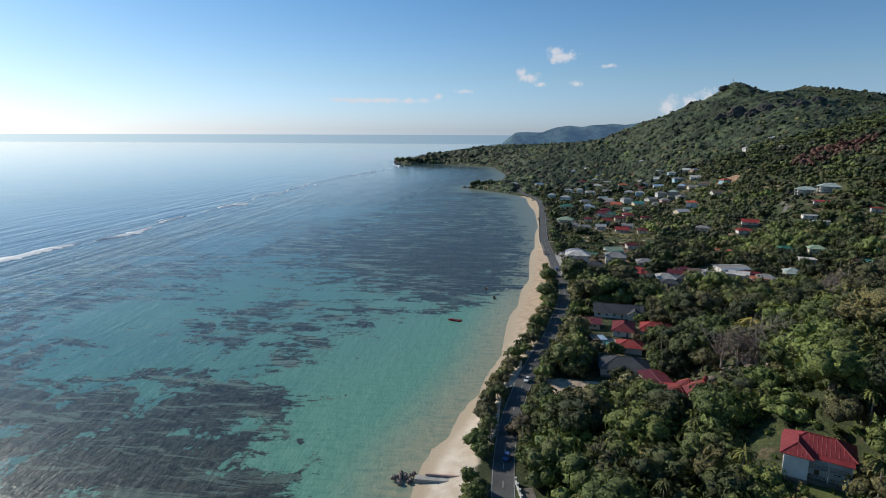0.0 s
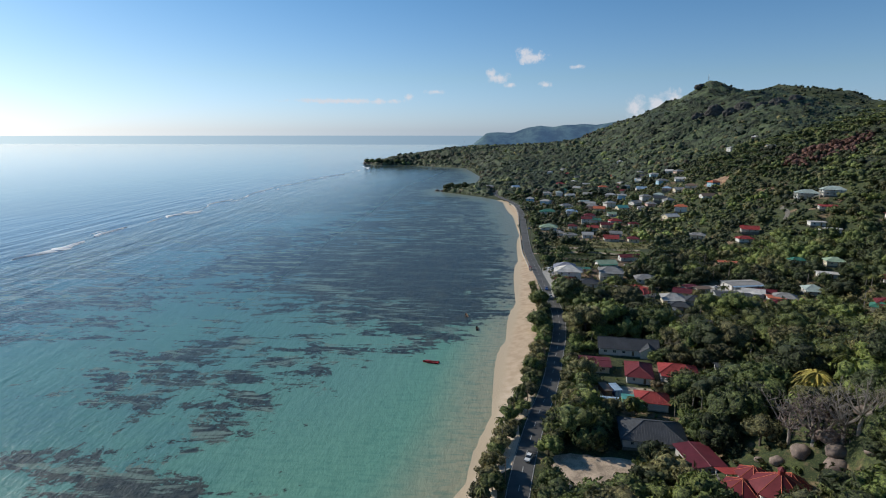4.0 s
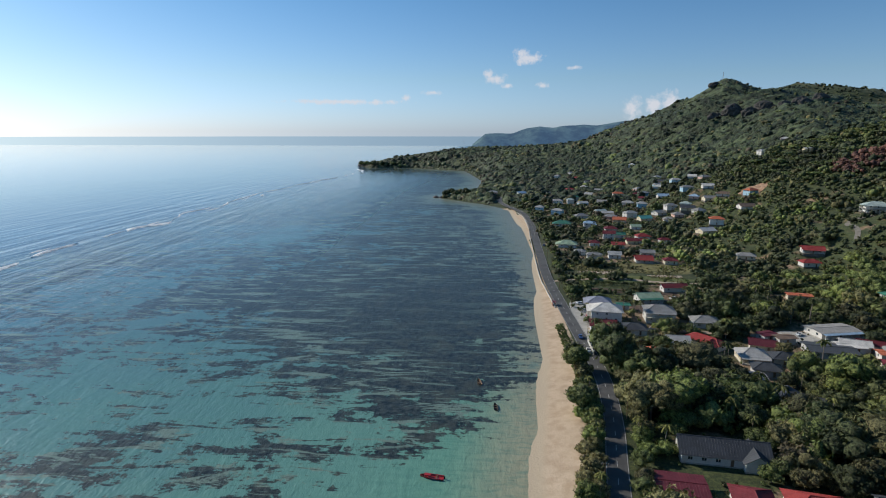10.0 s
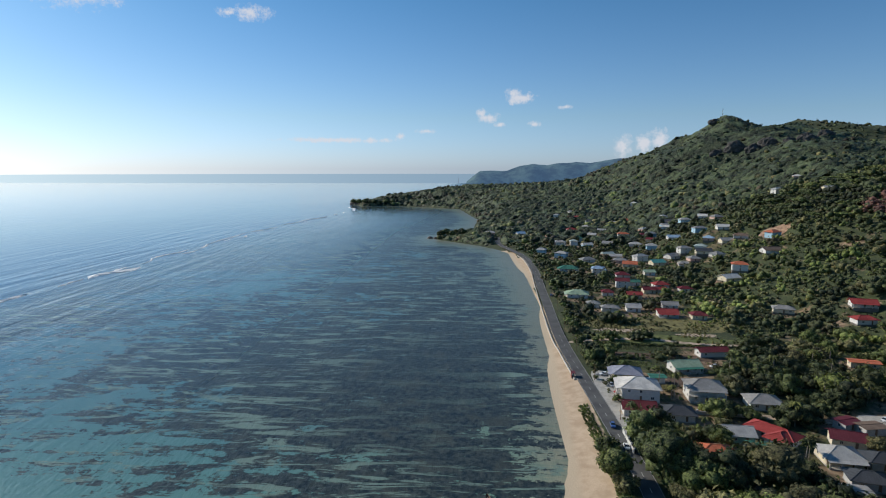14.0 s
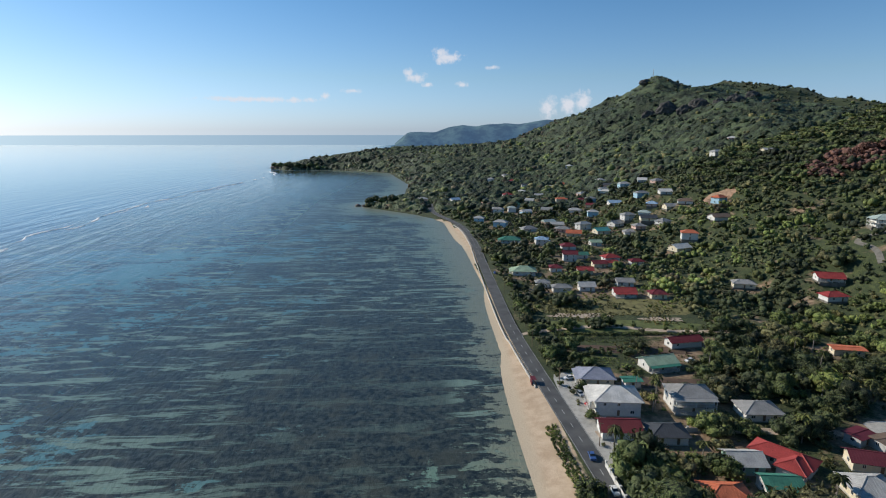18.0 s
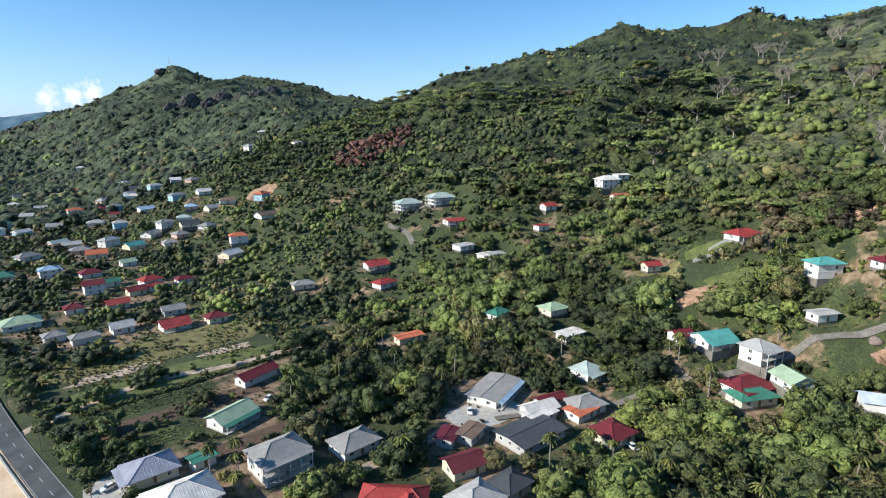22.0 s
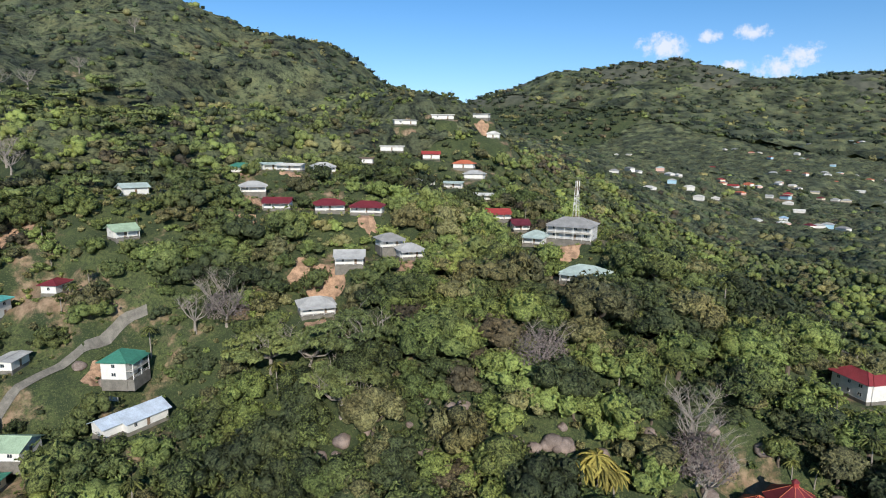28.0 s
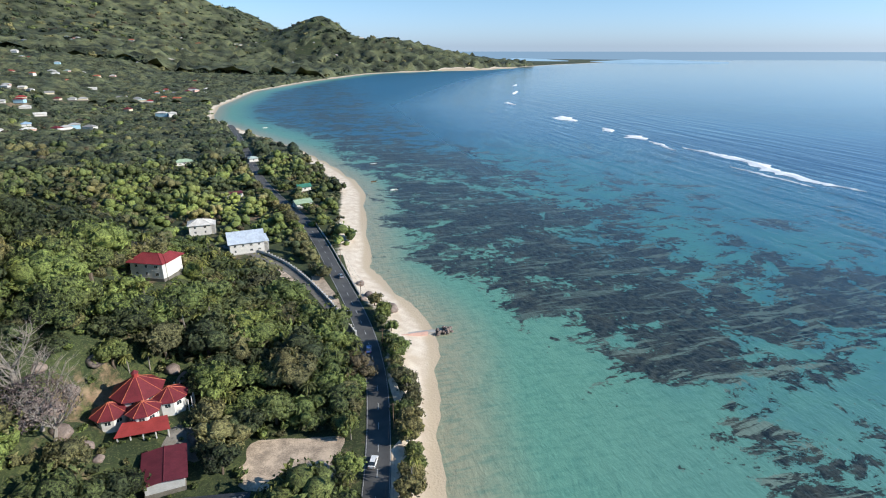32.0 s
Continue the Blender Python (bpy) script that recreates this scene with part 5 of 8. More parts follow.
house(263, -1016, 10, 8, 27, 2, "hip", "orange", "paint_blue", detail=0, clear=1.2)
house(-173, -2599, 13, 9, -19, 1, "gable", "crimson", "paint_pink", detail=0, clear=1.2)
house(172, -596, 11, 8, 18, 2, "hip", "white", "paint_white", detail=0, clear=1.2)
house(761, -1834, 14, 9, -28, 1, "gable", "grey", "paint_white", detail=0, clear=1.2)
house(257, -1096, 12, 8, 9, 2, "hip", "red", "paint_blue", detail=0, clear=1.2)
house(469, -1802, 10, 10, -14, 1, "hip", "white", "paint_white", detail=0, clear=1.2)
house(-188, -2604, 15, 9, 23, 1, "gable", "orange", "paint_pink", detail=0, clear=1.2)
house(253, -698, 11, 10, -23, 1, "hip", "crimson", "paint_cream", detail=0, clear=1.2)
house(482, -331, 12, 10, 28, 1, "hip", "grey", "paint_white", detail=0, clear=1.2)
house(183, -2704, 10, 9, 5, 1, "gable", "red", "paint_pink", detail=0, clear=1.2)
house(206, -1084, 11, 9, -4, 1, "gable", "palegrey", "paint_white", detail=0, clear=1.2)
house(347, -2624, 16, 8, -27, 2, "hip", "crimson", "paint_blue", detail=0, clear=1.2)
house(375, -644, 14, 10, 10, 1, "hip", "white", "paint_white", detail=0, clear=1.2)
house(90, -2809, 12, 9, -13, 1, "gable", "palegrey", "paint_pink", detail=0, clear=1.2)
house(-154, -2576, 15, 10, 1, 1, "hip", "red", "paint_cream", detail=0, clear=1.2)
house(648, -1138, 13, 9, -22, 1, "gable", "white", "paint_white", detail=0, clear=1.2)
house(-97, -2591, 11, 8, 15, 2, "hip", "orange", "paint_blue", detail=0, clear=1.2)
keep_clear(514, -1111, 12)
keep_clear(509, -1095, 9)
keep_clear(744, -1140, 12)
keep_clear(737, -1124, 9)
keep_clear(499, -503, 12)
keep_clear(490, -488, 9)
keep_clear(468, -457, 12)
keep_clear(459, -442, 9)
keep_clear(447, -608, 12)
keep_clear(440, -593, 9)
keep_clear(419, -574, 12)
keep_clear(412, -559, 9)
keep_clear(398, -405, 12)
keep_clear(391, -389, 9)
keep_clear(437, -826, 12)
keep_clear(431, -810, 9)
keep_clear(663, -1970, 12)
keep_clear(658, -1953, 9)
keep_clear(582, -1897, 12)
keep_clear(578, -1881, 9)
keep_clear(495, -1782, 12)
keep_clear(491, -1766, 9)
keep_clear(498, -2247, 12)
keep_clear(495, -2231, 9)
keep_clear(205, -1113, 12)
keep_clear(203, -1096, 9)
keep_clear(226, -1019, 12)
keep_clear(223, -1002, 9)
keep_clear(244, -832, 12)
keep_clear(241, -816, 9)
keep_clear(184, -586, 12)
keep_clear(181, -569, 9)
keep_clear(417, -1682, 12)
keep_clear(414, -1666, 9)
keep_clear(371, -2025, 12)
keep_clear(368, -2008, 9)
keep_clear(300, -2433, 12)
keep_clear(298, -2416, 9)
keep_clear(184, -2730, 12)
keep_clear(183, -2713, 9)
keep_clear(120, -2553, 12)
keep_clear(120, -2536, 9)
keep_clear(180, -1840, 12)
keep_clear(179, -1823, 9)
keep_clear(267, -1886, 12)
keep_clear(265, -1869, 9)
keep_clear(12, -2555, 12)
keep_clear(12, -2538, 9)
keep_clear(-66, -2415, 12)
keep_clear(-65, -2398, 9)
keep_clear(-123, -2533, 12)
keep_clear(-122, -2516, 9)
keep_clear(-193, -2377, 12)
keep_clear(-191, -2360, 9)
keep_clear(-267, -2492, 12)
keep_clear(-266, -2475, 9)
keep_clear(-345, -2598, 12)
keep_clear(-343, -2581, 9)
keep_clear(-280, -2351, 12)
keep_clear(-278, -2334, 9)
keep_clear(-179, -2566, 12)
keep_clear(-178, -2549, 9)
keep_clear(-392, -2427, 12)
keep_clear(-389, -2410, 9)
keep_clear(-468, -2415, 12)
keep_clear(-465, -2398, 9)
keep_clear(-525, -2367, 12)
keep_clear(-522, -2351, 9)
keep_clear(-594, -2333, 12)
keep_clear(-590, -2317, 9)
keep_clear(-763, -2395, 12)
keep_clear(-758, -2378, 9)
keep_clear(721, -1631, 12)
keep_clear(715, -1615, 9)
keep_clear(400, -831, 12)
keep_clear(395, -815, 9)
keep_clear(365, -823, 12)
keep_clear(360, -806, 9)
keep_clear(737, -1477, 12)
keep_clear(731, -1461, 9)
keep_clear(380, -1013, 12)
keep_clear(376, -996, 9)
keep_clear(410, -1314, 12)
keep_clear(406, -1298, 9)
keep_clear(1111, -1252, 12)
keep_clear(1101, -1238, 9)
keep_clear(1076, -1268, 12)
keep_clear(1066, -1254, 9)
keep_clear(244, -456, 12)
keep_clear(239, -439, 9)
keep_clear(261, -457, 12)
keep_clear(256, -440, 9)
keep_clear(308, -917, 12)
keep_clear(304, -901, 9)
keep_clear(78, -1917, 12)
keep_clear(77, -1900, 9)
keep_clear(40, -2657, 12)
keep_clear(40, -2640, 9)
keep_clear(409, -2486, 12)
keep_clear(407, -2469, 9)
keep_clear(478, -1999, 12)
keep_clear(475, -1983, 9)
keep_clear(356, -850, 12)
keep_clear(351, -833, 9)
keep_clear(510, -430, 12)
keep_clear(501, -416, 9)
keep_clear(228, -1370, 12)
keep_clear(226, -1353, 9)
keep_clear(416, -311, 12)
keep_clear(407, -297, 9)
keep_clear(206, -888, 12)
keep_clear(203, -871, 9)
keep_clear(376, -788, 12)
keep_clear(371, -771, 9)
keep_clear(343, -600, 12)
keep_clear(338, -584, 9)
keep_clear(561, -1431, 12)
keep_clear(556, -1414, 9)
keep_clear(363, -2274, 12)
keep_clear(361, -2257, 9)
keep_clear(444, -1076, 12)
keep_clear(439, -1059, 9)
keep_clear(397, -626, 12)
keep_clear(390, -610, 9)
keep_clear(387, -664, 12)
keep_clear(381, -648, 9)
keep_clear(176, -1144, 12)
keep_clear(175, -1127, 9)
keep_clear(503, -399, 12)
keep_clear(494, -385, 9)
keep_clear(403, -716, 12)
keep_clear(397, -700, 9)
keep_clear(260, -1001, 12)
keep_clear(257, -984, 9)
keep_clear(-172, -2584, 12)
keep_clear(-171, -2567, 9)
keep_clear(170, -581, 12)
keep_clear(167, -564, 9)
keep_clear(756, -1820, 12)
keep_clear(751, -1804, 9)
keep_clear(255, -1081, 12)
keep_clear(252, -1064, 9)
keep_clear(466, -1787, 12)
keep_clear(462, -1771, 9)
keep_clear(-187, -2589, 12)
keep_clear(-186, -2572, 9)
keep_clear(250, -683, 12)
keep_clear(246, -667, 9)
keep_clear(473, -319, 12)
keep_clear(464, -305, 9)
keep_clear(182, -2689, 12)
keep_clear(181, -2672, 9)
keep_clear(204, -1069, 12)
keep_clear(202, -1052, 9)
keep_clear(345, -2609, 12)
keep_clear(344, -2592, 9)
keep_clear(370, -630, 12)
keep_clear(364, -614, 9)
keep_clear(90, -2794, 12)
keep_clear(89, -2777, 9)
keep_clear(-153, -2561, 12)
keep_clear(-152, -2544, 9)
keep_clear(642, -1124, 12)
keep_clear(635, -1109, 9)
keep_clear(-96, -2576, 12)
keep_clear(-96, -2559, 9)



GRID_X, GRID_Y = spread(-90, 960, 8, -4800, 4600, 1.09), spread(-600, 1950, 8, -4800, 4900, 1.09)


# scattered houses of the settlements behind the bay: x, y, how many, spread
SETTLED = [(463, -631, 3, 34), (523, -1119, 4, 60), (438, -690, 3, 40), (737, -1628, 4, 90), (667, -1948, 3, 90), (511, -552, 2, 30), (423, -458, 2, 26), (265, -472, 2, 20), (839, -1589, 3, 90), (490, -1310, 4, 70), (428, -847, 3, 45),
           (519, -2197, 4, 90), (388, -1941, 4, 90), (369, -2648, 3, 100), (281, -2400, 4, 110), (212, -1070, 3, 40), (246, -867, 3, 36), (100, -2420, 4, 110), (152, -2740, 3, 100), (-75, -2523, 4, 110), (-181, -2539, 3, 90), (-347, -2589, 2, 70), (313, -447, 2, 26)]
far_rng = random.Random(77)
for sx, sy, count, reach in SETTLED:
    for i in range(count):
        big = 1.0 + max(0.0, (-sy - 900) / 2400)
        house(sx + far_rng.uniform(-reach, reach), sy + far_rng.uniform(-reach, reach), far_rng.uniform(10, 15) * big, far_rng.uniform(7, 9) * big, far_rng.uniform(-40, 40), far_rng.choice((1, 1, 2)), "hip",
              far_rng.choice(("white", "palegrey", "grey", "red", "white", "crimson", "sage", "orange")), far_rng.choice(("paint_white", "paint_cream", "paint_white", "paint_pink")), detail=0, clear=1.5, high=1.0)


def level_plots():
    """Cut and fill the ground sheet so that each house stands on a level plot; returns its heights."""
    me = land.data
    co = np.empty(len(me.vertices) * 3, np.float32)
    me.vertices.foreach_get("co", co)
    co = co.reshape(-1, 3)
    for x, y, r, z in PADS:
        d = np.hypot(co[:, 0] - x, co[:, 1] - y)
        k = np.clip(1 - (d - r - 4.0) / 7.0, 0, 1)
        k = k * k * (3 - 2 * k)
        co[:, 2] = co[:, 2] * (1 - k) + z * k
    plot = np.zeros(len(co), np.float32)
    for x, y, r, z in PADS:
        plot = np.maximum(plot, np.clip(1.3 - (np.hypot(co[:, 0] - x, co[:, 1] - y) - r) / 11.0, 0, 1))
    plot = plot * np.where((co[:, 1] > 370) & (co[:, 0] < 200), 1.35, 0.6)
    me.attributes.new("plot", "FLOAT", "POINT").data.foreach_set("value", plot)
    me.vertices.foreach_set("co", co.ravel())
    me.update()
    return co[:, 2].reshape(len(GRID_Y), len(GRID_X)).astype(float)


def ground_z(x, y):
    """Height of the finished ground sheet."""
    x, y = np.asarray(x, float), np.asarray(y, float)
    i = np.clip(np.searchsorted(GRID_X, x) - 1, 0, len(GRID_X) - 2)
    j = np.clip(np.searchsorted(GRID_Y, y) - 1, 0, len(GRID_Y) - 2)
    u = (x - GRID_X[i]) / (GRID_X[i + 1] - GRID_X[i])
    v = (y - GRID_Y[j]) / (GRID_Y[j + 1] - GRID_Y[j])
    a, b, c, d = GROUND[j, i], GROUND[j, i + 1], GROUND[j + 1, i + 1], GROUND[j + 1, i]
    return np.where(u >= v, a + (b - a) * u + (c - b) * v, a + (c - d) * u + (d - a) * v)


PADS.append((63, 200, 9, 9.5))
keep_clear(62, 200, 12)
GROUND = level_plots()


# ---------------- plants ----------------
def ico(sub):
    bm = bmesh.new()
    bmesh.ops.create_icosphere(bm, subdivisions=sub, radius=1.0)
    bm.verts.ensure_lookup_table()
    v = np.array([p.co[:] for p in bm.verts])
    f = np.array([[p.index for p in q.verts] for q in bm.faces])
    bm.free()
    return v, f


ICO1, ICO2 = ico(1), ico(2)


def leaf_cards(rng, centres, outward, size, droop=0.3, simple=False):
    """Small bent leaf sprays, four triangles each, or two where simple."""
    n = len(centres)
    up = outward + rng.normal(0, 0.55, (n, 3))
    up /= np.linalg.norm(up, axis=1)[:, None]
    a = np.cross(up, rng.normal(0, 1, (n, 3)))
    a /= np.linalg.norm(a, axis=1)[:, None] + 1e-9
    b = np.cross(up, a)
    s = size * rng.uniform(0.6, 1.35, (n, 1))
    if simple:
        lift = up * s * rng.uniform(-0.15, 0.45, (n, 1))
        pts = np.stack([centres - a * s * 0.25 - b * s * 0.3, centres + a * s * 1.1 - up * s * droop + b * s * 0.15, centres - a * s * 0.1 + b * s * 0.55 + lift,
                        centres + a * s * 0.2 - b * s * 0.1 + lift * 0.5, centres - a * s * 1.05 - up * s * droop - b * s * 0.2, centres - a * s * 0.2 + b * s * 0.7], 1)
        k = np.arange(n)[:, None] * 6
        return pts.reshape(-1, 3), np.concatenate([k + np.array([[0, 1, 2]]), k + np.array([[3, 4, 5]])])
    pts = np.stack([centres + up * s * 0.25, centres + a * s - up * s * droop, centres + b * s * 0.7 - up * s * droop * 0.5, centres - a * s - up * s * droop, centres - b * s * 0.7 - up * s * droop * 0.5], 1)
    k = np.arange(n)[:, None] * 5
    tris = np.concatenate([k + np.array([[0, 1, 2]]), k + np.array([[0, 2, 3]]), k + np.array([[0, 3, 4]]), k + np.array([[0, 4, 1]])])
    return pts.reshape(-1, 3), tris


def crown_arrays(seed, lobes=7, cards=170, radius=4.0, height=4.5, size=0.75, flat=0.75, core=ICO1, simple=False, core_tint=0.22):
    """A crown of uneven lobes clothed in leaf sprays, its base at z = 0: points, triangles, tint."""
    rng = np.random.default_rng(seed)
    vs, ts, tint, o = [], [], [], 0
    cen = []
    for i in range(lobes):
        a = i * 2.4 + rng.uniform(-0.5, 0.5)
        r = radius * (0.0 if i == 0 else rng.uniform(0.38, 0.72))
        z = height * (0.62 if i == 0 else rng.uniform(0.22, 0.62))
        lr = radius * rng.uniform(0.36, 0.55) * (1.15 if i == 0 else 1.0)
        cen.append((r * math.cos(a), r * math.sin(a), z, lr))
    for cx, cy, cz, lr in cen:
        v = core[0] * (0.70 + 0.50 * rng.random((len(core[0]), 1)))
        v = v * np.array([lr, lr, lr * flat]) * 0.78 + np.array([cx, cy, cz])
        vs.append(v)
        ts.append(core[1] + o)
        o += len(v)
        # By default the core is tinted darker, painting in shade inside the crown.
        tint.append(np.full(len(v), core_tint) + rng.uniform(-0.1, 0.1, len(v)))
        m = int(cards / lobes)
        if not m:
            continue
        d = rng.normal(0, 1, (m, 3))
        d[:, 2] = np.abs(d[:, 2]) * 0.9 + rng.uniform(-0.35, 0.1, m)
        d /= np.linalg.norm(d, axis=1)[:, None]
        c = d * np.array([lr, lr, lr * flat]) * rng.uniform(0.86, 1.1, (m, 1)) + np.array([cx, cy, cz])
        p, t = leaf_cards(rng, c, d, size, 0.3, simple)
        vs.append(p)
        ts.append(t + o)
        o += len(p)
        tint.append(np.repeat(rng.uniform(0.1, 0.9, m), len(p) // m))
    return np.concatenate(vs), np.concatenate(ts), np.concatenate(tint)


def limb_mesh(name, seed, trunk_h, spread_r, top, radius=0.28, limbs=5, bark="bark", twigs=0):
    """A tapered, slightly bent trunk that forks into limbs and, where asked, twigs."""
    rng = random.Random(seed)
    bm = bmesh.new()
    bend = Vector((rng.uniform(-0.4, 0.4), rng.uniform(-0.4, 0.4), trunk_h))
    mid = bend * 0.5 + Vector((rng.uniform(-0.2, 0.2), rng.uniform(-0.2, 0.2), 0))
    tube(bm, (0, 0, -0.6), mid, radius * 1.25, radius, 6)
    tube(bm, mid, bend, radius, radius * 0.8, 6)
    for i in range(limbs):
        a = i * math.tau / limbs + rng.uniform(-0.4, 0.4)
        e = bend + Vector((math.cos(a) * spread_r * rng.uniform(0.6, 1), math.sin(a) * spread_r * rng.uniform(0.6, 1), (top - trunk_h) * rng.uniform(0.5, 1.0)))
        m = bend.lerp(e, 0.5) + Vector((0, 0, -0.15 * spread_r))
        tube(bm, bend, m, radius * 0.55, radius * 0.38, 5)
        tube(bm, m, e, radius * 0.38, radius * 0.14, 5)
        for j in range(twigs):
            k = rng.uniform(0.3, 1.0)
            s = m.lerp(e, k)
            w = s + Vector((rng.uniform(-1, 1), rng.uniform(-1, 1), rng.uniform(0.2, 1.1))) * spread_r * 0.42
            tube(bm, s, w, radius * 0.16, radius * 0.05, 4)
            for _ in range(2):
                w2 = w + Vector((rng.uniform(-1, 1), rng.uniform(-1, 1), rng.uniform(0.0, 0.9))) * spread_r * 0.24
                tube(bm, s.lerp(w, 0.7), w2, radius * 0.07, radius * 0.025, 3)
    me = bpy.data.meshes.new(name)
    bm.to_mesh(me)
    bm.free()
    me.materials.append(MATS[bark])
    return me


def palm_arrays(seed, fronds=15, reach=3.0):
    """Arching feather fronds round the palm's head: points, triangles, tint."""
    rng = np.random.default_rng(seed)
    vs, ts, tint, o = [], [], [], 0
    for i in range(fronds):
        a = i * 2.39996 + rng.uniform(-0.2, 0.2)
        lift = rng.uniform(-0.25, 1.0)
        length = reach * rng.uniform(0.8, 1.1)
        k = np.linspace(0, 1, 6)
        r = length * k * (0.95 - 0.15 * k)
        z = length * (lift * 0.62 * k - (0.55 + 0.35 * lift) * k * k)
        side = np.array([-math.sin(a), math.cos(a), 0])
        wide = 0.44 * np.array([0.25, 0.8, 1.0, 0.95, 0.65, 0.06])
        mid = np.stack([r * math.cos(a), r * math.sin(a), z], -1)
        lft = mid + side * wide[:, None] + np.array([0, 0, -0.28]) * wide[:, None]
        rgt = mid - side * wide[:, None] + np.array([0, 0, -0.28]) * wide[:, None]
        vs.append(np.concatenate([mid, lft, rgt]))
        for j in range(5):
            for s in (6, 12):
                # each half is cut into leaflet tips
                ts.append(np.array([[j, j + 1, s + j + 1], [j, s + j + 1, s + j]]) + o)
        o += 18
        tint.append(np.full(18, rng.uniform(0.15, 0.95)))
    return np.concatenate(vs), np.concatenate(ts), np.concatenate(tint)


def palm_trunk_mesh(seed, h):
    rng = random.Random(seed)
    bm = bmesh.new()
    lean = Vector((rng.uniform(-1, 1), rng.uniform(-1, 1), 0)) * 0.9
    last = Vector((0, 0, -0.5))
    for i in range(1, 6):
        k = i / 5
        p = lean * k * k + Vector((0, 0, h * k))
        tube(bm, last, p, 0.2 - 0.07 * (k - 0.2), 0.2 - 0.07 * k, 6)
        last = p
    me = bpy.data.meshes.new("trunk")
    bm.to_mesh(me)
    bm.free()
    me.materials.append(MATS["bark_pale"])
    return me, last


def tree_kind(name, label, category, trunk, crown, crown_at=(0, 0, 0)):
    """The first tree of a kind: an empty with its trunk and crown."""
    t = new(name)
    part("trunk", trunk, None, t)
    if crown is not None:
        c = part("crown", crown, None, t)
        c.location = crown_at
    return tagged(t, label, category, label)


def plant(kind, x, y, scale, turn, sink=0.0):
    ob = copy_thing(kind, Matrix.Identity(4))
    ob.matrix_basis = pose(x, y, float(ground_z(x, y)) - sink, 0, 0, turn) @ Matrix.Diagonal((scale, scale, scale * (0.9 + 0.2 * random.random()), 1))
    return ob


# places where nothing tall grows
for cx, cy, r in CLEAR_SPOTS:
    keep_clear(cx, cy, r)


def free_spots(xs, ys, margin=2.0, beach=13.0):
    """True where a tree may stand."""
    xs, ys = np.asarray(xs), np.asarray(ys)
    ok = shore_distance(xs, ys) > beach
    d, side = polyline_distance(xs, ys, ROAD)
    ok &= d > 4.6 + margin * 0.5
    for x, y, r in BLOCKED:
        ok &= (xs - x) ** 2 + (ys - y) ** 2 > (r + margin) ** 2
    for (x0, y0), (x1, y1), wide in TRACKS:
        d, _ = polyline_distance(xs, ys, [(x0, y0), (x1, y1)])
        ok &= d > wide / 2 + margin * 0.6
    for cx, cy, hw, hd, turn in FIELDS:
        c, s = math.cos(radians(turn)), math.sin(radians(turn))
        u, v = (xs - cx) * c + (ys - cy) * s, -(xs - cx) * s + (ys - cy) * c
        ok &= (np.abs(u) > hw + margin * 0.4) | (np.abs(v) > hd + margin * 0.4)
    return ok


def low_spots(xs, ys):
    """True where shrubs may grow: anywhere but on houses, road, tracks, fields and beach."""
    ok = shore_distance(xs, ys) > 16
    ok &= polyline_distance(xs, ys, ROAD)[0] > 5.2
    for x, y, r, _ in PADS:
        ok &= (xs - x) ** 2 + (ys - y) ** 2 > (r + 0.6) ** 2
    for x, y, r in CLEAR_SPOTS:
        ok &= (xs - x) ** 2 + (ys - y) ** 2 > (r + 0.5) ** 2
    for p0, p1, wide in TRACKS:
        ok &= polyline_distance(xs, ys, [p0, p1])[0] > wide / 2
    for cx, cy, hw, hd, turn in FIELDS:
        c, s = math.cos(radians(turn)), math.sin(radians(turn))
        u, v = (xs - cx) * c + (ys - cy) * s, -(xs - cx) * s + (ys - cy) * c
        ok &= (np.abs(u) > hw) | (np.abs(v) > hd)
    return ok


def free_gardens(xs, ys):
    """True where a garden shrub clears road, beach, tracks and the walls of every house."""
    ok = (shore_distance(xs, ys) > 16) & (polyline_distance(xs, ys, ROAD)[0] > 5.2)
    for x, y, r, _ in PADS:
        ok &= (xs - x) ** 2 + (ys - y) ** 2 > (r * 0.86) ** 2
    for p0, p1, wide in TRACKS:
        ok &= polyline_distance(xs, ys, [p0, p1])[0] > wide / 2
    return ok


def home_gap(x, y):
    """Metres from a spot to the nearest house plot."""
    return min(math.hypot(x - px, y - py) - pr for px, py, pr, _ in PADS)


def jittered(x0, x1, y0, y1, step, seed):
    rng = np.random.default_rng(seed)
    gx, gy = np.meshgrid(np.arange(x0, x1, step), np.arange(y0, y1, step))
    return gx.ravel() + rng.uniform(-0.45, 0.45, gx.size) * step, gy.ravel() + rng.uniform(-0.45, 0.45, gx.size) * step


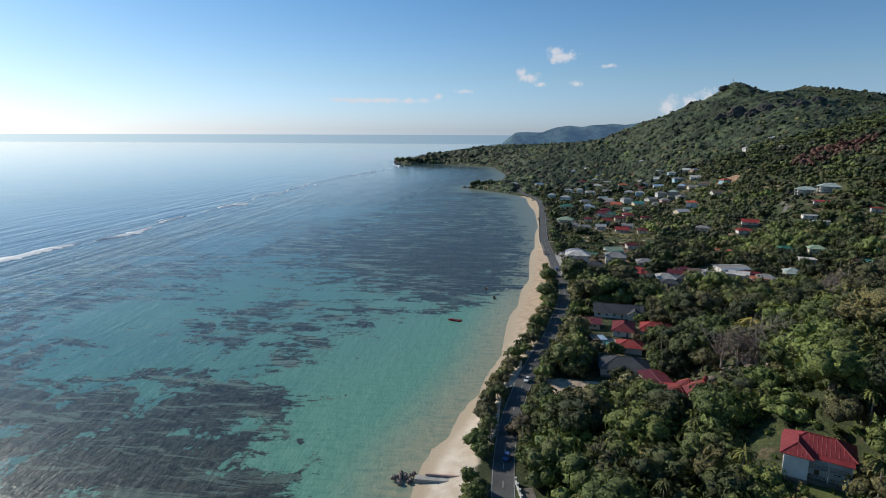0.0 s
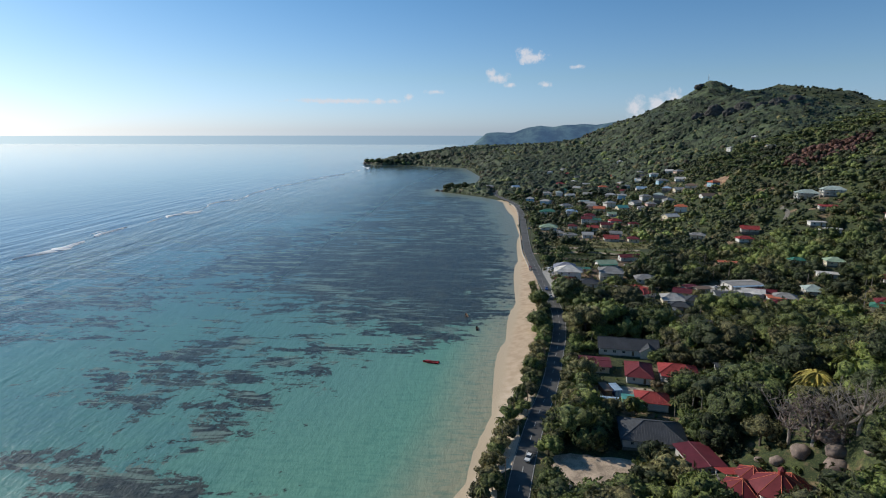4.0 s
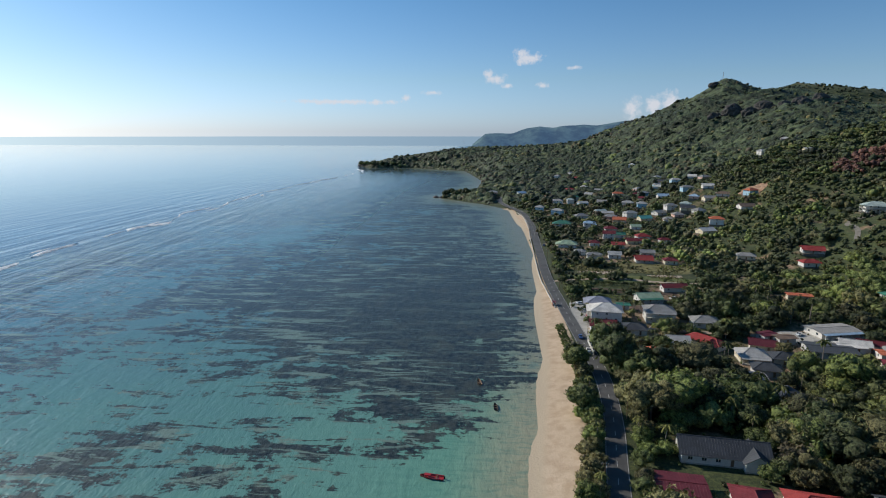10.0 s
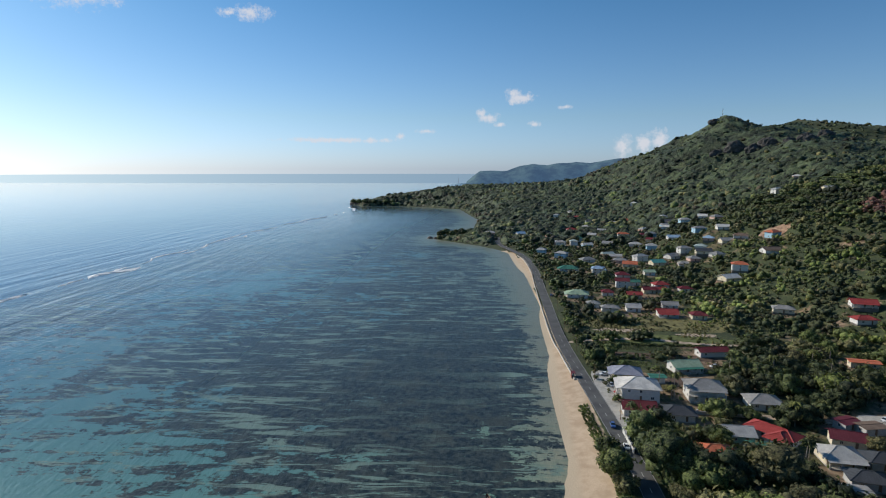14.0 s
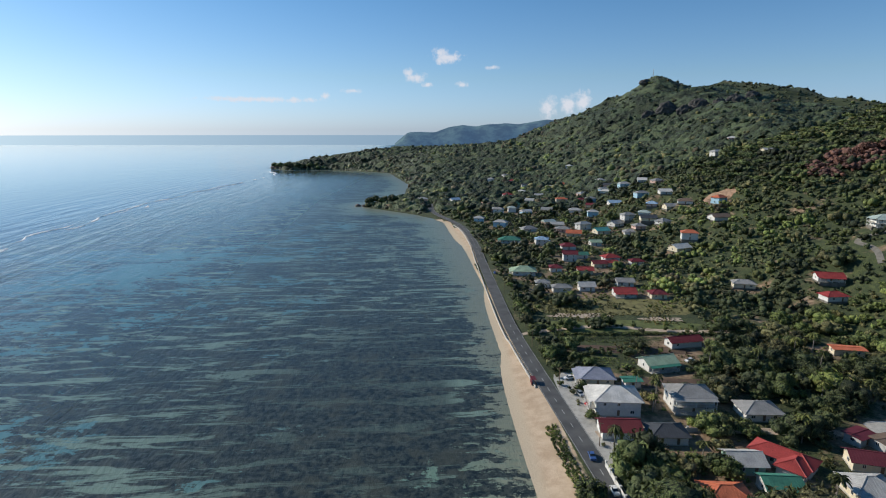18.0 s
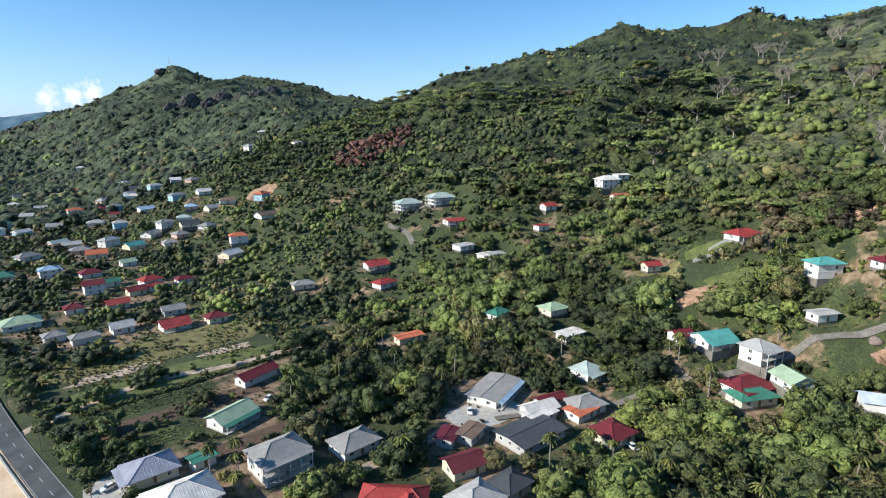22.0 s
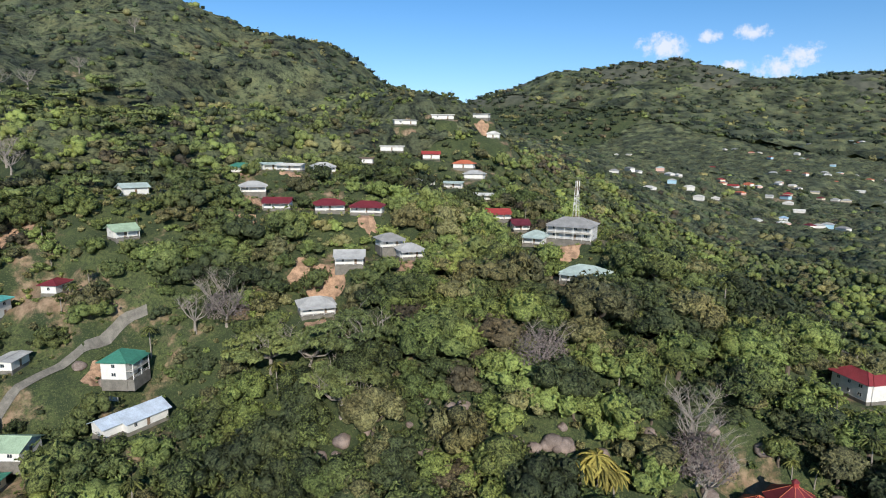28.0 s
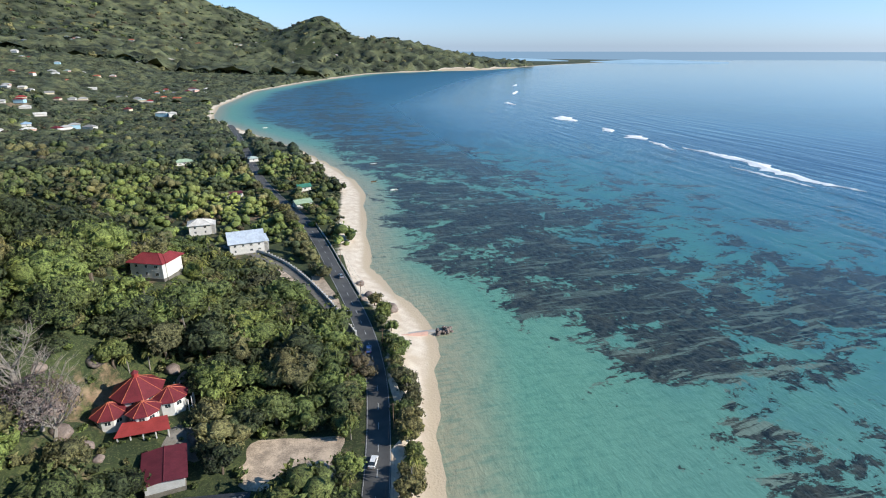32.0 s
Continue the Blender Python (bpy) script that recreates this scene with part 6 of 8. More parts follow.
def forest(name, label, variants, xs, ys, sizes, material, seed, sink=0.3, vary=0.42):
    """Many crowns as one mesh: each is a turned and sized copy of one of the variants."""
    rng = np.random.default_rng(seed)
    zs = ground_z(xs, ys)
    pick = rng.integers(0, len(variants), len(xs))
    turn, tint0 = rng.uniform(0, math.tau, len(xs)), rng.uniform(-vary, vary, len(xs))
    grove = (value_noise(xs, ys, 70, 21) + value_noise(xs, ys, 25, 22) * 0.6) * 0.7
    if sink <= 1.0:         # lower garden trees close to houses
        gap = np.full(len(xs), 1e9)
        for px, py, pr, _ in PADS:
            gap = np.minimum(gap, np.hypot(xs - px, ys - py) - pr)
        sizes = sizes * np.clip(0.42 + gap / np.where((xs > 130) & (ys < 330) & (ys > -60), 34.0, 15.0), 0.42, 1.0) * np.where((ys > 400) & (xs < 300) & (ys < 1050), 0.85, 1.0)
    V, F, A, o = [], [], [], 0
    for k, (v, f, a) in enumerate(variants):
        idx = np.nonzero(pick == k)[0]
        if not len(idx):
            continue
        c, s = np.cos(turn[idx])[:, None], np.sin(turn[idx])[:, None]
        sc = sizes[idx][:, None]
        st = sc * rng.uniform(0.8, 1.25, (len(idx), 1))
        x = (v[None, :, 0] * c - v[None, :, 1] * s) * sc + xs[idx][:, None]
        y = (v[None, :, 0] * s + v[None, :, 1] * c) * sc + ys[idx][:, None]
        z = v[None, :, 2] * st + (zs[idx] - sink * sizes[idx])[:, None]
        n = len(v)
        V.append(np.stack([x, y, z], -1).reshape(-1, 3))
        F.append((f[None] + (np.arange(len(idx)) * n)[:, None, None]).reshape(-1, 3) + o)
        A.append(np.clip(a[None] * 0.75 + (tint0[idx] + grove[idx])[:, None] + 0.12, 0, 1.3).ravel())
        o += n * len(idx)
    ob = new(name, fast_mesh(name, np.concatenate(V), np.concatenate(F), material, np.concatenate(A)))
    return tagged(ob, label, "trees", kind="stuff")


# kinds of tree
BROAD = []
for i, (mat, lab) in enumerate((("leaf_green", "round-crowned deep green broadleaf tree"), ("leaf_olive", "olive green broadleaf tree with domed crown"), ("leaf_bright", "fresh bright green broadleaf tree"), ("leaf_dark", "dark green dense-crowned broadleaf tree"))):
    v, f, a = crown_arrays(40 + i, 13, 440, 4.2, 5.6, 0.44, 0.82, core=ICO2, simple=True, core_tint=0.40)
    BROAD.append(tree_kind("broadleaf_tree", lab, "tree", limb_mesh("trunk", 60 + i, 2.6, 2.4, 5.4), fast_mesh("crown", v, f, mat, a), (0, 0, 2.0)))
PALMS = []
for i, h in enumerate((6.5, 8.5, 10.0)):
    tr, tip = palm_trunk_mesh(80 + i, h)
    v, f, a = palm_arrays(90 + i, 19, 3.4)
    PALMS.append(tree_kind("palm_tree", "coconut palm with arching green fronds", "palm", tr, fast_mesh("crown", v, f, "leaf_palm", a), tip))
tr, tip = palm_trunk_mesh(85, 5.0)
v, f, a = palm_arrays(97, 24, 3.8)
YELLOW = tree_kind("palm_tree", "yellowing palm with broad fronds", "palm", tr, fast_mesh("crown", v, f, "leaf_yellow", a), tip)
v, f, a = palm_arrays(98, 13, 2.5)
BANANA = tree_kind("banana_plant", "banana plant with broad bright green leaves", "plant", limb_mesh("trunk", 5, 1.6, 0.3, 2.0, 0.14, 3), fast_mesh("crown", v, f, "leaf_bright", a), (0, 0, 1.7))
BARE = [tree_kind("bare_tree", "leafless pale grey tree with fine twigs", "tree", limb_mesh("trunk", 70 + i, 2.8, 4.2, 8.0, 0.3, 8, "bark_pale", 9), None) for i in range(3)]
UMBRELLA = []
for i in range(2):
    rng = np.random.default_rng(120 + i)
    V, F, A, o = [], [], [], 0
    for k in range(11):
        ang, r = k * 2.4, 0.0 if k == 0 else rng.uniform(2.5, 6.4)
        v, f, a = crown_arrays(130 + 20 * i + k, 4, 110, 2.7, 1.3, 0.7, 0.3, simple=True)
        V.append(v + np.array([r * math.cos(ang), r * math.sin(ang), 6.8 + rng.uniform(-1.8, 0.9) - r * 0.12]))
        F.append(f + o)
        A.append(a)
        o += len(v)
    UMBRELLA.append(tree_kind("umbrella_tree", "spreading flat-topped tree with pale limbs", "tree", limb_mesh("trunk", 75 + i, 3.2, 5.8, 7.8, 0.36, 9, "bark_pale", 4),
                              fast_mesh("crown", np.concatenate(V), np.concatenate(F), "leaf_umbrella", np.concatenate(A))))
v, f, a = crown_arrays(55, 6, 90, 1.5, 1.7, 0.42, 0.8, simple=True)
BUSH = tree_kind("bush", "low rounded green garden bush", "bush", limb_mesh("trunk", 66, 0.4, 0.6, 1.0, 0.07, 4), fast_mesh("crown", v, f, "leaf_bright", a))
v, f, a = crown_arrays(56, 9, 280, 4.0, 5.0, 0.72, 0.8, simple=True)
RUST = tree_kind("flowering_tree", "tree with rusty red-brown foliage", "tree", limb_mesh("trunk", 67, 2.6, 2.4, 5.4), fast_mesh("crown", v, f, "leaf_rust", a), (0, 0, 2.0))
drng = np.random.default_rng(58)
dd = drng.normal(0, 1, (1500, 3))
dd[:, 2] = np.abs(dd[:, 2]) * 0.9 - 0.15
dd /= np.linalg.norm(dd, axis=1)[:, None]
v, f = leaf_cards(drng, dd * np.array([5.2, 5.2, 4.4]) * drng.uniform(0.7, 1.02, (1500, 1)) + np.array([0, 0, 3.4]), dd, 0.24, 0.1, True)
DRY = tree_kind("dry_tree", "wide grey-brown tree in dry twiggy leaf", "tree", limb_mesh("trunk", 72, 2.2, 4.4, 7.2, 0.34, 9, "bark_pale", 8), fast_mesh("crown", v, f, "leaf_twig", drng.uniform(0.1, 0.9, len(v))))
FIRST = [DRY] + BROAD + PALMS + [YELLOW, BANANA, BUSH, RUST] + BARE + UMBRELLA

rng = random.Random(4)
for kind, places in ((YELLOW, ((91, 236), (94, 239), (88.5, 233.5), (92.5, 234))), (DRY, ((80, 212), (119, 226), (207, 281))), (BARE[0], ((215, 283), (86, 205))), (BARE[1], ((84, 207), (210, 290), (362, 336), (484, 337), (566, 450))), (BARE[2], ((76, 216), (370, 341), (355, 330), (477, 450), (675, 414), (470, 345))),
                     (UMBRELLA[0], ((183, 276), (160, 259), (404, 420), (440, 455), (380, 480))), (UMBRELLA[1], ((172, 268), (150, 270), (425, 485), (450, 400), (365, 455), (470, 510))),
                     (BROAD[3], ((43, 221), (38, 207))), (BROAD[1], ((47, 205), (72, 222))),
                     (BARE[1], ((355, 338), (346, 329), (467, 438), (539, 428), (510, 465), (686, 396), (482, 325), (463, 357), (489, 409), (527, 276), (610, 220), (466, 450), (548, 442), (471, 332), (484, 413), (458, 366), (673, 408), (741, 367), (517, 480), (494, 310), (215, 279))),
                     (RUST, ((118, 318), (122, 312), (366, 728), (380, 732), (352, 724), (390, 726)))):
    for i, (x, y) in enumerate(places):
        grown = 1.6 if kind in UMBRELLA else 1.45 if kind in BARE or kind is RUST else 1.55 if kind in (YELLOW, DRY) else 1.1
        plant(kind, x, y, rng.uniform(0.9, 1.15) * grown, rng.uniform(0, 360))
        keep_clear(x, y, 3.0 * grown + (2.5 if kind is YELLOW else 0))
for x, y, k in ((-372, 1868, 2.3), (-360, 1860, 2.0), (-350, 1846, 2.5), (-338, 1838, 2.2), (-328, 1826, 2.6), (-315, 1815, 2.2), (-300, 1812, 2.5), (-285, 1815, 2.1), (-268, 1818, 2.4), (-250, 1822, 2.2), (-66, 1030, 1.7), (-58, 1034, 1.9), (-50, 1026, 1.6), (-44, 1036, 1.8), (-35, 1030, 1.9)):
    plant(BROAD[3 if int(-x) % 2 else 0], x, y, k, rng.uniform(0, 360), 0.4)
# trees that line the road, and those on the flat beside it
for side, lo, hi in ((-1, -90, 352), (1, -90, 375)):
    line = smooth_line(ROAD, 5.0)
    for i in range(1, len(line) - 1):
        x, y = line[i]
        if not lo < y < hi:
            continue
        off = (rng.uniform(6.2, 9.5) if side > 0 else -rng.uniform(5.6, 9.6))
        px, py = x + off, y + rng.uniform(-1.5, 1.5)
        if side < 0 and (y < 165 and rng.random() < 0.45 or 12 < y < 128):
            continue
        if side > 0 and not free_spots([px], [py], 0.5)[0]:
            continue
        if side < 0 and shore_distance(np.array([px]), np.array([py]))[0] < 4.5:
            continue
        plant(rng.choice(BROAD[:3] + [BROAD[1]]), px, py, rng.uniform(0.6, 0.95), rng.uniform(0, 360), 0.4)
        if rng.random() < 0.3 and y > 160:
            plant(rng.choice(PALMS), px - side * 1.0, py + 2.5, rng.uniform(0.6, 0.9), rng.uniform(0, 360))
        keep_clear(px, py, 1.5)
for x, y in smooth_line(ROAD, 4.2):
    px, py = x + rng.uniform(6.5, 11.0), y + rng.uniform(-1.5, 1.5)
    if (468 < y < 625 or 655 < y < 740) and free_spots([px], [py], 0.3)[0]:
        plant(rng.choice(BROAD + [BUSH, PALMS[0]]), px, py, rng.uniform(0.5, 0.85), rng.uniform(0, 360), 0.4)
        keep_clear(px, py, 1.2)
xs, ys = jittered(8, 240, 90, 480, 5.9, 7)
ok = free_spots(xs, ys, 2.0)
near = [(x, y) for x, y, k in zip(xs, ys, ok) if k]
near.sort(key=lambda p: max(abs(p[0] - 60) / 75, abs(p[1] - 270) / 150) + rng.uniform(0, 0.7))
tall_spots, broad_n, palm_n = [], 0, 0
for x, y in near:
    r = rng.random()
    if r < 0.42 and broad_n < 170:
        plant(rng.choice(BROAD), x, y, min(rng.choice((0.85, 1.1, 1.4, 1.8, 2.2)), 0.65 + home_gap(x, y) / 9.0) * rng.uniform(0.9, 1.1), rng.uniform(0, 360), 0.3)
        broad_n += 1
    elif r > (0.84 if x < 110 or y > 330 else 0.965) and palm_n < 160:
        plant(rng.choice(PALMS), x, y, rng.uniform(0.8, 1.2), rng.uniform(0, 360))
        palm_n += 1
    else:
        tall_spots.append((x, y))
bx, by = jittered(20, 150, 130, 480, 9.0, 17)
k = free_spots(bx, by, 0.4)
for i, (x, y) in enumerate(zip(bx[k][:75], by[k][:75])):
    plant(BANANA if i % 3 == 0 else BUSH, x, y, rng.uniform(0.7, 1.5), rng.uniform(0, 360))

rr = np.random.default_rng(9)


def mixed_forest(name, label, variants, xs, ys, sizes, materials, seed, sink=0.3, vary=0.35):
    """One wood whose trees differ in kind: a stuff object for each colour of foliage."""
    rng = np.random.default_rng(seed)
    drift = value_noise(xs, ys, 60, seed) + value_noise(xs, ys, 22, seed + 1) * 0.7 + rng.uniform(-0.45, 0.45, len(xs))
    order = np.argsort(np.argsort(drift)) / len(xs)
    at = 0.0
    for i, (mat, share, words) in enumerate(materials):
        k = (order >= at) & (order < at + share)
        at += share
        forest(name, words + " " + label, variants, xs[k], ys[k], sizes[k], mat, seed + 7 * i, sink, vary)


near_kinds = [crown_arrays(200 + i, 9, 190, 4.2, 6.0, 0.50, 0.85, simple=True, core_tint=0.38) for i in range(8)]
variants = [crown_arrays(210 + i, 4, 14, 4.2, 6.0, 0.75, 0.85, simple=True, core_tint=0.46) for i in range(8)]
hill = lambda px, py: np.clip((land_height(px, py) - 95) / 45, 0, 1)          # low scrub on the upper slopes
HUES = (("leaf_dark", 0.18, "dark green"), ("leaf_green", 0.38, "mid green"), ("leaf_olive", 0.17, "olive green"), ("leaf_bright", 0.25, "fresh yellow-green"), ("leaf_brown", 0.021, "dry brownish"))
sx, sy = np.array([p[0] for p in tall_spots]), np.array([p[1] for p in tall_spots])
mixed_forest("woodland", "tropical trees between the houses", near_kinds, sx, sy, rr.choice((0.8, 1.1, 1.5, 2.0), len(sx)) * rr.uniform(0.9, 1.15, len(sx)), HUES, 10)
gx, gy = jittered(-22, 480, -200, 930, 8.6, 8)
inner = (gx < 240) & (gy > 90) & (gy < 480)
village = (gx < 260) & (gy > 560)
keep = free_spots(gx, gy, 2.2) & ~inner & ~(village & (rr.random(len(gx)) < 0.16))
gx, gy = gx[keep], gy[keep]
grown = rr.choice((0.75, 1.0, 1.3, 1.8), len(gx)) * rr.uniform(0.9, 1.15, len(gx)) * (1 - 0.35 * hill(gx, gy))
facing = (gx < 335) & (gy > 130) & (gy < 530)
slope_kinds = [crown_arrays(220 + i, 8, 110, 4.2, 6.0, 0.55, 0.85, simple=True, core_tint=0.38) for i in range(6)]
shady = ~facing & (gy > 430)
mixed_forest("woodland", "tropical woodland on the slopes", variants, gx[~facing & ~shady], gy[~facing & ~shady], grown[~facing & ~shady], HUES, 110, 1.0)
# Shade on this hill is put in by a larger share of dark leaves.
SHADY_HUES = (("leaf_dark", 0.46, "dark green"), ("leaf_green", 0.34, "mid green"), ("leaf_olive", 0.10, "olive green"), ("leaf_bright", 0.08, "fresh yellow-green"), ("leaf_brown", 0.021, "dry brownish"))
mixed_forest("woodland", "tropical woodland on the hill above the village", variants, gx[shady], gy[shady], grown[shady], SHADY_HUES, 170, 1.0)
mixed_forest("woodland", "tropical trees on the near slope", slope_kinds, gx[facing], gy[facing], grown[facing], HUES, 140, 0.6)
# flat-topped trees on the middle slopes
umbrellas = []
for i in range(5):
    v, f, a = crown_arrays(320 + i, 6, 50, 7.0, 3.2, 1.3, 0.22, simple=True, core_tint=0.5)
    umbrellas.append((v + np.array([0, 0, 6.5]), f, a))
ax, ay = jittered(300, 620, 250, 900, 15, 61)
rise_z = land_height(ax, ay)
keep = free_spots(ax, ay, 3.0) & (rise_z > 48) & (rise_z < 135) & (value_noise(ax, ay, 120, 62) + rr.uniform(-0.2, 0.2, len(ax)) > -0.02)
forest("umbrella_woods", "flat-topped spreading trees on the middle slopes", umbrellas, ax[keep], ay[keep], rr.uniform(0.7, 1.15, keep.sum()), "leaf_umbrella", 63)
# a grove in rust-red leaf on the slope
RUSTY = (366, 727)
qx, qy = jittered(RUSTY[0] - 48, RUSTY[0] + 48, RUSTY[1] - 34, RUSTY[1] + 34, 7.0, 64)
keep = ((qx - RUSTY[0]) / 47) ** 2 + ((qy - RUSTY[1]) / 31) ** 2 + rr.uniform(-0.3, 0.3, len(qx)) < 0.85
forest("rust_grove", "grove of trees with rust-red foliage", variants, qx[keep], qy[keep], rr.uniform(1.2, 1.7, keep.sum()), "leaf_rust", 65)
# under-storey
ux, uy = jittered(4, 240, 70, 600, 5.0, 12)
ux2, uy2 = jittered(40, 290, 600, 1080, 6.8, 16)
ux3, uy3 = jittered(240, 345, 120, 530, 4.6, 18)
ux, uy = np.concatenate([ux, ux2, ux3]), np.concatenate([uy, uy2, uy3])
keep = low_spots(ux, uy)
ux, uy = ux[keep], uy[keep]
low = [crown_arrays(230 + i, 1, 12, 2.9, 2.2, 0.85, 0.8, simple=True) for i in range(6)]
mixed_forest("undergrowth", "low shrubs and creepers", low, ux, uy, rr.uniform(0.6, 1.3, len(ux)) * np.where(uy > 600, 1.15, 1.0), (("leaf_dark", 0.3, "dark green"), ("leaf_olive", 0.35, "olive green"), ("leaf_bright", 0.36, "fresh green")), 13)
# long grass and weeds in the fields
wx, wy = jittered(42, 150, 470, 575, 1.9, 23)
wild = value_noise(wx, wy, 16, 24) + 0.6 * value_noise(wx, wy, 6, 25)
keep = (wild > -0.02) & free_gardens(wx, wy) & ~((np.abs(wy - 509 + (wx - 80) * 0.14) < 5) & (wx < 112))
forest("long_grass", "long green and yellowing grass in open fields", [crown_arrays(240 + i, 1, 9, 1.0, 0.9, 0.55, 0.7, simple=True) for i in range(3)], wx[keep], wy[keep], rr.uniform(0.5, 1.3, keep.sum()), "leaf_olive", 26)
hx, hy = jittered(50, 128, 514.5, 517.0, 1.3, 28)
forest("field_hedge", "ragged dark green hedge along a farm track", low, hx, hy - (hx - 85) * 0.1, rr.uniform(0.45, 0.75, len(hx)), "leaf_green", 29)
# hedge between road and beach
hx, hy = jittered(25, 28.8, 352, 434, 1.0, 19)
forest("hedge", "clipped low green hedge between road and beach", low, hx, hy, rr.uniform(0.35, 0.5, len(hx)), "leaf_bright", 14)
# far woods on the hills and headlands
far_variants = [crown_arrays(260 + i, 2, 2, 9.0, 8.0, 1.6, 0.75, simple=True, core_tint=0.5) for i in range(8)]
parts_x, parts_y = [], []
for x0, x1, y0, y1, step, seed in ((480, 960, -380, 1130, 13, 31), (-390, 480, 930, 1990, 12, 32), (480, 1100, 1130, 1850, 16, 33), (0, 480, -780, -180, 11.5, 34), (480, 960, -780, -380, 15, 35), (-500, 1300, -1700, -780, 21, 36)):
    x, y = jittered(x0, x1, y0, y1, step, seed)
    k = free_spots(x, y, 5.0 if y0 < -300 else 2.5, 8.0)
    parts_x.append(x[k])
    parts_y.append(y[k])
fx, fy = np.concatenate(parts_x), np.concatenate(parts_y)
FAR_HUES = (("leaf_far", 0.72, "deep green"), ("leaf_olive", 0.11, "olive green"), ("leaf_green", 0.11, "mid green"), ("leaf_brown", 0.061, "dry brownish"))
mixed_forest("far_woods", "trees on far hillsides", far_variants, fx, fy, rr.choice((0.6, 0.75, 1.0, 1.5), len(fx)) * rr.uniform(0.9, 1.15, len(fx)) * np.where(fy < -300, 0.8, 1.0) * (1 - 0.35 * hill(fx, fy)), FAR_HUES, 37, 2.4, 0.30)
# the most distant slopes, in larger clumps, with bare rock between them high up
x, y = jittered(-1500, 3000, -4000, -1700, 41, 38)
k = free_spots(x, y, 4, 25.0) & (np.hypot(x - 20, y - 340) < 4300)
x2, y2 = jittered(960, 1700, -780, 600, 24, 40)
x3, y3 = jittered(1300, 2600, -1700, -780, 41, 41)
x, y = np.concatenate([x[k], x2, x3]), np.concatenate([y[k], y2, y3])
bare = np.clip((land_height(x, y) - 150) / 200, 0, 1) * 0.45 + value_noise(x, y, 180, 44) + value_noise(x, y, 60, 45) * 0.5
x, y = x[bare < 0.75], y[bare < 0.75]
clumps = [crown_arrays(280 + i, 1, 7, 26.0, 13.0, 6.0, 0.55, simple=True, core_tint=0.4) for i in range(4)]
mixed_forest("distant_woods", "forest on mountain slopes", clumps, x, y, rr.uniform(0.65, 1.35, len(x)) * np.where((x < 1700) & (y > -780), 0.55, 1.0), FAR_HUES, 39, 3.0, 0.22)


def canopy(x0, x1, y0, y1, step, cell, tall, material, label, seed, beach=10.0, bare=900.0):
    """The closed roof of a wood: domed crowns side by side in one sheet, which dips into the ground at clearings."""
    xs, ys = np.arange(x0, x1 + 0.1, step), np.arange(y0, y1 + 0.1, step)
    gx, gy = (a.ravel() for a in np.meshgrid(xs, ys))
    rng = np.random.default_rng(seed)
    gx, gy = gx + rng.uniform(-0.3, 0.3, gx.size) * step, gy + rng.uniform(-0.3, 0.3, gx.size) * step
    n = int((x1 - x0) / cell) + 4, int((y1 - y0) / cell) + 4
    jx, jy, jh, jt = (rng.uniform(0, 1, n) for _ in range(4))
    ci, cj = ((gx - x0) / cell).astype(int) + 1, ((gy - y0) / cell).astype(int) + 1
    best, tint = np.zeros(gx.size), np.full(gx.size, -0.1)
    for di in (-1, 0, 1):
        for dj in (-1, 0, 1):
            i, j = np.clip(ci + di, 0, n[0] - 1), np.clip(cj + dj, 0, n[1] - 1)
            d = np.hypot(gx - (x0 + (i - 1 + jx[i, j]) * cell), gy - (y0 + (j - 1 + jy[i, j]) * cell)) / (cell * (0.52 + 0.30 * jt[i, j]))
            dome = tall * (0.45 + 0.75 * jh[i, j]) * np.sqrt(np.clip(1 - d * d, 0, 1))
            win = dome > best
            # Shading is put into the tint: dome tops lighter, gaps between crowns darkest.
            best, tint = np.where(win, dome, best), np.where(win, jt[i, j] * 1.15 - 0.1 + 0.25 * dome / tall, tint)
    up = 1 - 0.6 * hill(gx, gy)
    grows = free_spots(gx, gy, 7.0 if y1 < 0 else 3.0, beach) & (ground_z(gx, gy) + value_noise(gx, gy, 170, 46) * 260 + value_noise(gx, gy, 60, 47) * 120 < bare)
    z = ground_z(gx, gy) + np.where(grows, best * up * rng.uniform(0.55, 1.15, gx.size) + 0.3, -3.0)
    nx, ny = len(xs), len(ys)
    a = (np.arange(ny - 1)[:, None] * nx + np.arange(nx - 1)[None]).ravel()
    tris = np.concatenate([np.stack([a, a + 1, a + nx + 1], -1), np.stack([a, a + nx + 1, a + nx], -1)])
    buried = (z < ground_z(gx, gy)).astype(int)
    tris = tris[buried[tris].sum(1) < 3]
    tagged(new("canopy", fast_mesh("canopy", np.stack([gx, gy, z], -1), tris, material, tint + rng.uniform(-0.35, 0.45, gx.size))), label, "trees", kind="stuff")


# Split near y = 430: shade in the northern colour, sun in the southern.
canopy(335, 660, 430, 950, 2.7, 7.0, 3.2, "leaf_shady_slope", "closed canopy of tropical trees on the slopes", 301)
canopy(335, 660, -190, 433, 2.7, 7.0, 3.2, "leaf_sunny_scrub", "lighter canopy of tropical trees on the sunny slopes", 308)
canopy(655, 965, 430, 1130, 4.2, 10.0, 7.0, "leaf_shady_slope", "closed canopy of trees on the ridge", 302)
canopy(655, 965, -400, 434, 4.2, 10.0, 7.0, "leaf_sunny_scrub", "lighter canopy of trees on the sunny ridge", 309)
canopy(-390, 660, 945, 1990, 4.0, 10.0, 7.0, "leaf_far", "closed canopy of trees on the headland hill", 303, 4.0)
canopy(-60, 660, -800, -185, 3.8, 9.0, 5.5, "leaf_sunny_scrub", "closed canopy of trees towards the bay", 304)
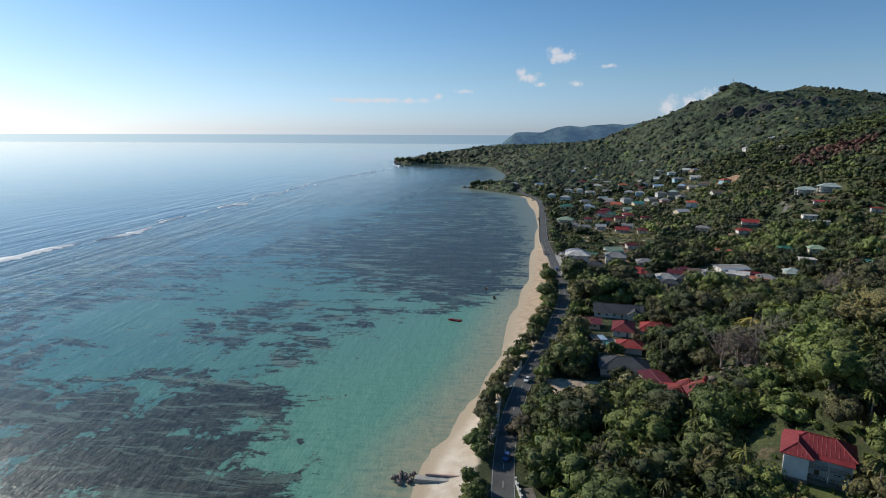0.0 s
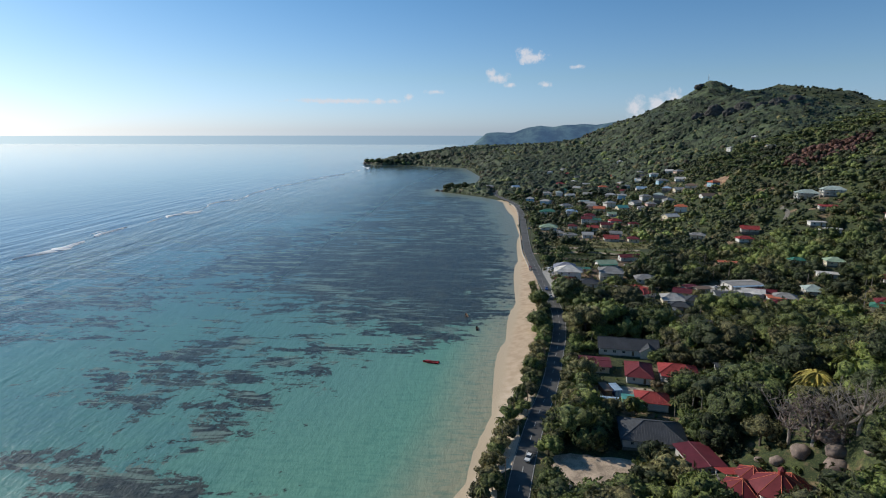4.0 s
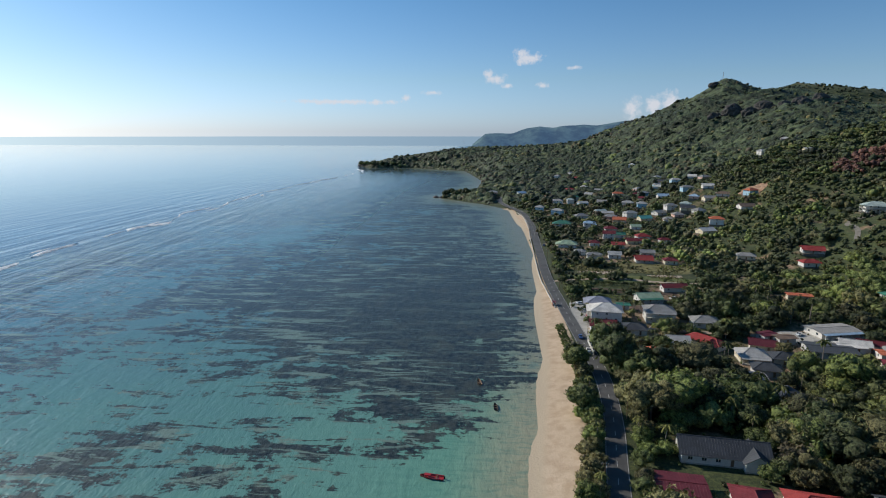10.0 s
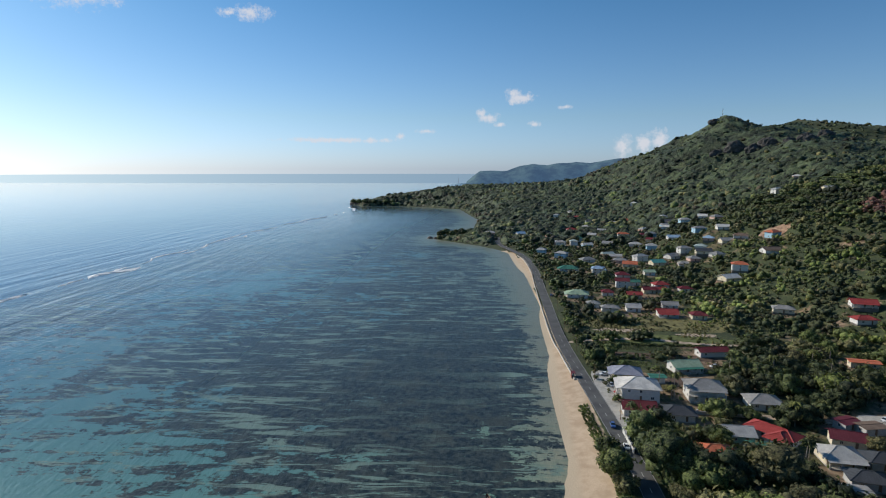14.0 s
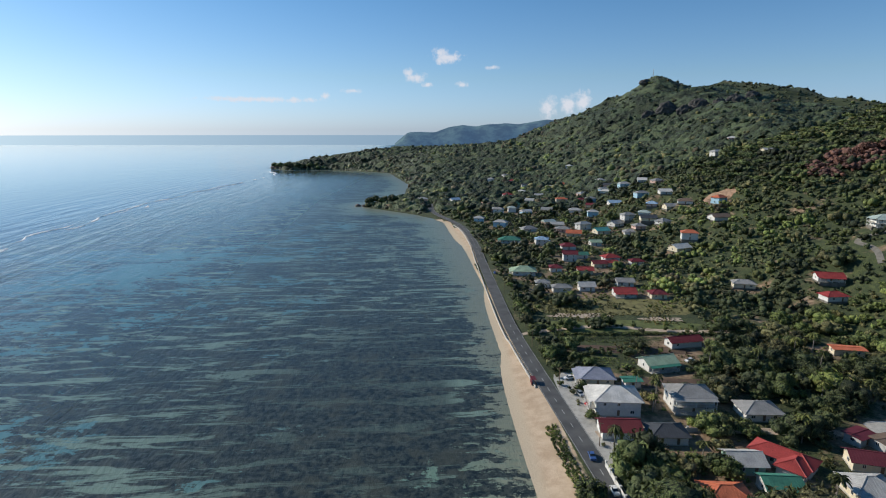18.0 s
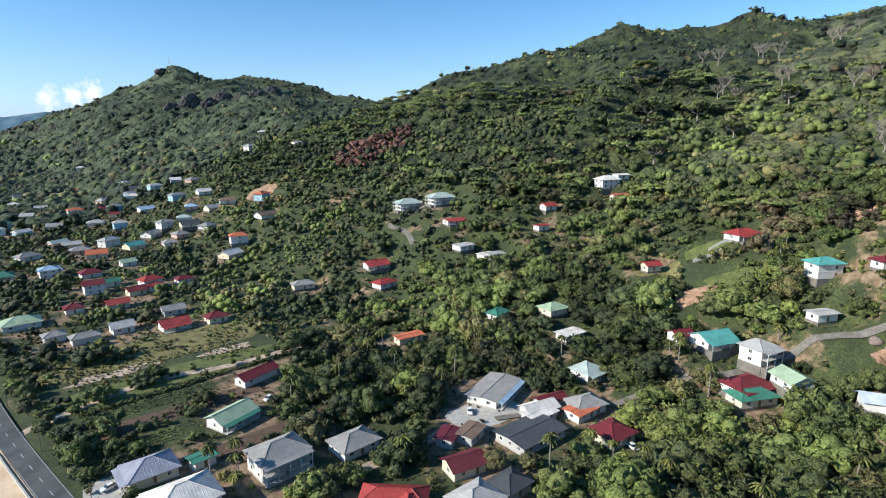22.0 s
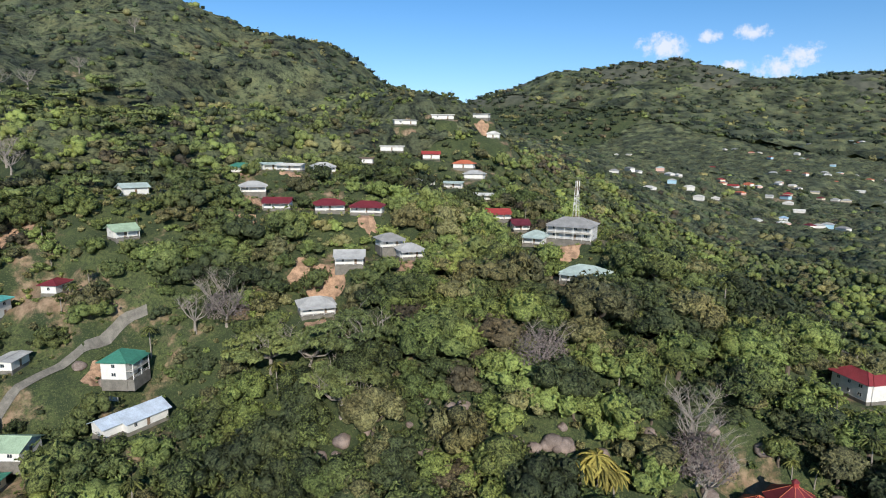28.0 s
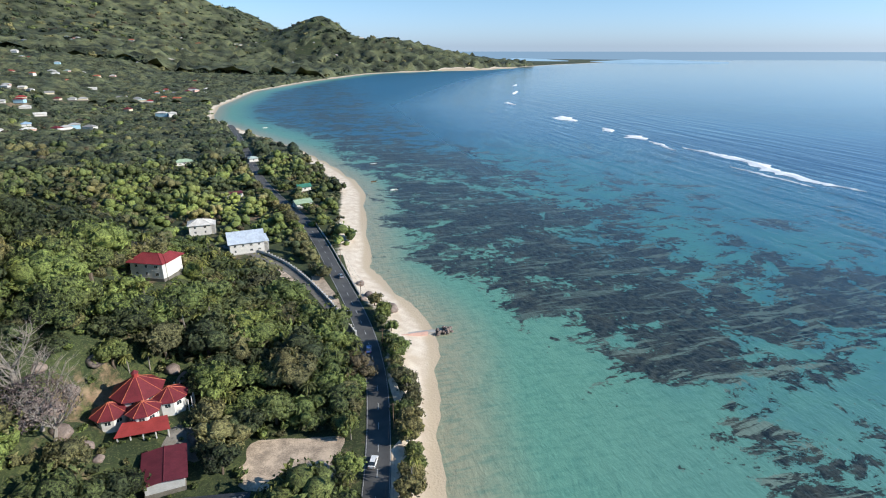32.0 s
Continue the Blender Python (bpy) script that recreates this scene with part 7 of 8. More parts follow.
canopy(-500, 1300, -1700, -795, 7.5, 15.0, 9.0, "leaf_sunny_scrub", "closed canopy of trees on the slopes behind the bay", 305)
canopy(960, 1750, -800, 640, 9.5, 19.0, 10.0, "leaf_sunny_scrub", "closed canopy of trees on the high ridge", 306)
canopy(-1500, 3000, -4000, -1700, 22.0, 46.0, 30.0, "leaf_sunny_scrub", "forest cover on mountain slopes", 307, 25.0, 430.0)
# shrubs close round the houses
sx, sy = [], []
for px, py, pr, _ in PADS:
    if py < -300 or py > 1100:
        continue
    count = 11 if px > 150 else 7
    for i in range(count):
        a = (i + rr.uniform(-0.35, 0.35)) * math.tau / count
        sx.append(px + math.cos(a) * (pr + rr.uniform(-0.9, 1.8)))
        sy.append(py + math.sin(a) * (pr + rr.uniform(-0.9, 1.8)))
sx, sy = np.array(sx), np.array(sy)
keep = free_gardens(sx, sy)
sx, sy = sx[keep], sy[keep]
mixed_forest("garden_shrubs", "shrubs round the houses", low, sx, sy, rr.uniform(0.5, 1.05, len(sx)), (("leaf_dark", 0.25, "dark green"), ("leaf_olive", 0.3, "olive green"), ("leaf_bright", 0.46, "fresh green")), 71)
# gardens along the lane on the hillside: shrubs, palms and plantains
lx, ly = jittered(186, 285, 284, 398, 2.9, 81)
lane = smooth_line([(140, 412), (170, 392), (198, 364), (208.5, 354), (213, 344.6), (219, 331), (222, 320), (225.4, 310.6), (224, 300)], 2.0)
away = np.min(np.hypot(lx[:, None] - lane[None, :, 0], ly[:, None] - lane[None, :, 1]), axis=1)
keep = free_gardens(lx, ly) & (away > 2.6) & (value_noise(lx, ly, 9, 82) > 0.30)
lx, ly = lx[keep], ly[keep]
mixed_forest("garden_shrubs", "shrubs along a hillside lane", low, lx, ly, rr.uniform(0.5, 1.35, len(lx)), (("leaf_dark", 0.2, "dark green"), ("leaf_olive", 0.35, "olive green"), ("leaf_bright", 0.46, "fresh green")), 83)
for i in range(0, len(lx), max(1, len(lx) // 34)):
    plant((PALMS[i % len(PALMS)], BANANA, PALMS[(i + 1) % len(PALMS)])[i // 5 % 3], lx[i], ly[i], rng.uniform(0.65, 1.0), rng.uniform(0, 360))
for ob in FIRST:
    for o in (*ob.children_recursive, ob):
        bpy.data.objects.remove(o)


# ---------------- yards, fields, tracks ----------------
def patch(name, cx, cy, rx, ry, turn, material, label, category, lift=0.07, seed=0, kind="structure", ragged=0.0):
    """An uneven spread of sand, soil or paving laid on the ground."""
    rng = random.Random(seed)
    c, s = math.cos(radians(turn)), math.sin(radians(turn))
    n, rings = 36, 8
    wob = [1 + rng.uniform(-0.06, 0.06) + ragged * (math.sin(i * 0.35 + seed) * 0.5 + math.sin(i * 0.87 + seed * 3) * 0.5) for i in range(n)]
    box_power = 2.5 if ragged else 8
    pts = [(cx, cy)]
    for r in range(1, rings + 1):
        for i in range(n):
            a = i * math.tau / n
            k = r / rings * wob[i]
            e = (abs(math.cos(a)) ** box_power + abs(math.sin(a)) ** box_power) ** (-1 / box_power)
            u, v = rx * k * e * math.cos(a), ry * k * e * math.sin(a)
            pts.append((cx + c * u - s * v, cy + s * u + c * v))
    z = ground_z([p[0] for p in pts], [p[1] for p in pts]) + lift
    faces = [(0, 1 + i, 1 + (i + 1) % n) for i in range(n)]
    for r in range(rings - 1):
        o = 1 + r * n
        faces += [(o + i, o + n + i, o + n + (i + 1) % n, o + (i + 1) % n) for i in range(n)]
    return tagged(new(name, mesh_from(name, [(*p, h) for p, h in zip(pts, z)], faces, material)), label, category, kind=kind)


def track(name, pts, wide, material, label, lift=0.12):
    line = smooth_line(pts, 2.0)
    tang = np.gradient(line, axis=0)
    tang /= np.hypot(*tang.T)[:, None]
    nrm = np.stack([tang[:, 1], -tang[:, 0]], -1)
    cols = [line + nrm * (wide * k) for k in (-0.5, -0.17, 0.17, 0.5)]
    n = len(line)
    verts = [(*p, float(z) + lift) for c in cols for p, z in zip(c, ground_z(c[:, 0], c[:, 1]))]
    faces = [(k * n + i, (k + 1) * n + i, (k + 1) * n + i + 1, k * n + i + 1) for k in range(3) for i in range(n - 1)]
    return tagged(new(name, mesh_from(name, verts, faces, material)), label, "track", kind="structure")


patch("yard", 27, 219, 12, 9, -8, "sandy_earth", "bare pale sandy yard beside the road", "yard", seed=1)
patch("yard", 50, 211, 6, 5, -8, "worn_concrete", "dark paved yard below the villa", "yard", seed=27, ragged=0.15)
patch("forecourt", 41.5, 440, 5.5, 34, -2, "concrete", "pale worn concrete forecourt beside the road", "forecourt", 0.05, 2)
patch("yard", 45, 272, 13, 5, -8, "sandy_earth", "pale sandy driveway between houses", "yard", seed=3)
patch("yard", 142, 417, 13, 8, -15, "concrete", "grey concrete yard between sheds", "yard", seed=4)
patch("field", 103, 458, 34, 5.0, -8, "ploughed", "ploughed red-brown strip of soil", "field", seed=5)
patch("field", 75, 497, 30, 4.5, -8, "ploughed", "ploughed brown strip of soil", "field", seed=6)
patch("field", 72, 546, 14, 4, -8, "sandy_earth", "pale sandy clearing among grass", "field", seed=7, ragged=0.4)
patch("field", 112, 536, 9, 3.5, -8, "sandy_earth", "pale sandy clearing among grass", "field", seed=8, ragged=0.4)
patch("field", 236, 382, 8, 5, -60, "bare_earth", "terraced red soil bed", "field", 0.35, 9)
patch("field", 247, 373, 9, 5, -60, "lawn", "bright green terraced bed", "field", 0.35, 31)
patch("field", 253, 405, 10, 6, -60, "dry_grass", "dry grass terrace on the slope", "field", 0.35, 32)
TERRACE_WALLS = [((259, 392), (263, 386), (266, 380)), ((266, 388), (270, 382), (273, 377))]
patch("field", 268, 389, 9, 4, -60, "lawn", "narrow green terraced bed", "field", 0.35, 10)
patch("field", 92, 560, 48, 17, -5, "dry_grass", "open dry grass field between houses", "field", 0.05, 21, ragged=0.12)
patch("yard", 24, 92, 5, 13, 24, "sandy_earth", "pale gravel terrace beside the drive", "yard", 0.08, 24, ragged=0.2)
patch("bank", 10.5, 118, 3.2, 24, 8, "sandy_earth", "pale rubble bank between drive and road", "bank", 0.14, 25, ragged=0.15)
patch("yard", 31, 93, 7, 6, 20, "sandy_earth", "pale gravel yard above the drive", "yard", 0.12, 26, ragged=0.25)
patch("lawn", 64, 131, 12, 9, 8, "lawn", "mown green lawn beside a red-roofed house", "lawn", 0.09, 22, ragged=0.15)
patch("field", 85, 528, 42, 9, -6, "lawn", "green grass field beside a farm track", "field", 0.04, 23, ragged=0.12)
patch("bank", 288, 336, 16, 11, 10, "bare_earth", "bare red earth bank on the hillside", "bank", 0.3, 11, ragged=0.3)
for i, (x, y) in enumerate(((269, 247), (285, 221), (303, 240), (246, 245), (221, 218), (185, 222), (182, 261), (153, 171), (130, 192), (232, 142), (188, 162), (344, 42))):
    patch("bank", x, y, 4.0 + i % 3, 3.0 + i % 2, i * 40, "bare_earth", "bare orange earth cutting below a hillside house", "bank", 0.3, 70 + i, ragged=0.35)
patch("bank", 250, 262, 9, 6, 30, "bare_earth", "bare red earth cutting on the hillside", "bank", 0.3, 12, ragged=0.3)
patch("bank", 170, 236, 6, 5, 30, "bare_earth", "bare earth cutting below a house", "bank", 0.3, 13, ragged=0.3)
patch("bank", 205, 249, 9, 6, 30, "bare_earth", "bare earth cutting below a house", "bank", 0.3, 14, ragged=0.3)
patch("bank", 268, 766, 20, 13, 20, "bare_earth", "bare red earth slope above the village", "bank", 0.4, 15, ragged=0.3)
patch("bank", 214, 318, 4.5, 3, -30, "bare_earth", "bare earth bank behind a green-roofed house", "bank", 0.3, 16, ragged=0.3)
track("track", [(34, 520), (60, 527), (83, 529), (105, 517), (165, 512)], 4.0, "sandy_earth", "pale sandy farm track through fields")
track("track", [(40, 426), (60, 428), (95, 424), (130, 418)], 4.0, "sandy_earth", "sandy lane between houses")
track("track", [(140, 412), (170, 392), (198, 364), (208.5, 354), (213, 344.6), (219, 331), (222, 320), (225.4, 310.6), (224, 300)], 2.6, "worn_concrete", "narrow concrete lane climbing the hillside", 0.45)
track("track", [(240, 548), (252, 566), (254, 588), (266, 582), (278, 572), (290, 570)], 3.2, "worn_concrete", "concrete hairpin drive to flats on the hill", 0.25)
track("drive", [(6, 156), (10, 132), (17, 108), (27, 82), (44, 58), (56, 44)], 4.5, "worn_concrete", "concrete drive climbing beside a white wall", 0.15)


def crop_rows(cx, cy, hw, hd, turn, gap, seed, size=0.5):
    rng = np.random.default_rng(seed)
    c, s = math.cos(radians(turn)), math.sin(radians(turn))
    u = np.arange(-hw, hw, 0.75)
    v = np.arange(-hd, hd, gap)
    gu, gv = np.meshgrid(u, v)
    gu, gv = gu.ravel() + rng.uniform(-0.2, 0.2, gu.size), gv.ravel() + rng.uniform(-0.15, 0.15, gu.size)
    keep = rng.random(gu.size) < 0.86
    x, y = (cx + c * gu - s * gv)[keep], (cy + s * gu + c * gv)[keep]
    ob = forest("crops", "rows of low green vegetable crops", [crown_arrays(300 + i, 1, 8, 1.0, 1.1, 0.6, 0.8, simple=True) for i in range(3)], x, y, rng.uniform(0.7, 1.2, len(x)) * size, "leaf_bright", seed)
    return tagged(ob, category="crops")


crop_rows(80, 509, 30, 4, -8, 1.8, 51)
crop_rows(75, 483, 32, 4, -8, 1.8, 52)
crop_rows(152, 452, 14, 7, 35, 1.6, 53)
crop_rows(90, 258, 9, 7, -40, 1.7, 57)
crop_rows(96, 289, 9, 7, -10, 2.0, 54)
crop_rows(275, 394, 14, 7, -30, 1.8, 56)
crop_rows(248, 372, 10, 5, -25, 2.0, 55)


# ---------------- walls, jetty, rocks ----------------
def wall_run(name, pts, high, thick, material, label, pillars=0.0, off=0.0, category="wall", step=3.0, up=0.0):
    line = smooth_line(pts, step)
    tang = np.gradient(line, axis=0)
    tang /= np.hypot(*tang.T)[:, None]
    nrm = np.stack([tang[:, 1], -tang[:, 0]], -1)
    line = line + nrm * off
    thing = new(name)
    bm = bmesh.new()
    rows = []
    for (x, y), (nx, ny) in zip(line, nrm):
        z = float(ground_z(x, y)) + up
        rows.append([bm.verts.new(p) for p in ((x - nx * thick / 2, y - ny * thick / 2, z - 0.8), (x + nx * thick / 2, y + ny * thick / 2, z - 0.8), (x + nx * thick / 2, y + ny * thick / 2, z + high), (x - nx * thick / 2, y - ny * thick / 2, z + high))])
    for a, b in zip(rows, rows[1:]):
        for i in range(4):
            bm.faces.new((a[i], a[(i + 1) % 4], b[(i + 1) % 4], b[i]))
    bm.faces.new(rows[0])
    bm.faces.new(rows[-1][::-1])
    bmesh.ops.recalc_face_normals(bm, faces=bm.faces)
    part("wall_body", bm, material, thing)
    if pillars:
        pm = box_mesh("pillar", material, (-0.24, -0.24, -0.8, 0.24, 0.24, high + 0.45), (-0.32, -0.32, high + 0.45, 0.32, 0.32, high + 0.6))
        for x, y in line[::max(1, round(pillars / step))]:
            part("pillar", pm, None, thing).location = (x, y, float(ground_z(x, y)) + up)
    return tagged(thing, label, category)


road_mid = [p for p in ROAD if 430 <= p[1] <= 880]
wall_run("sea_wall", road_mid, 0.75, 0.45, "concrete", "low grey concrete sea wall along the road", 0, -4.4)
wall_run("sea_wall", [p for p in ROAD if 15 <= p[1] <= 126], 0.8, 0.45, "concrete", "low grey concrete sea wall along the road", 0, -4.4)
wall_run("garden_wall", [(3.5, 158), (8.5, 133), (15, 108), (24.5, 80), (41, 55), (54, 40)], 1.1, 0.25, "paint_white", "white balustrade wall with pillars along a drive", 2.6, 0.0, step=2.6, up=0.2)
wall_run("garden_wall", [(36, 392), (36.5, 408)], 1.6, 0.2, "paint_white", "white garden wall by the road", 4.0, 0.0, step=2.0)
wall_run("garden_wall", [(50, 427), (66, 426), (80, 425)], 1.4, 0.2, "paint_grey", "grey boundary wall beside a lane", 4.0, 0.0, step=2.0)
for run in TERRACE_WALLS:
    wall_run("retaining_wall", list(run), 1.5, 0.4, "concrete", "pale stone terrace wall on the slope", 0, 0.0)
wall_run("retaining_wall", [(199, 331), (203, 322), (206, 314)], 1.3, 0.4, "concrete", "pale concrete retaining wall below the lane", 0, 0.0)


def boulder(x, y, r, seed, flat=0.75, sink=0.3):
    rng = random.Random(seed)
    bm = bmesh.new()
    bmesh.ops.create_icosphere(bm, subdivisions=3, radius=1.0)
    off = Vector((rng.uniform(0, 50), rng.uniform(0, 50), rng.uniform(0, 50)))
    for v in bm.verts:
        k = 1 + 0.32 * noise.noise(v.co * 1.1 + off) + 0.10 * noise.noise(v.co * 3.0 + off)
        v.co = Vector((v.co.x * rng.uniform(0.99, 1.01), v.co.y, v.co.z * flat)) * k * r
    me = bpy.data.meshes.new("boulder")
    bm.to_mesh(me)
    bm.free()
    me.shade_smooth()
    me.materials.append(MATS["granite"])
    ob = new("boulder", me)
    ob.matrix_basis = pose(x, y, float(ground_z(x, y)) + r * flat * (0.5 - sink), 0, 0, rng.uniform(0, 360))
    return tagged(ob, "weathered pinkish-grey granite boulder", "rock", "granite boulders")


rng = random.Random(12)
for x, y, r in ((103, 235, 2.6), (107, 245, 2.0), (126, 247, 1.8), (125, 260, 2.2), (144, 273, 2.4), (101, 249, 2.2), (75, 187, 2.4), (107, 240, 1.7), (81, 203, 2.8), (79, 196, 2.2), (84, 197, 1.8), (118, 252, 2.0), (112, 248, 1.6), (132, 262, 1.8),
                (-12.5, 139, 3.0), (-6.5, 124, 2.4), (-4.6, 111, 1.8), (-3.5, 128, 1.5), (47, 214, 1.6), (50, 209, 1.8), (44, 206, 1.3), (72, 213, 1.7), (69, 216, 1.2), (54, 187, 2.6), (58, 183, 2.2), (96, 228, 1.9), (150, 280, 1.6), (116, 262, 1.7), (94, 250, 1.5),
                (82, 111, 5.2), (91, 116, 4.6), (98, 113, 5.0), (75, 118, 3.4), (104, 118, 3.6), (72, 108, 2.4), (212, 316, 2.4), (218, 322, 2.0), (-376, 1880, 9), (-365, 1872, 7), (-350, 1850, 6), (-335, 1838, 6), (-318, 1822, 5), (-82, 1034, 4), (-74, 1030, 3), (-66, 1036, 3)):
    boulder(x, y, r, rng.randint(0, 999))
for i in range(30):
    k = rng.random()
    boulder(78 + 75 * k + rng.uniform(-9, 9), 205 + 76 * k + rng.uniform(-8, 8), rng.uniform(1.0, 2.6), rng.randint(0, 999), sink=0.15)

def cliff(x, y, wide, high, seed):
    """A weathered rock face that stands out of the wooded slope."""
    rng = random.Random(seed)
    bm = bmesh.new()
    bmesh.ops.create_icosphere(bm, subdivisions=4, radius=1.0)
    off = Vector((rng.uniform(0, 50), rng.uniform(0, 50), 0))
    for v in bm.verts:
        k = 1 + 0.3 * noise.noise(v.co * 1.6 + off) + 0.16 * noise.noise(v.co * 4.5 + off)
        v.co = Vector((v.co.x * wide * k, v.co.y * wide * 0.6 * k, v.co.z * high * k))
    me = bpy.data.meshes.new("cliff")
    bm.to_mesh(me)
    bm.free()
    me.materials.append(MATS["dark_rock"])
    ob = new("cliff", me)
    ob.matrix_basis = pose(x, y, float(ground_z(x, y)) + 2.0, 0, 0, rng.uniform(-20, 20))
    return tagged(ob, "dark weathered granite cliff on the wooded hill", "cliff")


for i, (x, y, wide, high) in enumerate(((452, 1350, 15, 13), (478, 1335, 18, 15), (497, 1300, 14, 12), (522, 1296, 18, 15), (545, 1270, 14, 11), (575, 1270, 17, 14), (612, 1280, 14, 11), (505, 1500, 16, 7))):
    cliff(x, y, wide, high, 500 + i)

jetty = new("jetty")
jb = bmesh.new()
box(jb, -25, 158.4, -1.2, -9, 160.4, 1.15)
part("causeway", jb, "concrete", jetty)
jb = bmesh.new()
box(jb, -22, 160.42, -1.2, -10, 160.9, 1.75)
part("parapet", jb, "paint_pink", jetty)
for i in range(26):
    bm = bmesh.new()
    bmesh.ops.create_icosphere(bm, subdivisions=1, radius=rng.uniform(0.5, 0.9))
    for v in bm.verts:
        v.co *= rng.uniform(0.8, 1.2)
    st = part("stone", bm, "granite", jetty)
    st.location = (rng.uniform(-31.5, -25), rng.uniform(157.2, 161.6), rng.uniform(0.0, 0.9))
tagged(jetty, "small concrete jetty ending in a heap of dark stones", "jetty")


# ---------------- octagonal villa ----------------
def octagon(thing, x, y, z, r, high, roof_r, pitch, wall="paint_white", lantern=False, openings=True):
    bm = bmesh.new()
    ring = [[bm.verts.new((x + r * math.cos(a), y + r * math.sin(a), h)) for a in (math.tau * (i + 0.5) / 8 for i in range(8))] for h in (z, z + high)]
    for i in range(8):
        bm.faces.new((ring[0][i], ring[0][(i + 1) % 8], ring[1][(i + 1) % 8], ring[1][i]))
    bm.faces.new(ring[1])
    part("wall", bm, wall, thing)
    rise = roof_r * math.tan(radians(pitch))
    for i in range(8):
        a0, a1 = math.tau * (i + 0.5) / 8, math.tau * (i + 1.5) / 8
        bm = bmesh.new()
        base = [(x + roof_r * math.cos(a0), y + roof_r * math.sin(a0), z + high - 0.1), (x + roof_r * math.cos(a1), y + roof_r * math.sin(a1), z + high - 0.1), (x, y, z + high + rise - 0.1)]
        lo = [bm.verts.new(p) for p in base]
        hi = [bm.verts.new((p[0], p[1], p[2] + 0.16)) for p in base]
        bm.faces.new(lo[::-1])
        bm.faces.new(hi)
        for k in range(3):
            bm.faces.new((lo[k], lo[(k + 1) % 3], hi[(k + 1) % 3], hi[k]))
        part("roof_slope", bm, "roof_crimson", thing)
        bm = bmesh.new()
        tube(bm, (base[0][0], base[0][1], base[0][2] + 0.16), (x, y, z + high + rise + 0.06), 0.08, 0.08, 5)
        part("hip_cap", bm, "roof_orange", thing)
        if openings:
            am = (a0 + a1) / 2
            m = pose(x + r * math.cos(math.tau / 16) * math.cos(am), y + r * math.cos(math.tau / 16) * math.sin(am), z + high - 1.3, 0, 0, math.degrees(am) + 90)
            w = part("window", window_frame_mesh, None, thing)
            w.matrix_basis = m @ Matrix.Diagonal((1.3, 1, 1, 1))
            part("pane", pane_mesh, None, w)
    if lantern:
        bm = bmesh.new()
        tube(bm, (x, y, z + high + rise - 0.5), (x, y, z + high + rise + 0.7), 0.8, 0.8, 8)
        part("lantern", bm, "roof_red", thing)
        bm = bmesh.new()
        tube(bm, (x, y, z + high + rise + 0.7), (x, y, z + high + rise + 1.5), 1.0, 0.08, 8)
        part("lantern_roof", bm, "roof_crimson", thing)


villa = new("villa")
VZ = 9.2
octagon(villa, 64, 196, VZ, 5.4, 6.2, 6.6, 32, lantern=True)
octagon(villa, 69.5, 201.5, VZ - 0.4, 3.6, 4.6, 4.6, 30)
octagon(villa, 61.5, 203.5, VZ - 0.4, 3.2, 5.2, 4.2, 28)
octagon(villa, 56.5, 198, VZ, 3.8, 4.6, 4.8, 26)
bm = bmesh.new()
pts = [(56, 205.5, VZ + 3.2), (66, 206, VZ + 3.2), (67, 210.5, VZ + 2.2), (54.8, 210, VZ + 2.2)]
lo, hi = [bm.verts.new(p) for p in pts], [bm.verts.new((p[0], p[1], p[2] + 0.15)) for p in pts]
bm.faces.new(lo[::-1])
bm.faces.new(hi)
for k in range(4):
    bm.faces.new((lo[k], lo[(k + 1) % 4], hi[(k + 1) % 4], hi[k]))
part("porch_roof", bm, "roof_red", villa)
for i in range(5):
    p = part("post", post_mesh, None, villa)
    p.matrix_basis = pose(55.4 + i * 2.8, 209.6, VZ - 1.4) @ Matrix.Diagonal((1.3, 1.3, 3.7, 1))
bm = bmesh.new()
box(bm, 54.5, 190, VZ - 2.2, 70, 205, VZ - 0.02)
part("terrace", bm, "paint_white", villa)
for i in range(9):
    a = radians(150 + i * 14)
    p = part("post", post_mesh, None, villa)
    p.matrix_basis = pose(57.5 + 6.4 * math.cos(a), 197 + 6.4 * math.sin(a), VZ - 1.0) @ Matrix.Diagonal((1.2, 1.2, 4.6, 1))
bm = bmesh.new()
for i in range(8):
    a0, a1 = radians(150 + i * 14), radians(150 + (i + 1) * 14)
    tube(bm, (57.5 + 6.4 * math.cos(a0), 197 + 6.4 * math.sin(a0), VZ + 1.0), (57.5 + 6.4 * math.cos(a1), 197 + 6.4 * math.sin(a1), VZ + 1.0), 0.08, 0.08, 5)
part("railing", bm, "paint_white", villa)
tagged(villa, "white villa of octagonal pavilions with ribbed red roofs", "villa")


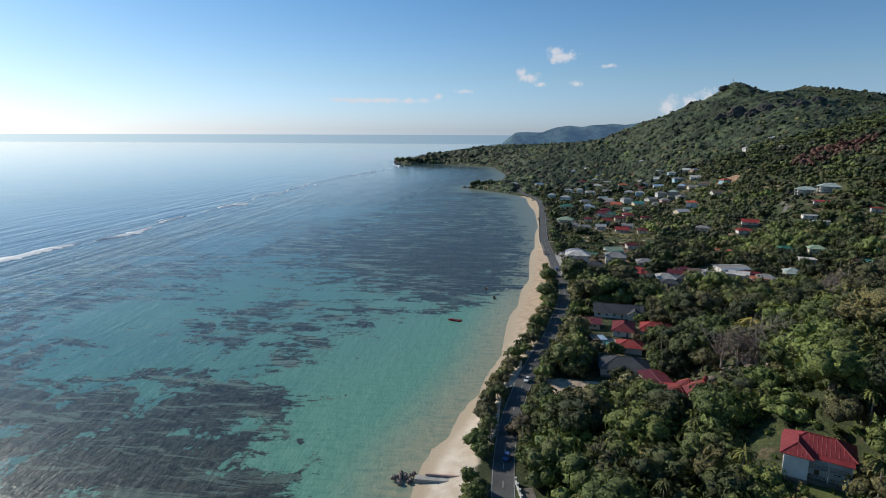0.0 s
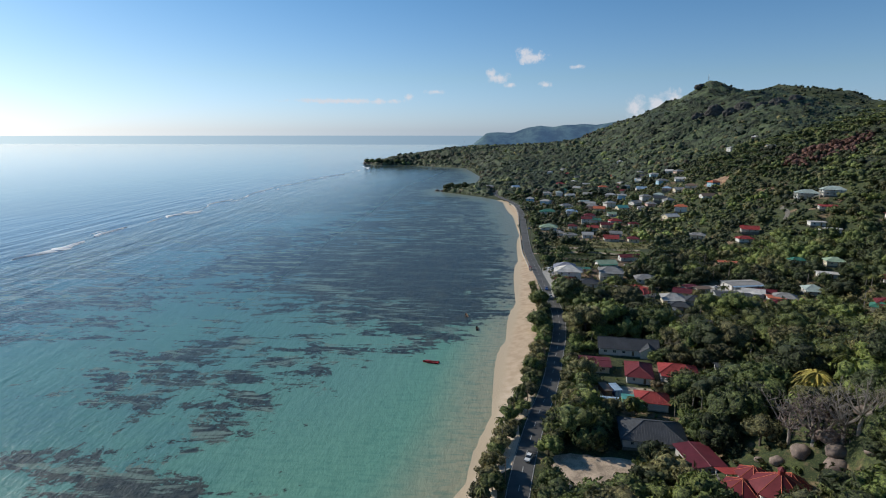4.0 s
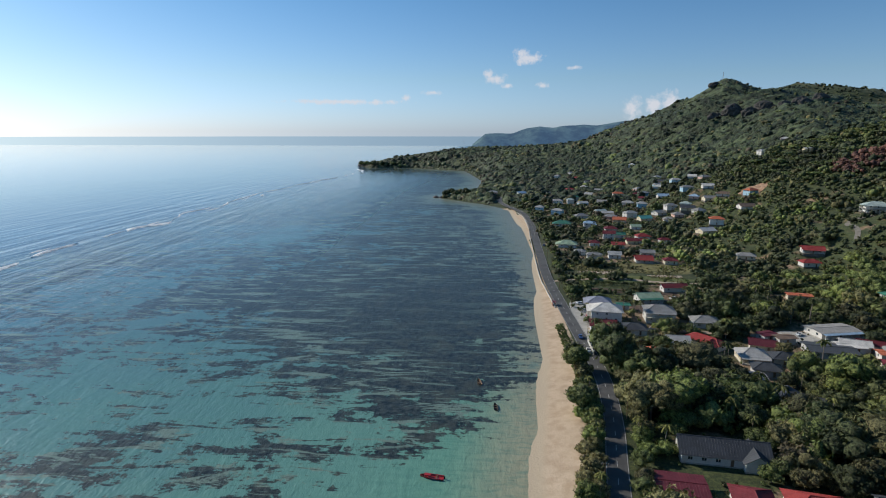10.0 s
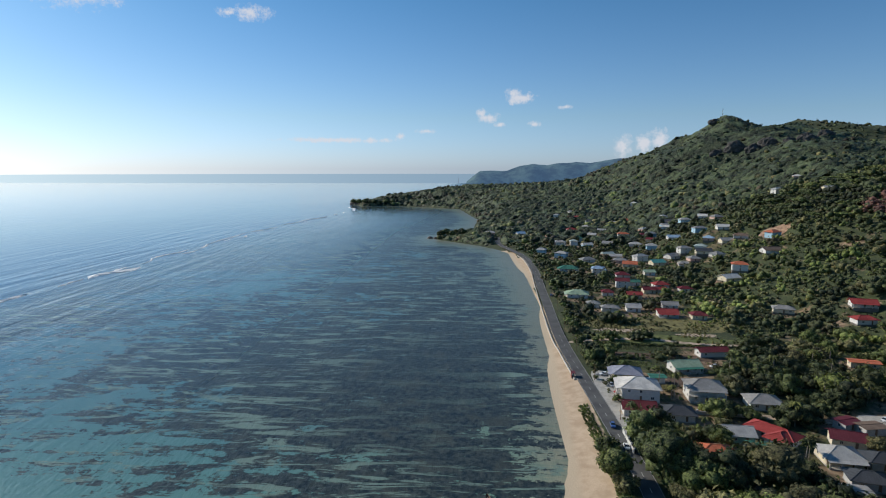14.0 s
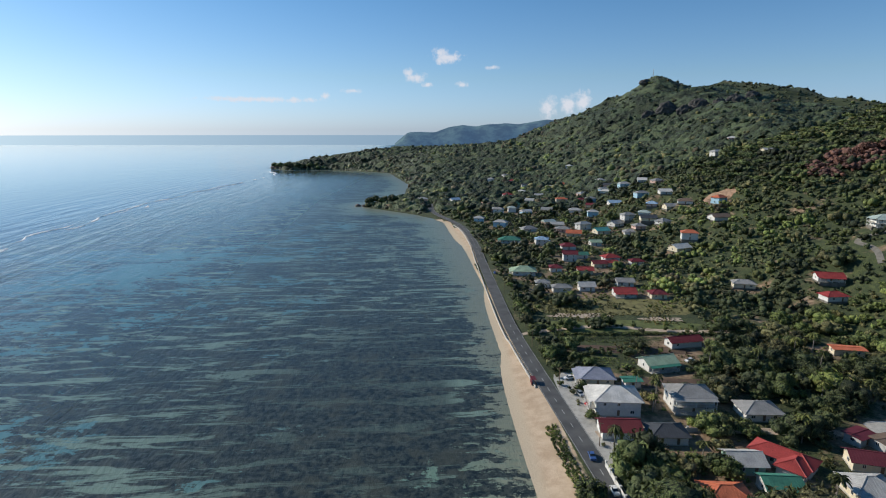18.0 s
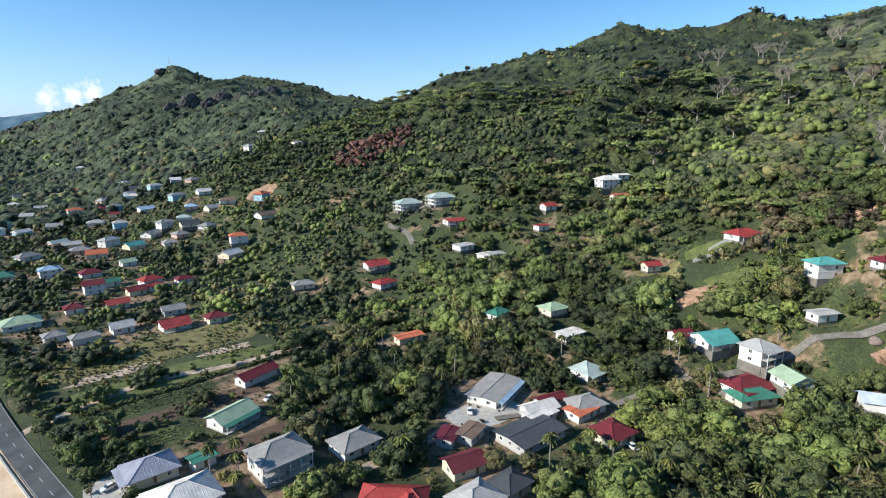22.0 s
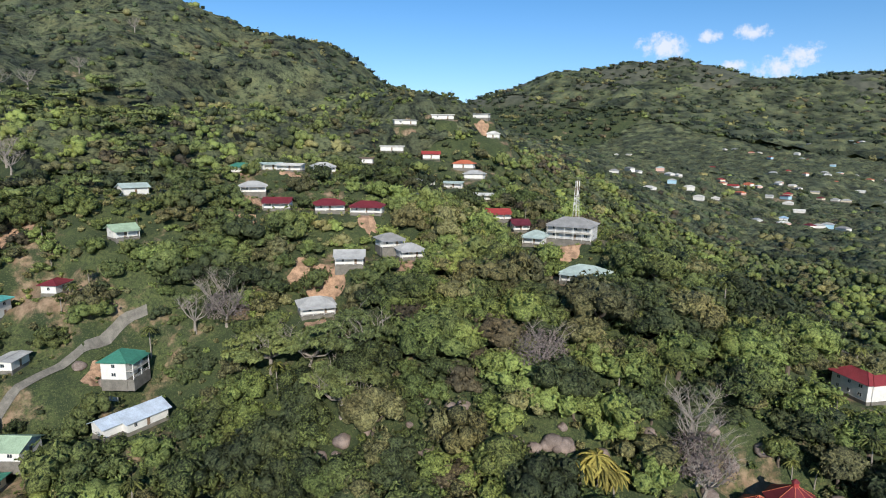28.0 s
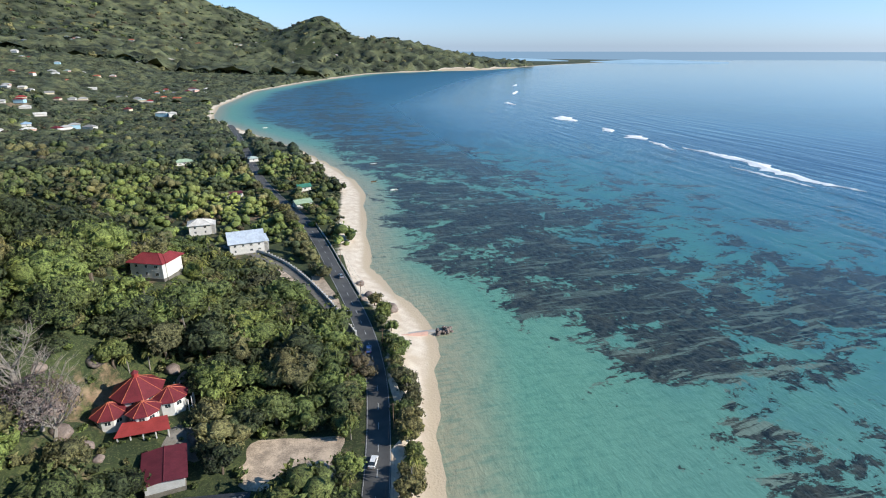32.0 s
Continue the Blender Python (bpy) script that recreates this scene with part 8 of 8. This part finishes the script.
# ---------------- mast, poles, cars, boats ----------------
def lattice_mast(x, y, high, base, label, dishes=True):
    mast = new("radio_mast")
    mast.location = (x, y, float(ground_z(x, y)))
    n = int(high / 2.2)
    for sx in (-1, 1):
        for sy in (-1, 1):
            bm = bmesh.new()
            tube(bm, (sx * base, sy * base, -0.5), (sx * base * 0.35, sy * base * 0.35, high), 0.11, 0.07, 5)
            part("leg", bm, "paint_white", mast)
    for i in range(n):
        z0, z1 = i * high / n, (i + 1) * high / n
        k0, k1 = base * (1 - 0.65 * z0 / high), base * (1 - 0.65 * z1 / high)
        bm = bmesh.new()
        c0 = [(-k0, -k0), (k0, -k0), (k0, k0), (-k0, k0)]
        c1 = [(-k1, -k1), (k1, -k1), (k1, k1), (-k1, k1)]
        for j in range(4):
            tube(bm, (*c0[j], z0), (*c1[(j + 1) % 4], z1), 0.05, 0.05, 4)
            tube(bm, (*c1[j], z1), (*c1[(j + 1) % 4], z1), 0.05, 0.05, 4)
        part("brace", bm, "rust_metal" if (i // 3) % 2 else "paint_white", mast)
    if dishes:
        for i in range(6):
            a = i * math.tau / 3 + (0.5 if i > 2 else 0)
            bm = bmesh.new()
            zz = high * (0.94 if i < 3 else 0.8)
            box(bm, -0.2, -0.12, zz - 1.1, 0.2, 0.12, zz + 1.1)
            part("antenna_panel", bm, "paint_white", mast).matrix_basis = pose(base * 0.7 * math.cos(a), base * 0.7 * math.sin(a), 0, 0, 0, math.degrees(a) + 90)
        for zz in (0.62, 0.7):
            bm = bmesh.new()
            tube(bm, (base * 0.45, 0, high * zz), (base * 0.45 + 0.4, 0, high * zz), 0.15, 0.75, 10)
            part("dish", bm, "paint_white", mast)
    keep_clear(x, y, 3)
    return tagged(mast, label, "mast")


lattice_mast(176, 140, 27, 1.3, "tall white and rust lattice radio mast with antennas")
lattice_mast(528, 1518, 20, 1.0, "slim radio mast on the hilltop", False)
lattice_mast(-62, 1850, 30, 0.8, "thin radio mast on the headland", False)


def utility_pole(x, y, turn, lamp=False):
    pole = new("utility_pole")
    pole.matrix_basis = pose(x, y, float(ground_z(x, y)), 0, 0, turn)
    bm = bmesh.new()
    tube(bm, (0, 0, -0.5), (0, 0, 8.2), 0.15, 0.10, 7)
    part("pole", bm, "timber", pole)
    bm = bmesh.new()
    box(bm, -0.9, -0.06, 7.6, 0.9, 0.06, 7.74)
    part("crossarm", bm, "timber", pole)
    for k in (-0.8, 0.0, 0.8):
        bm = bmesh.new()
        tube(bm, (k, 0, 7.74), (k, 0, 7.95), 0.05, 0.04, 6)
        part("insulator", bm, "paint_white", pole)
    return tagged(pole, "timber utility pole with crossarm", "utility pole", "utility poles along the road")


pole_line = smooth_line(ROAD, 42.0)
tops = []
for (x0, y0), (x1, y1) in zip(pole_line, pole_line[1:]):
    if not 60 < y0 < 820:
        continue
    a = math.atan2(y1 - y0, x1 - x0)
    x, y = x0 - math.sin(a) * (4.0 if y0 < 330 else -4.4), y0 + math.cos(a) * (4.0 if y0 < 330 else -4.4)
    utility_pole(x, y, math.degrees(a) + 90)
    tops.append((x, y, float(ground_z(x, y)) + 7.95, a + math.pi / 2, y0 < 330))
for p, q in zip(tops, tops[1:]):
    if p[4] != q[4]:
        continue
    for k in (-0.8, 0.8):
        bm = bmesh.new()
        a = Vector((p[0] + k * math.cos(p[3]), p[1] + k * math.sin(p[3]), p[2]))
        b = Vector((q[0] + k * math.cos(q[3]), q[1] + k * math.sin(q[3]), q[2]))
        last = a
        for i in range(1, 9):
            t = i / 8
            c = a.lerp(b, t) - Vector((0, 0, 1.1 * 4 * t * (1 - t)))
            tube(bm, last, c, 0.018, 0.018, 3)
            last = c
        me = bpy.data.meshes.new("cable")
        bm.to_mesh(me)
        bm.free()
        me.materials.append(MATS["rubber"])
        tagged(new("cable", me), "thin black overhead cable between poles", "cable", "overhead cables")


def car_kind(paint, label, pickup=False):
    car = new("car")
    prof = [(-2.1, 0.35), (-2.15, 0.75), (-1.95, 0.92), (-0.95, 0.98), (2.0, 0.98), (2.1, 0.8), (2.1, 0.35)]
    bm = bmesh.new()
    rows = [[bm.verts.new((x, s * (0.86 if 0.3 < z < 0.9 else 0.78), z)) for x, z in prof] for s in (-1, 1)]
    for i in range(len(prof)):
        j = (i + 1) % len(prof)
        bm.faces.new((rows[0][i], rows[0][j], rows[1][j], rows[1][i]))
    bm.faces.new(rows[0][::-1])
    bm.faces.new(rows[1])
    bmesh.ops.recalc_face_normals(bm, faces=bm.faces)
    part("body", bm, paint, car)
    top = [(-0.95, 0.97), (-0.35, 1.48), (1.15 if not pickup else 0.55, 1.5), (1.85 if not pickup else 0.8, 0.97)]
    bm = bmesh.new()
    rows = [[bm.verts.new((x, s * (0.76 if z < 1.2 else 0.62), z)) for x, z in top] for s in (-1, 1)]
    for i in range(4):
        j = (i + 1) % 4
        bm.faces.new((rows[0][i], rows[0][j], rows[1][j], rows[1][i]))
    bm.faces.new(rows[0][::-1])
    bm.faces.new(rows[1])
    bmesh.ops.recalc_face_normals(bm, faces=bm.faces)
    part("cabin_glass", bm, "window_glass", car)
    bm = bmesh.new()
    box(bm, -0.33, -0.61, 1.475, 1.12 if not pickup else 0.54, 0.61, 1.53)
    part("cabin_roof", bm, paint, car)
    tyre = bmesh.new()
    tube(tyre, (0, -0.11, 0), (0, 0.11, 0), 0.33, 0.33, 14)
    tm = bpy.data.meshes.new("tyre")
    tyre.to_mesh(tm)
    tyre.free()
    tm.materials.append(MATS["rubber"])
    rim = bmesh.new()
    tube(rim, (0, -0.125, 0), (0, 0.125, 0), 0.19, 0.19, 10)
    rm = bpy.data.meshes.new("rim")
    rim.to_mesh(rm)
    rim.free()
    rm.materials.append(MATS["steel"])
    for x in (-1.35, 1.35):
        for y in (-0.8, 0.8):
            w = part("wheel", tm, None, car)
            w.location = (x, y, 0.33)
            part("rim", rm, None, w)
    for y in (-0.6, 0.6):
        part("headlight", box_mesh("headlight", "window_glass", (-2.16, y - 0.18, 0.62, -2.08, y + 0.18, 0.78)), None, car)
        part("tail_light", box_mesh("tail_light", "car_red", (2.06, y - 0.16, 0.62, 2.13, y + 0.16, 0.8)), None, car)
    return tagged(car, label, "car")


CARS = {"white": car_kind("car_white", "white hatchback car"), "silver": car_kind("car_silver", "silver car"), "blue": car_kind("car_blue", "dark blue car"), "pickup": car_kind("car_white", "white pickup truck", True), "red": car_kind("car_red", "dark red car")}
for kind, x, y, turn, words in (("white", 8.4, 225, 68, "on the coast road"), ("silver", 2.6, 102, 95, "on the coast road"), ("blue", 0.9, 170, 80, "in roadside shade"), ("white", 43, 468, 10, "on the forecourt"), ("silver", 43.2, 454, 100, "on the forecourt"), ("blue", 34, 413, 85, "on the coast road"),
                                ("pickup", 34.6, 396, 88, "on the coast road"), ("white", 99, 481, 20, "by a farm building"), ("white", 153, 371, 60, "beside a red-roofed house"), ("red", 44.5, 446, 15, "on the forecourt"), ("silver", 67, 283, 20, "between two red-roofed houses"), ("pickup", 138, 421, 40, "in the shed yard"), ("blue", 41.4, 640, 86, "on the coast road"), ("white", 112, 470, 5, "beside a green-roofed house")):
    d, _ = polyline_distance(np.array([x]), np.array([y]), ROAD)
    ob = copy_thing(CARS[kind], pose(x, y, float(ground_z(x, y)) + 0.115, 0, 0, turn))
    tagged(ob, CARS[kind]["label"] + " " + words)
for ob in CARS.values():
    for o in (*ob.children_recursive, ob):
        bpy.data.objects.remove(o)


def boat(x, y, turn, length, hull, label, canopy=False):
    b = new("boat")
    b.matrix_basis = pose(x, y, -0.12, 0, 0, turn)
    bm = bmesh.new()
    n, rows = 9, []
    for i in range(n):
        k = i / (n - 1)
        w = 0.95 * (1 - max(0, (k - 0.45) / 0.55) ** 2.2) * length / 6
        sheer = 0.62 + 0.25 * k * k
        xx = (k - 0.5) * length
        rows.append([bm.verts.new((xx, s * w * q, z)) for s, q, z in ((-1, 1.0, sheer), (-1, 0.75, 0.12), (0, 0, -0.05), (1, 0.75, 0.12), (1, 1.0, sheer), (1, 0.86, sheer - 0.03), (1, 0.6, 0.25), (-1, 0.6, 0.25), (-1, 0.86, sheer - 0.03))])
    for a, c in zip(rows, rows[1:]):
        for i in range(9):
            bm.faces.new((a[i], a[(i + 1) % 9], c[(i + 1) % 9], c[i]))
    bm.faces.new(rows[0][::-1])
    bmesh.ops.recalc_face_normals(bm, faces=bm.faces)
    part("hull", bm, hull, b)
    for k in (-0.2, 0.12):
        part("thwart", box_mesh("thwart", "timber", (k * length - 0.15, -0.7 * length / 6, 0.45, k * length + 0.15, 0.7 * length / 6, 0.52)), None, b)
    part("outboard_motor", box_mesh("outboard_motor", "rubber", (-0.56 * length, -0.18, 0.2, -0.5 * length, 0.18, 1.05)), None, b)
    if canopy:
        part("cover", box_mesh("cover", hull, (0.05 * length, -0.6, 0.98, 0.32 * length, 0.6, 1.06), (0.06 * length, -0.55, 0.5, 0.075 * length, -0.5, 0.98), (0.06 * length, 0.5, 0.5, 0.075 * length, 0.55, 0.98)), None, b)
    return tagged(b, label, "boat")


boat(-27.5, 300.7, 172, 7.0, "car_red", "small red open boat moored in the shallows", True)
boat(-54, -63, 20, 6.0, "paint_white", "small white motor boat moored in the lagoon")
boat(-56, -167, 10, 6.0, "paint_white", "small white boat at anchor")
boat(-44, -94, 30, 5.0, "timber", "small dark boat at anchor")
boat(40, -450, 40, 8.0, "paint_white", "white boat anchored off the beach")
boat(-14, 366, 100, 5.0, "timber", "dark wooden boat in the shallows")
boat(-8, 345, 95, 5.0, "rubber", "dark open boat in the shallows")

def store(x, y, turn, w, d, h, wall, roof, label):
    """A small store: ribbed steel box with corner posts, door leaves and a sheet roof."""
    t = new("shed")
    t.matrix_basis = pose(x, y, float(ground_z(x, y)), 0, 0, turn)
    part("wall", box_mesh("wall", wall, (-w / 2, -d / 2, -0.3, w / 2, d / 2, h), *[(-w / 2 + 0.2 + i * 0.6, -d / 2 - 0.05, 0.1, -w / 2 + 0.45 + i * 0.6, -d / 2 + 0.02, h - 0.1) for i in range(int(w / 0.6) - 1)]), None, t)
    part("roof", box_mesh("roof", roof, (-w / 2 - 0.2, -d / 2 - 0.25, h + 0.004, w / 2 + 0.2, d / 2 + 0.25, h + 0.1)), None, t)
    for k in (-0.26, 0.26):
        part("door", box_mesh("door", roof, (w / 2 + 0.002, k * d * 0.9 - d * 0.2, 0.1, w / 2 + 0.05, k * d * 0.9 + d * 0.2, h - 0.25)), None, t)
    return tagged(t, label, "shed")


store(40, 271, -80, 7, 2.6, 2.5, "rust_metal", "roof_brown", "rusty brown steel container in a sandy yard")
store(43.5, 270.5, -80, 6, 2.5, 2.6, "car_blue", "roof_blue", "pale blue steel container in a sandy yard")
store(47.5, 263, -8, 6.5, 4, 2.4, "paint_green", "roof_teal", "open store with bright green sheet roof")
store(100, 256, 40, 5, 3, 2.3, "paint_grey", "roof_palegrey", "small grey garden shed with sheet roof")
store(96, 265, 40, 4, 3, 2.3, "paint_grey", "roof_grey", "small grey garden shed beside crop rows")

shelter = new("bus_shelter")
shelter.matrix_basis = pose(28.2, 466, float(ground_z(28.2, 466)), 0, 0, 88)
part("roof", box_mesh("roof", "roof_maroon", (-1.9, -1.0, 2.35, 1.9, 1.0, 2.5)), None, shelter)
part("back_wall", box_mesh("back_wall", "roof_maroon", (-1.7, 0.7, 0, 1.7, 0.85, 2.35)), None, shelter)
for k in (-1.6, 1.6):
    part("post", box_mesh("post", "rust_metal", (k - 0.07, -0.85, 0, k + 0.07, -0.71, 2.35)), None, shelter)
part("bench", box_mesh("bench", "timber", (-1.4, 0.2, 0.42, 1.4, 0.62, 0.5)), None, shelter)
tagged(shelter, "small dark red roadside bus shelter", "bus shelter")

sign = new("signboard")
sign.matrix_basis = pose(31, 236, float(ground_z(31, 236)), 0, 0, 170)
part("panel", box_mesh("panel", "car_red", (-1.1, -0.06, 1.2, 1.1, 0.06, 2.6)), None, sign)
for k in (-1.0, 1.0):
    part("post", box_mesh("post", "timber", (k - 0.06, -0.05, 0, k + 0.06, 0.05, 1.2)), None, sign)
for i, w in enumerate((1.5, 1.1, 1.3)):
    part("lettering_bar", box_mesh("lettering_bar", "paint_white", (-w / 2, -0.075, 1.4 + i * 0.36, w / 2, -0.06, 1.58 + i * 0.36)), None, sign)
tagged(sign, "red signboard with white lettering bars", "sign")

# ---------------- surf on the reef ----------------
def surf(y0, y1, wide, off, seed):
    rng = np.random.default_rng(seed)
    ys = np.arange(y0, y1, 2.5)
    xs = -(beyond_reef(np.zeros_like(ys), ys)) * -1 + off + value_noise(ys, ys * 0, 40, seed) * 18
    k = np.sin(np.linspace(0, math.pi, len(ys))) ** 0.6
    a = wide * k * (0.5 + np.abs(value_noise(ys, ys * 0 + 5, 9, seed)) * 1.6)
    b = wide * k * (0.35 + np.abs(value_noise(ys, ys * 0 + 9, 6, seed)) * 2.2)
    n = len(ys)
    v = [(x - p, y, 0.10) for x, y, p in zip(xs, ys, a)] + [(x, y, 0.9 * q ** 0.5 * min(wide / 6, 1) + 0.1) for x, y, q in zip(xs, ys, k)] + [(x + q, y, 0.08) for x, y, q in zip(xs, ys, b)]
    f = [(r * n + i, (r + 1) * n + i, (r + 1) * n + i + 1, r * n + i + 1) for r in range(2) for i in range(n - 1)]
    return tagged(new("surf", mesh_from("surf", v, f, "foam")), "white foam of a wave breaking on the reef", "surf", kind="structure")


for i, (y0, y1, wide, off) in enumerate(((380, 470, 11, -6), (478, 560, 8, 8), (575, 640, 5, 0), (700, 770, 7, 4), (820, 900, 3, -3), (950, 1100, 2.5, 0), (1250, 1420, 3.0, 0), (1600, 1750, 5, 6), (-170, 40, 9, -8), (-70, 20, 3.5, 22), (60, 160, 3, 0), (-262, -222, 13, 0), (-330, -290, 9, 5), (-470, -400, 18, 2), (-215, -150, 5, 10), (-720, -660, 7, 0), (-1000, -900, 7, 0), (-1250, -1180, 8, 10))):
    surf(y0, y1, wide, off, 60 + i)
for i in range(16):
    y0 = 590 + i * 62 + (i * 37) % 25
    surf(y0, y0 + 26 + (i * 13) % 22, 1.6 + (i % 3) * 0.7, (i * 29) % 17 - 8, 90 + i)


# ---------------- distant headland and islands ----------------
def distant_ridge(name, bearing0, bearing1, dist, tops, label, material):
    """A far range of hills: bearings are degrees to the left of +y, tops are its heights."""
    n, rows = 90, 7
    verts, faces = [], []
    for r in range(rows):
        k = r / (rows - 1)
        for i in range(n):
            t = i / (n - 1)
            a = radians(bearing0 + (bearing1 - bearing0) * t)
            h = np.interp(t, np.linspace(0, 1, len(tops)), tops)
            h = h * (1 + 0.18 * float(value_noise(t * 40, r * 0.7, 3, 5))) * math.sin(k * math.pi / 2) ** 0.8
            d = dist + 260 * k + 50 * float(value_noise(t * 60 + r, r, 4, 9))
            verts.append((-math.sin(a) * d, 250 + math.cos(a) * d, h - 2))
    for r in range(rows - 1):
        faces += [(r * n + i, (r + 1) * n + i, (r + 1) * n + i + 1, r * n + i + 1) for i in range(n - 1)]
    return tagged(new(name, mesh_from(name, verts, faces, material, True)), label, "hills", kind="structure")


# Distance haze is put into the colour: far hills get a bluish emission.
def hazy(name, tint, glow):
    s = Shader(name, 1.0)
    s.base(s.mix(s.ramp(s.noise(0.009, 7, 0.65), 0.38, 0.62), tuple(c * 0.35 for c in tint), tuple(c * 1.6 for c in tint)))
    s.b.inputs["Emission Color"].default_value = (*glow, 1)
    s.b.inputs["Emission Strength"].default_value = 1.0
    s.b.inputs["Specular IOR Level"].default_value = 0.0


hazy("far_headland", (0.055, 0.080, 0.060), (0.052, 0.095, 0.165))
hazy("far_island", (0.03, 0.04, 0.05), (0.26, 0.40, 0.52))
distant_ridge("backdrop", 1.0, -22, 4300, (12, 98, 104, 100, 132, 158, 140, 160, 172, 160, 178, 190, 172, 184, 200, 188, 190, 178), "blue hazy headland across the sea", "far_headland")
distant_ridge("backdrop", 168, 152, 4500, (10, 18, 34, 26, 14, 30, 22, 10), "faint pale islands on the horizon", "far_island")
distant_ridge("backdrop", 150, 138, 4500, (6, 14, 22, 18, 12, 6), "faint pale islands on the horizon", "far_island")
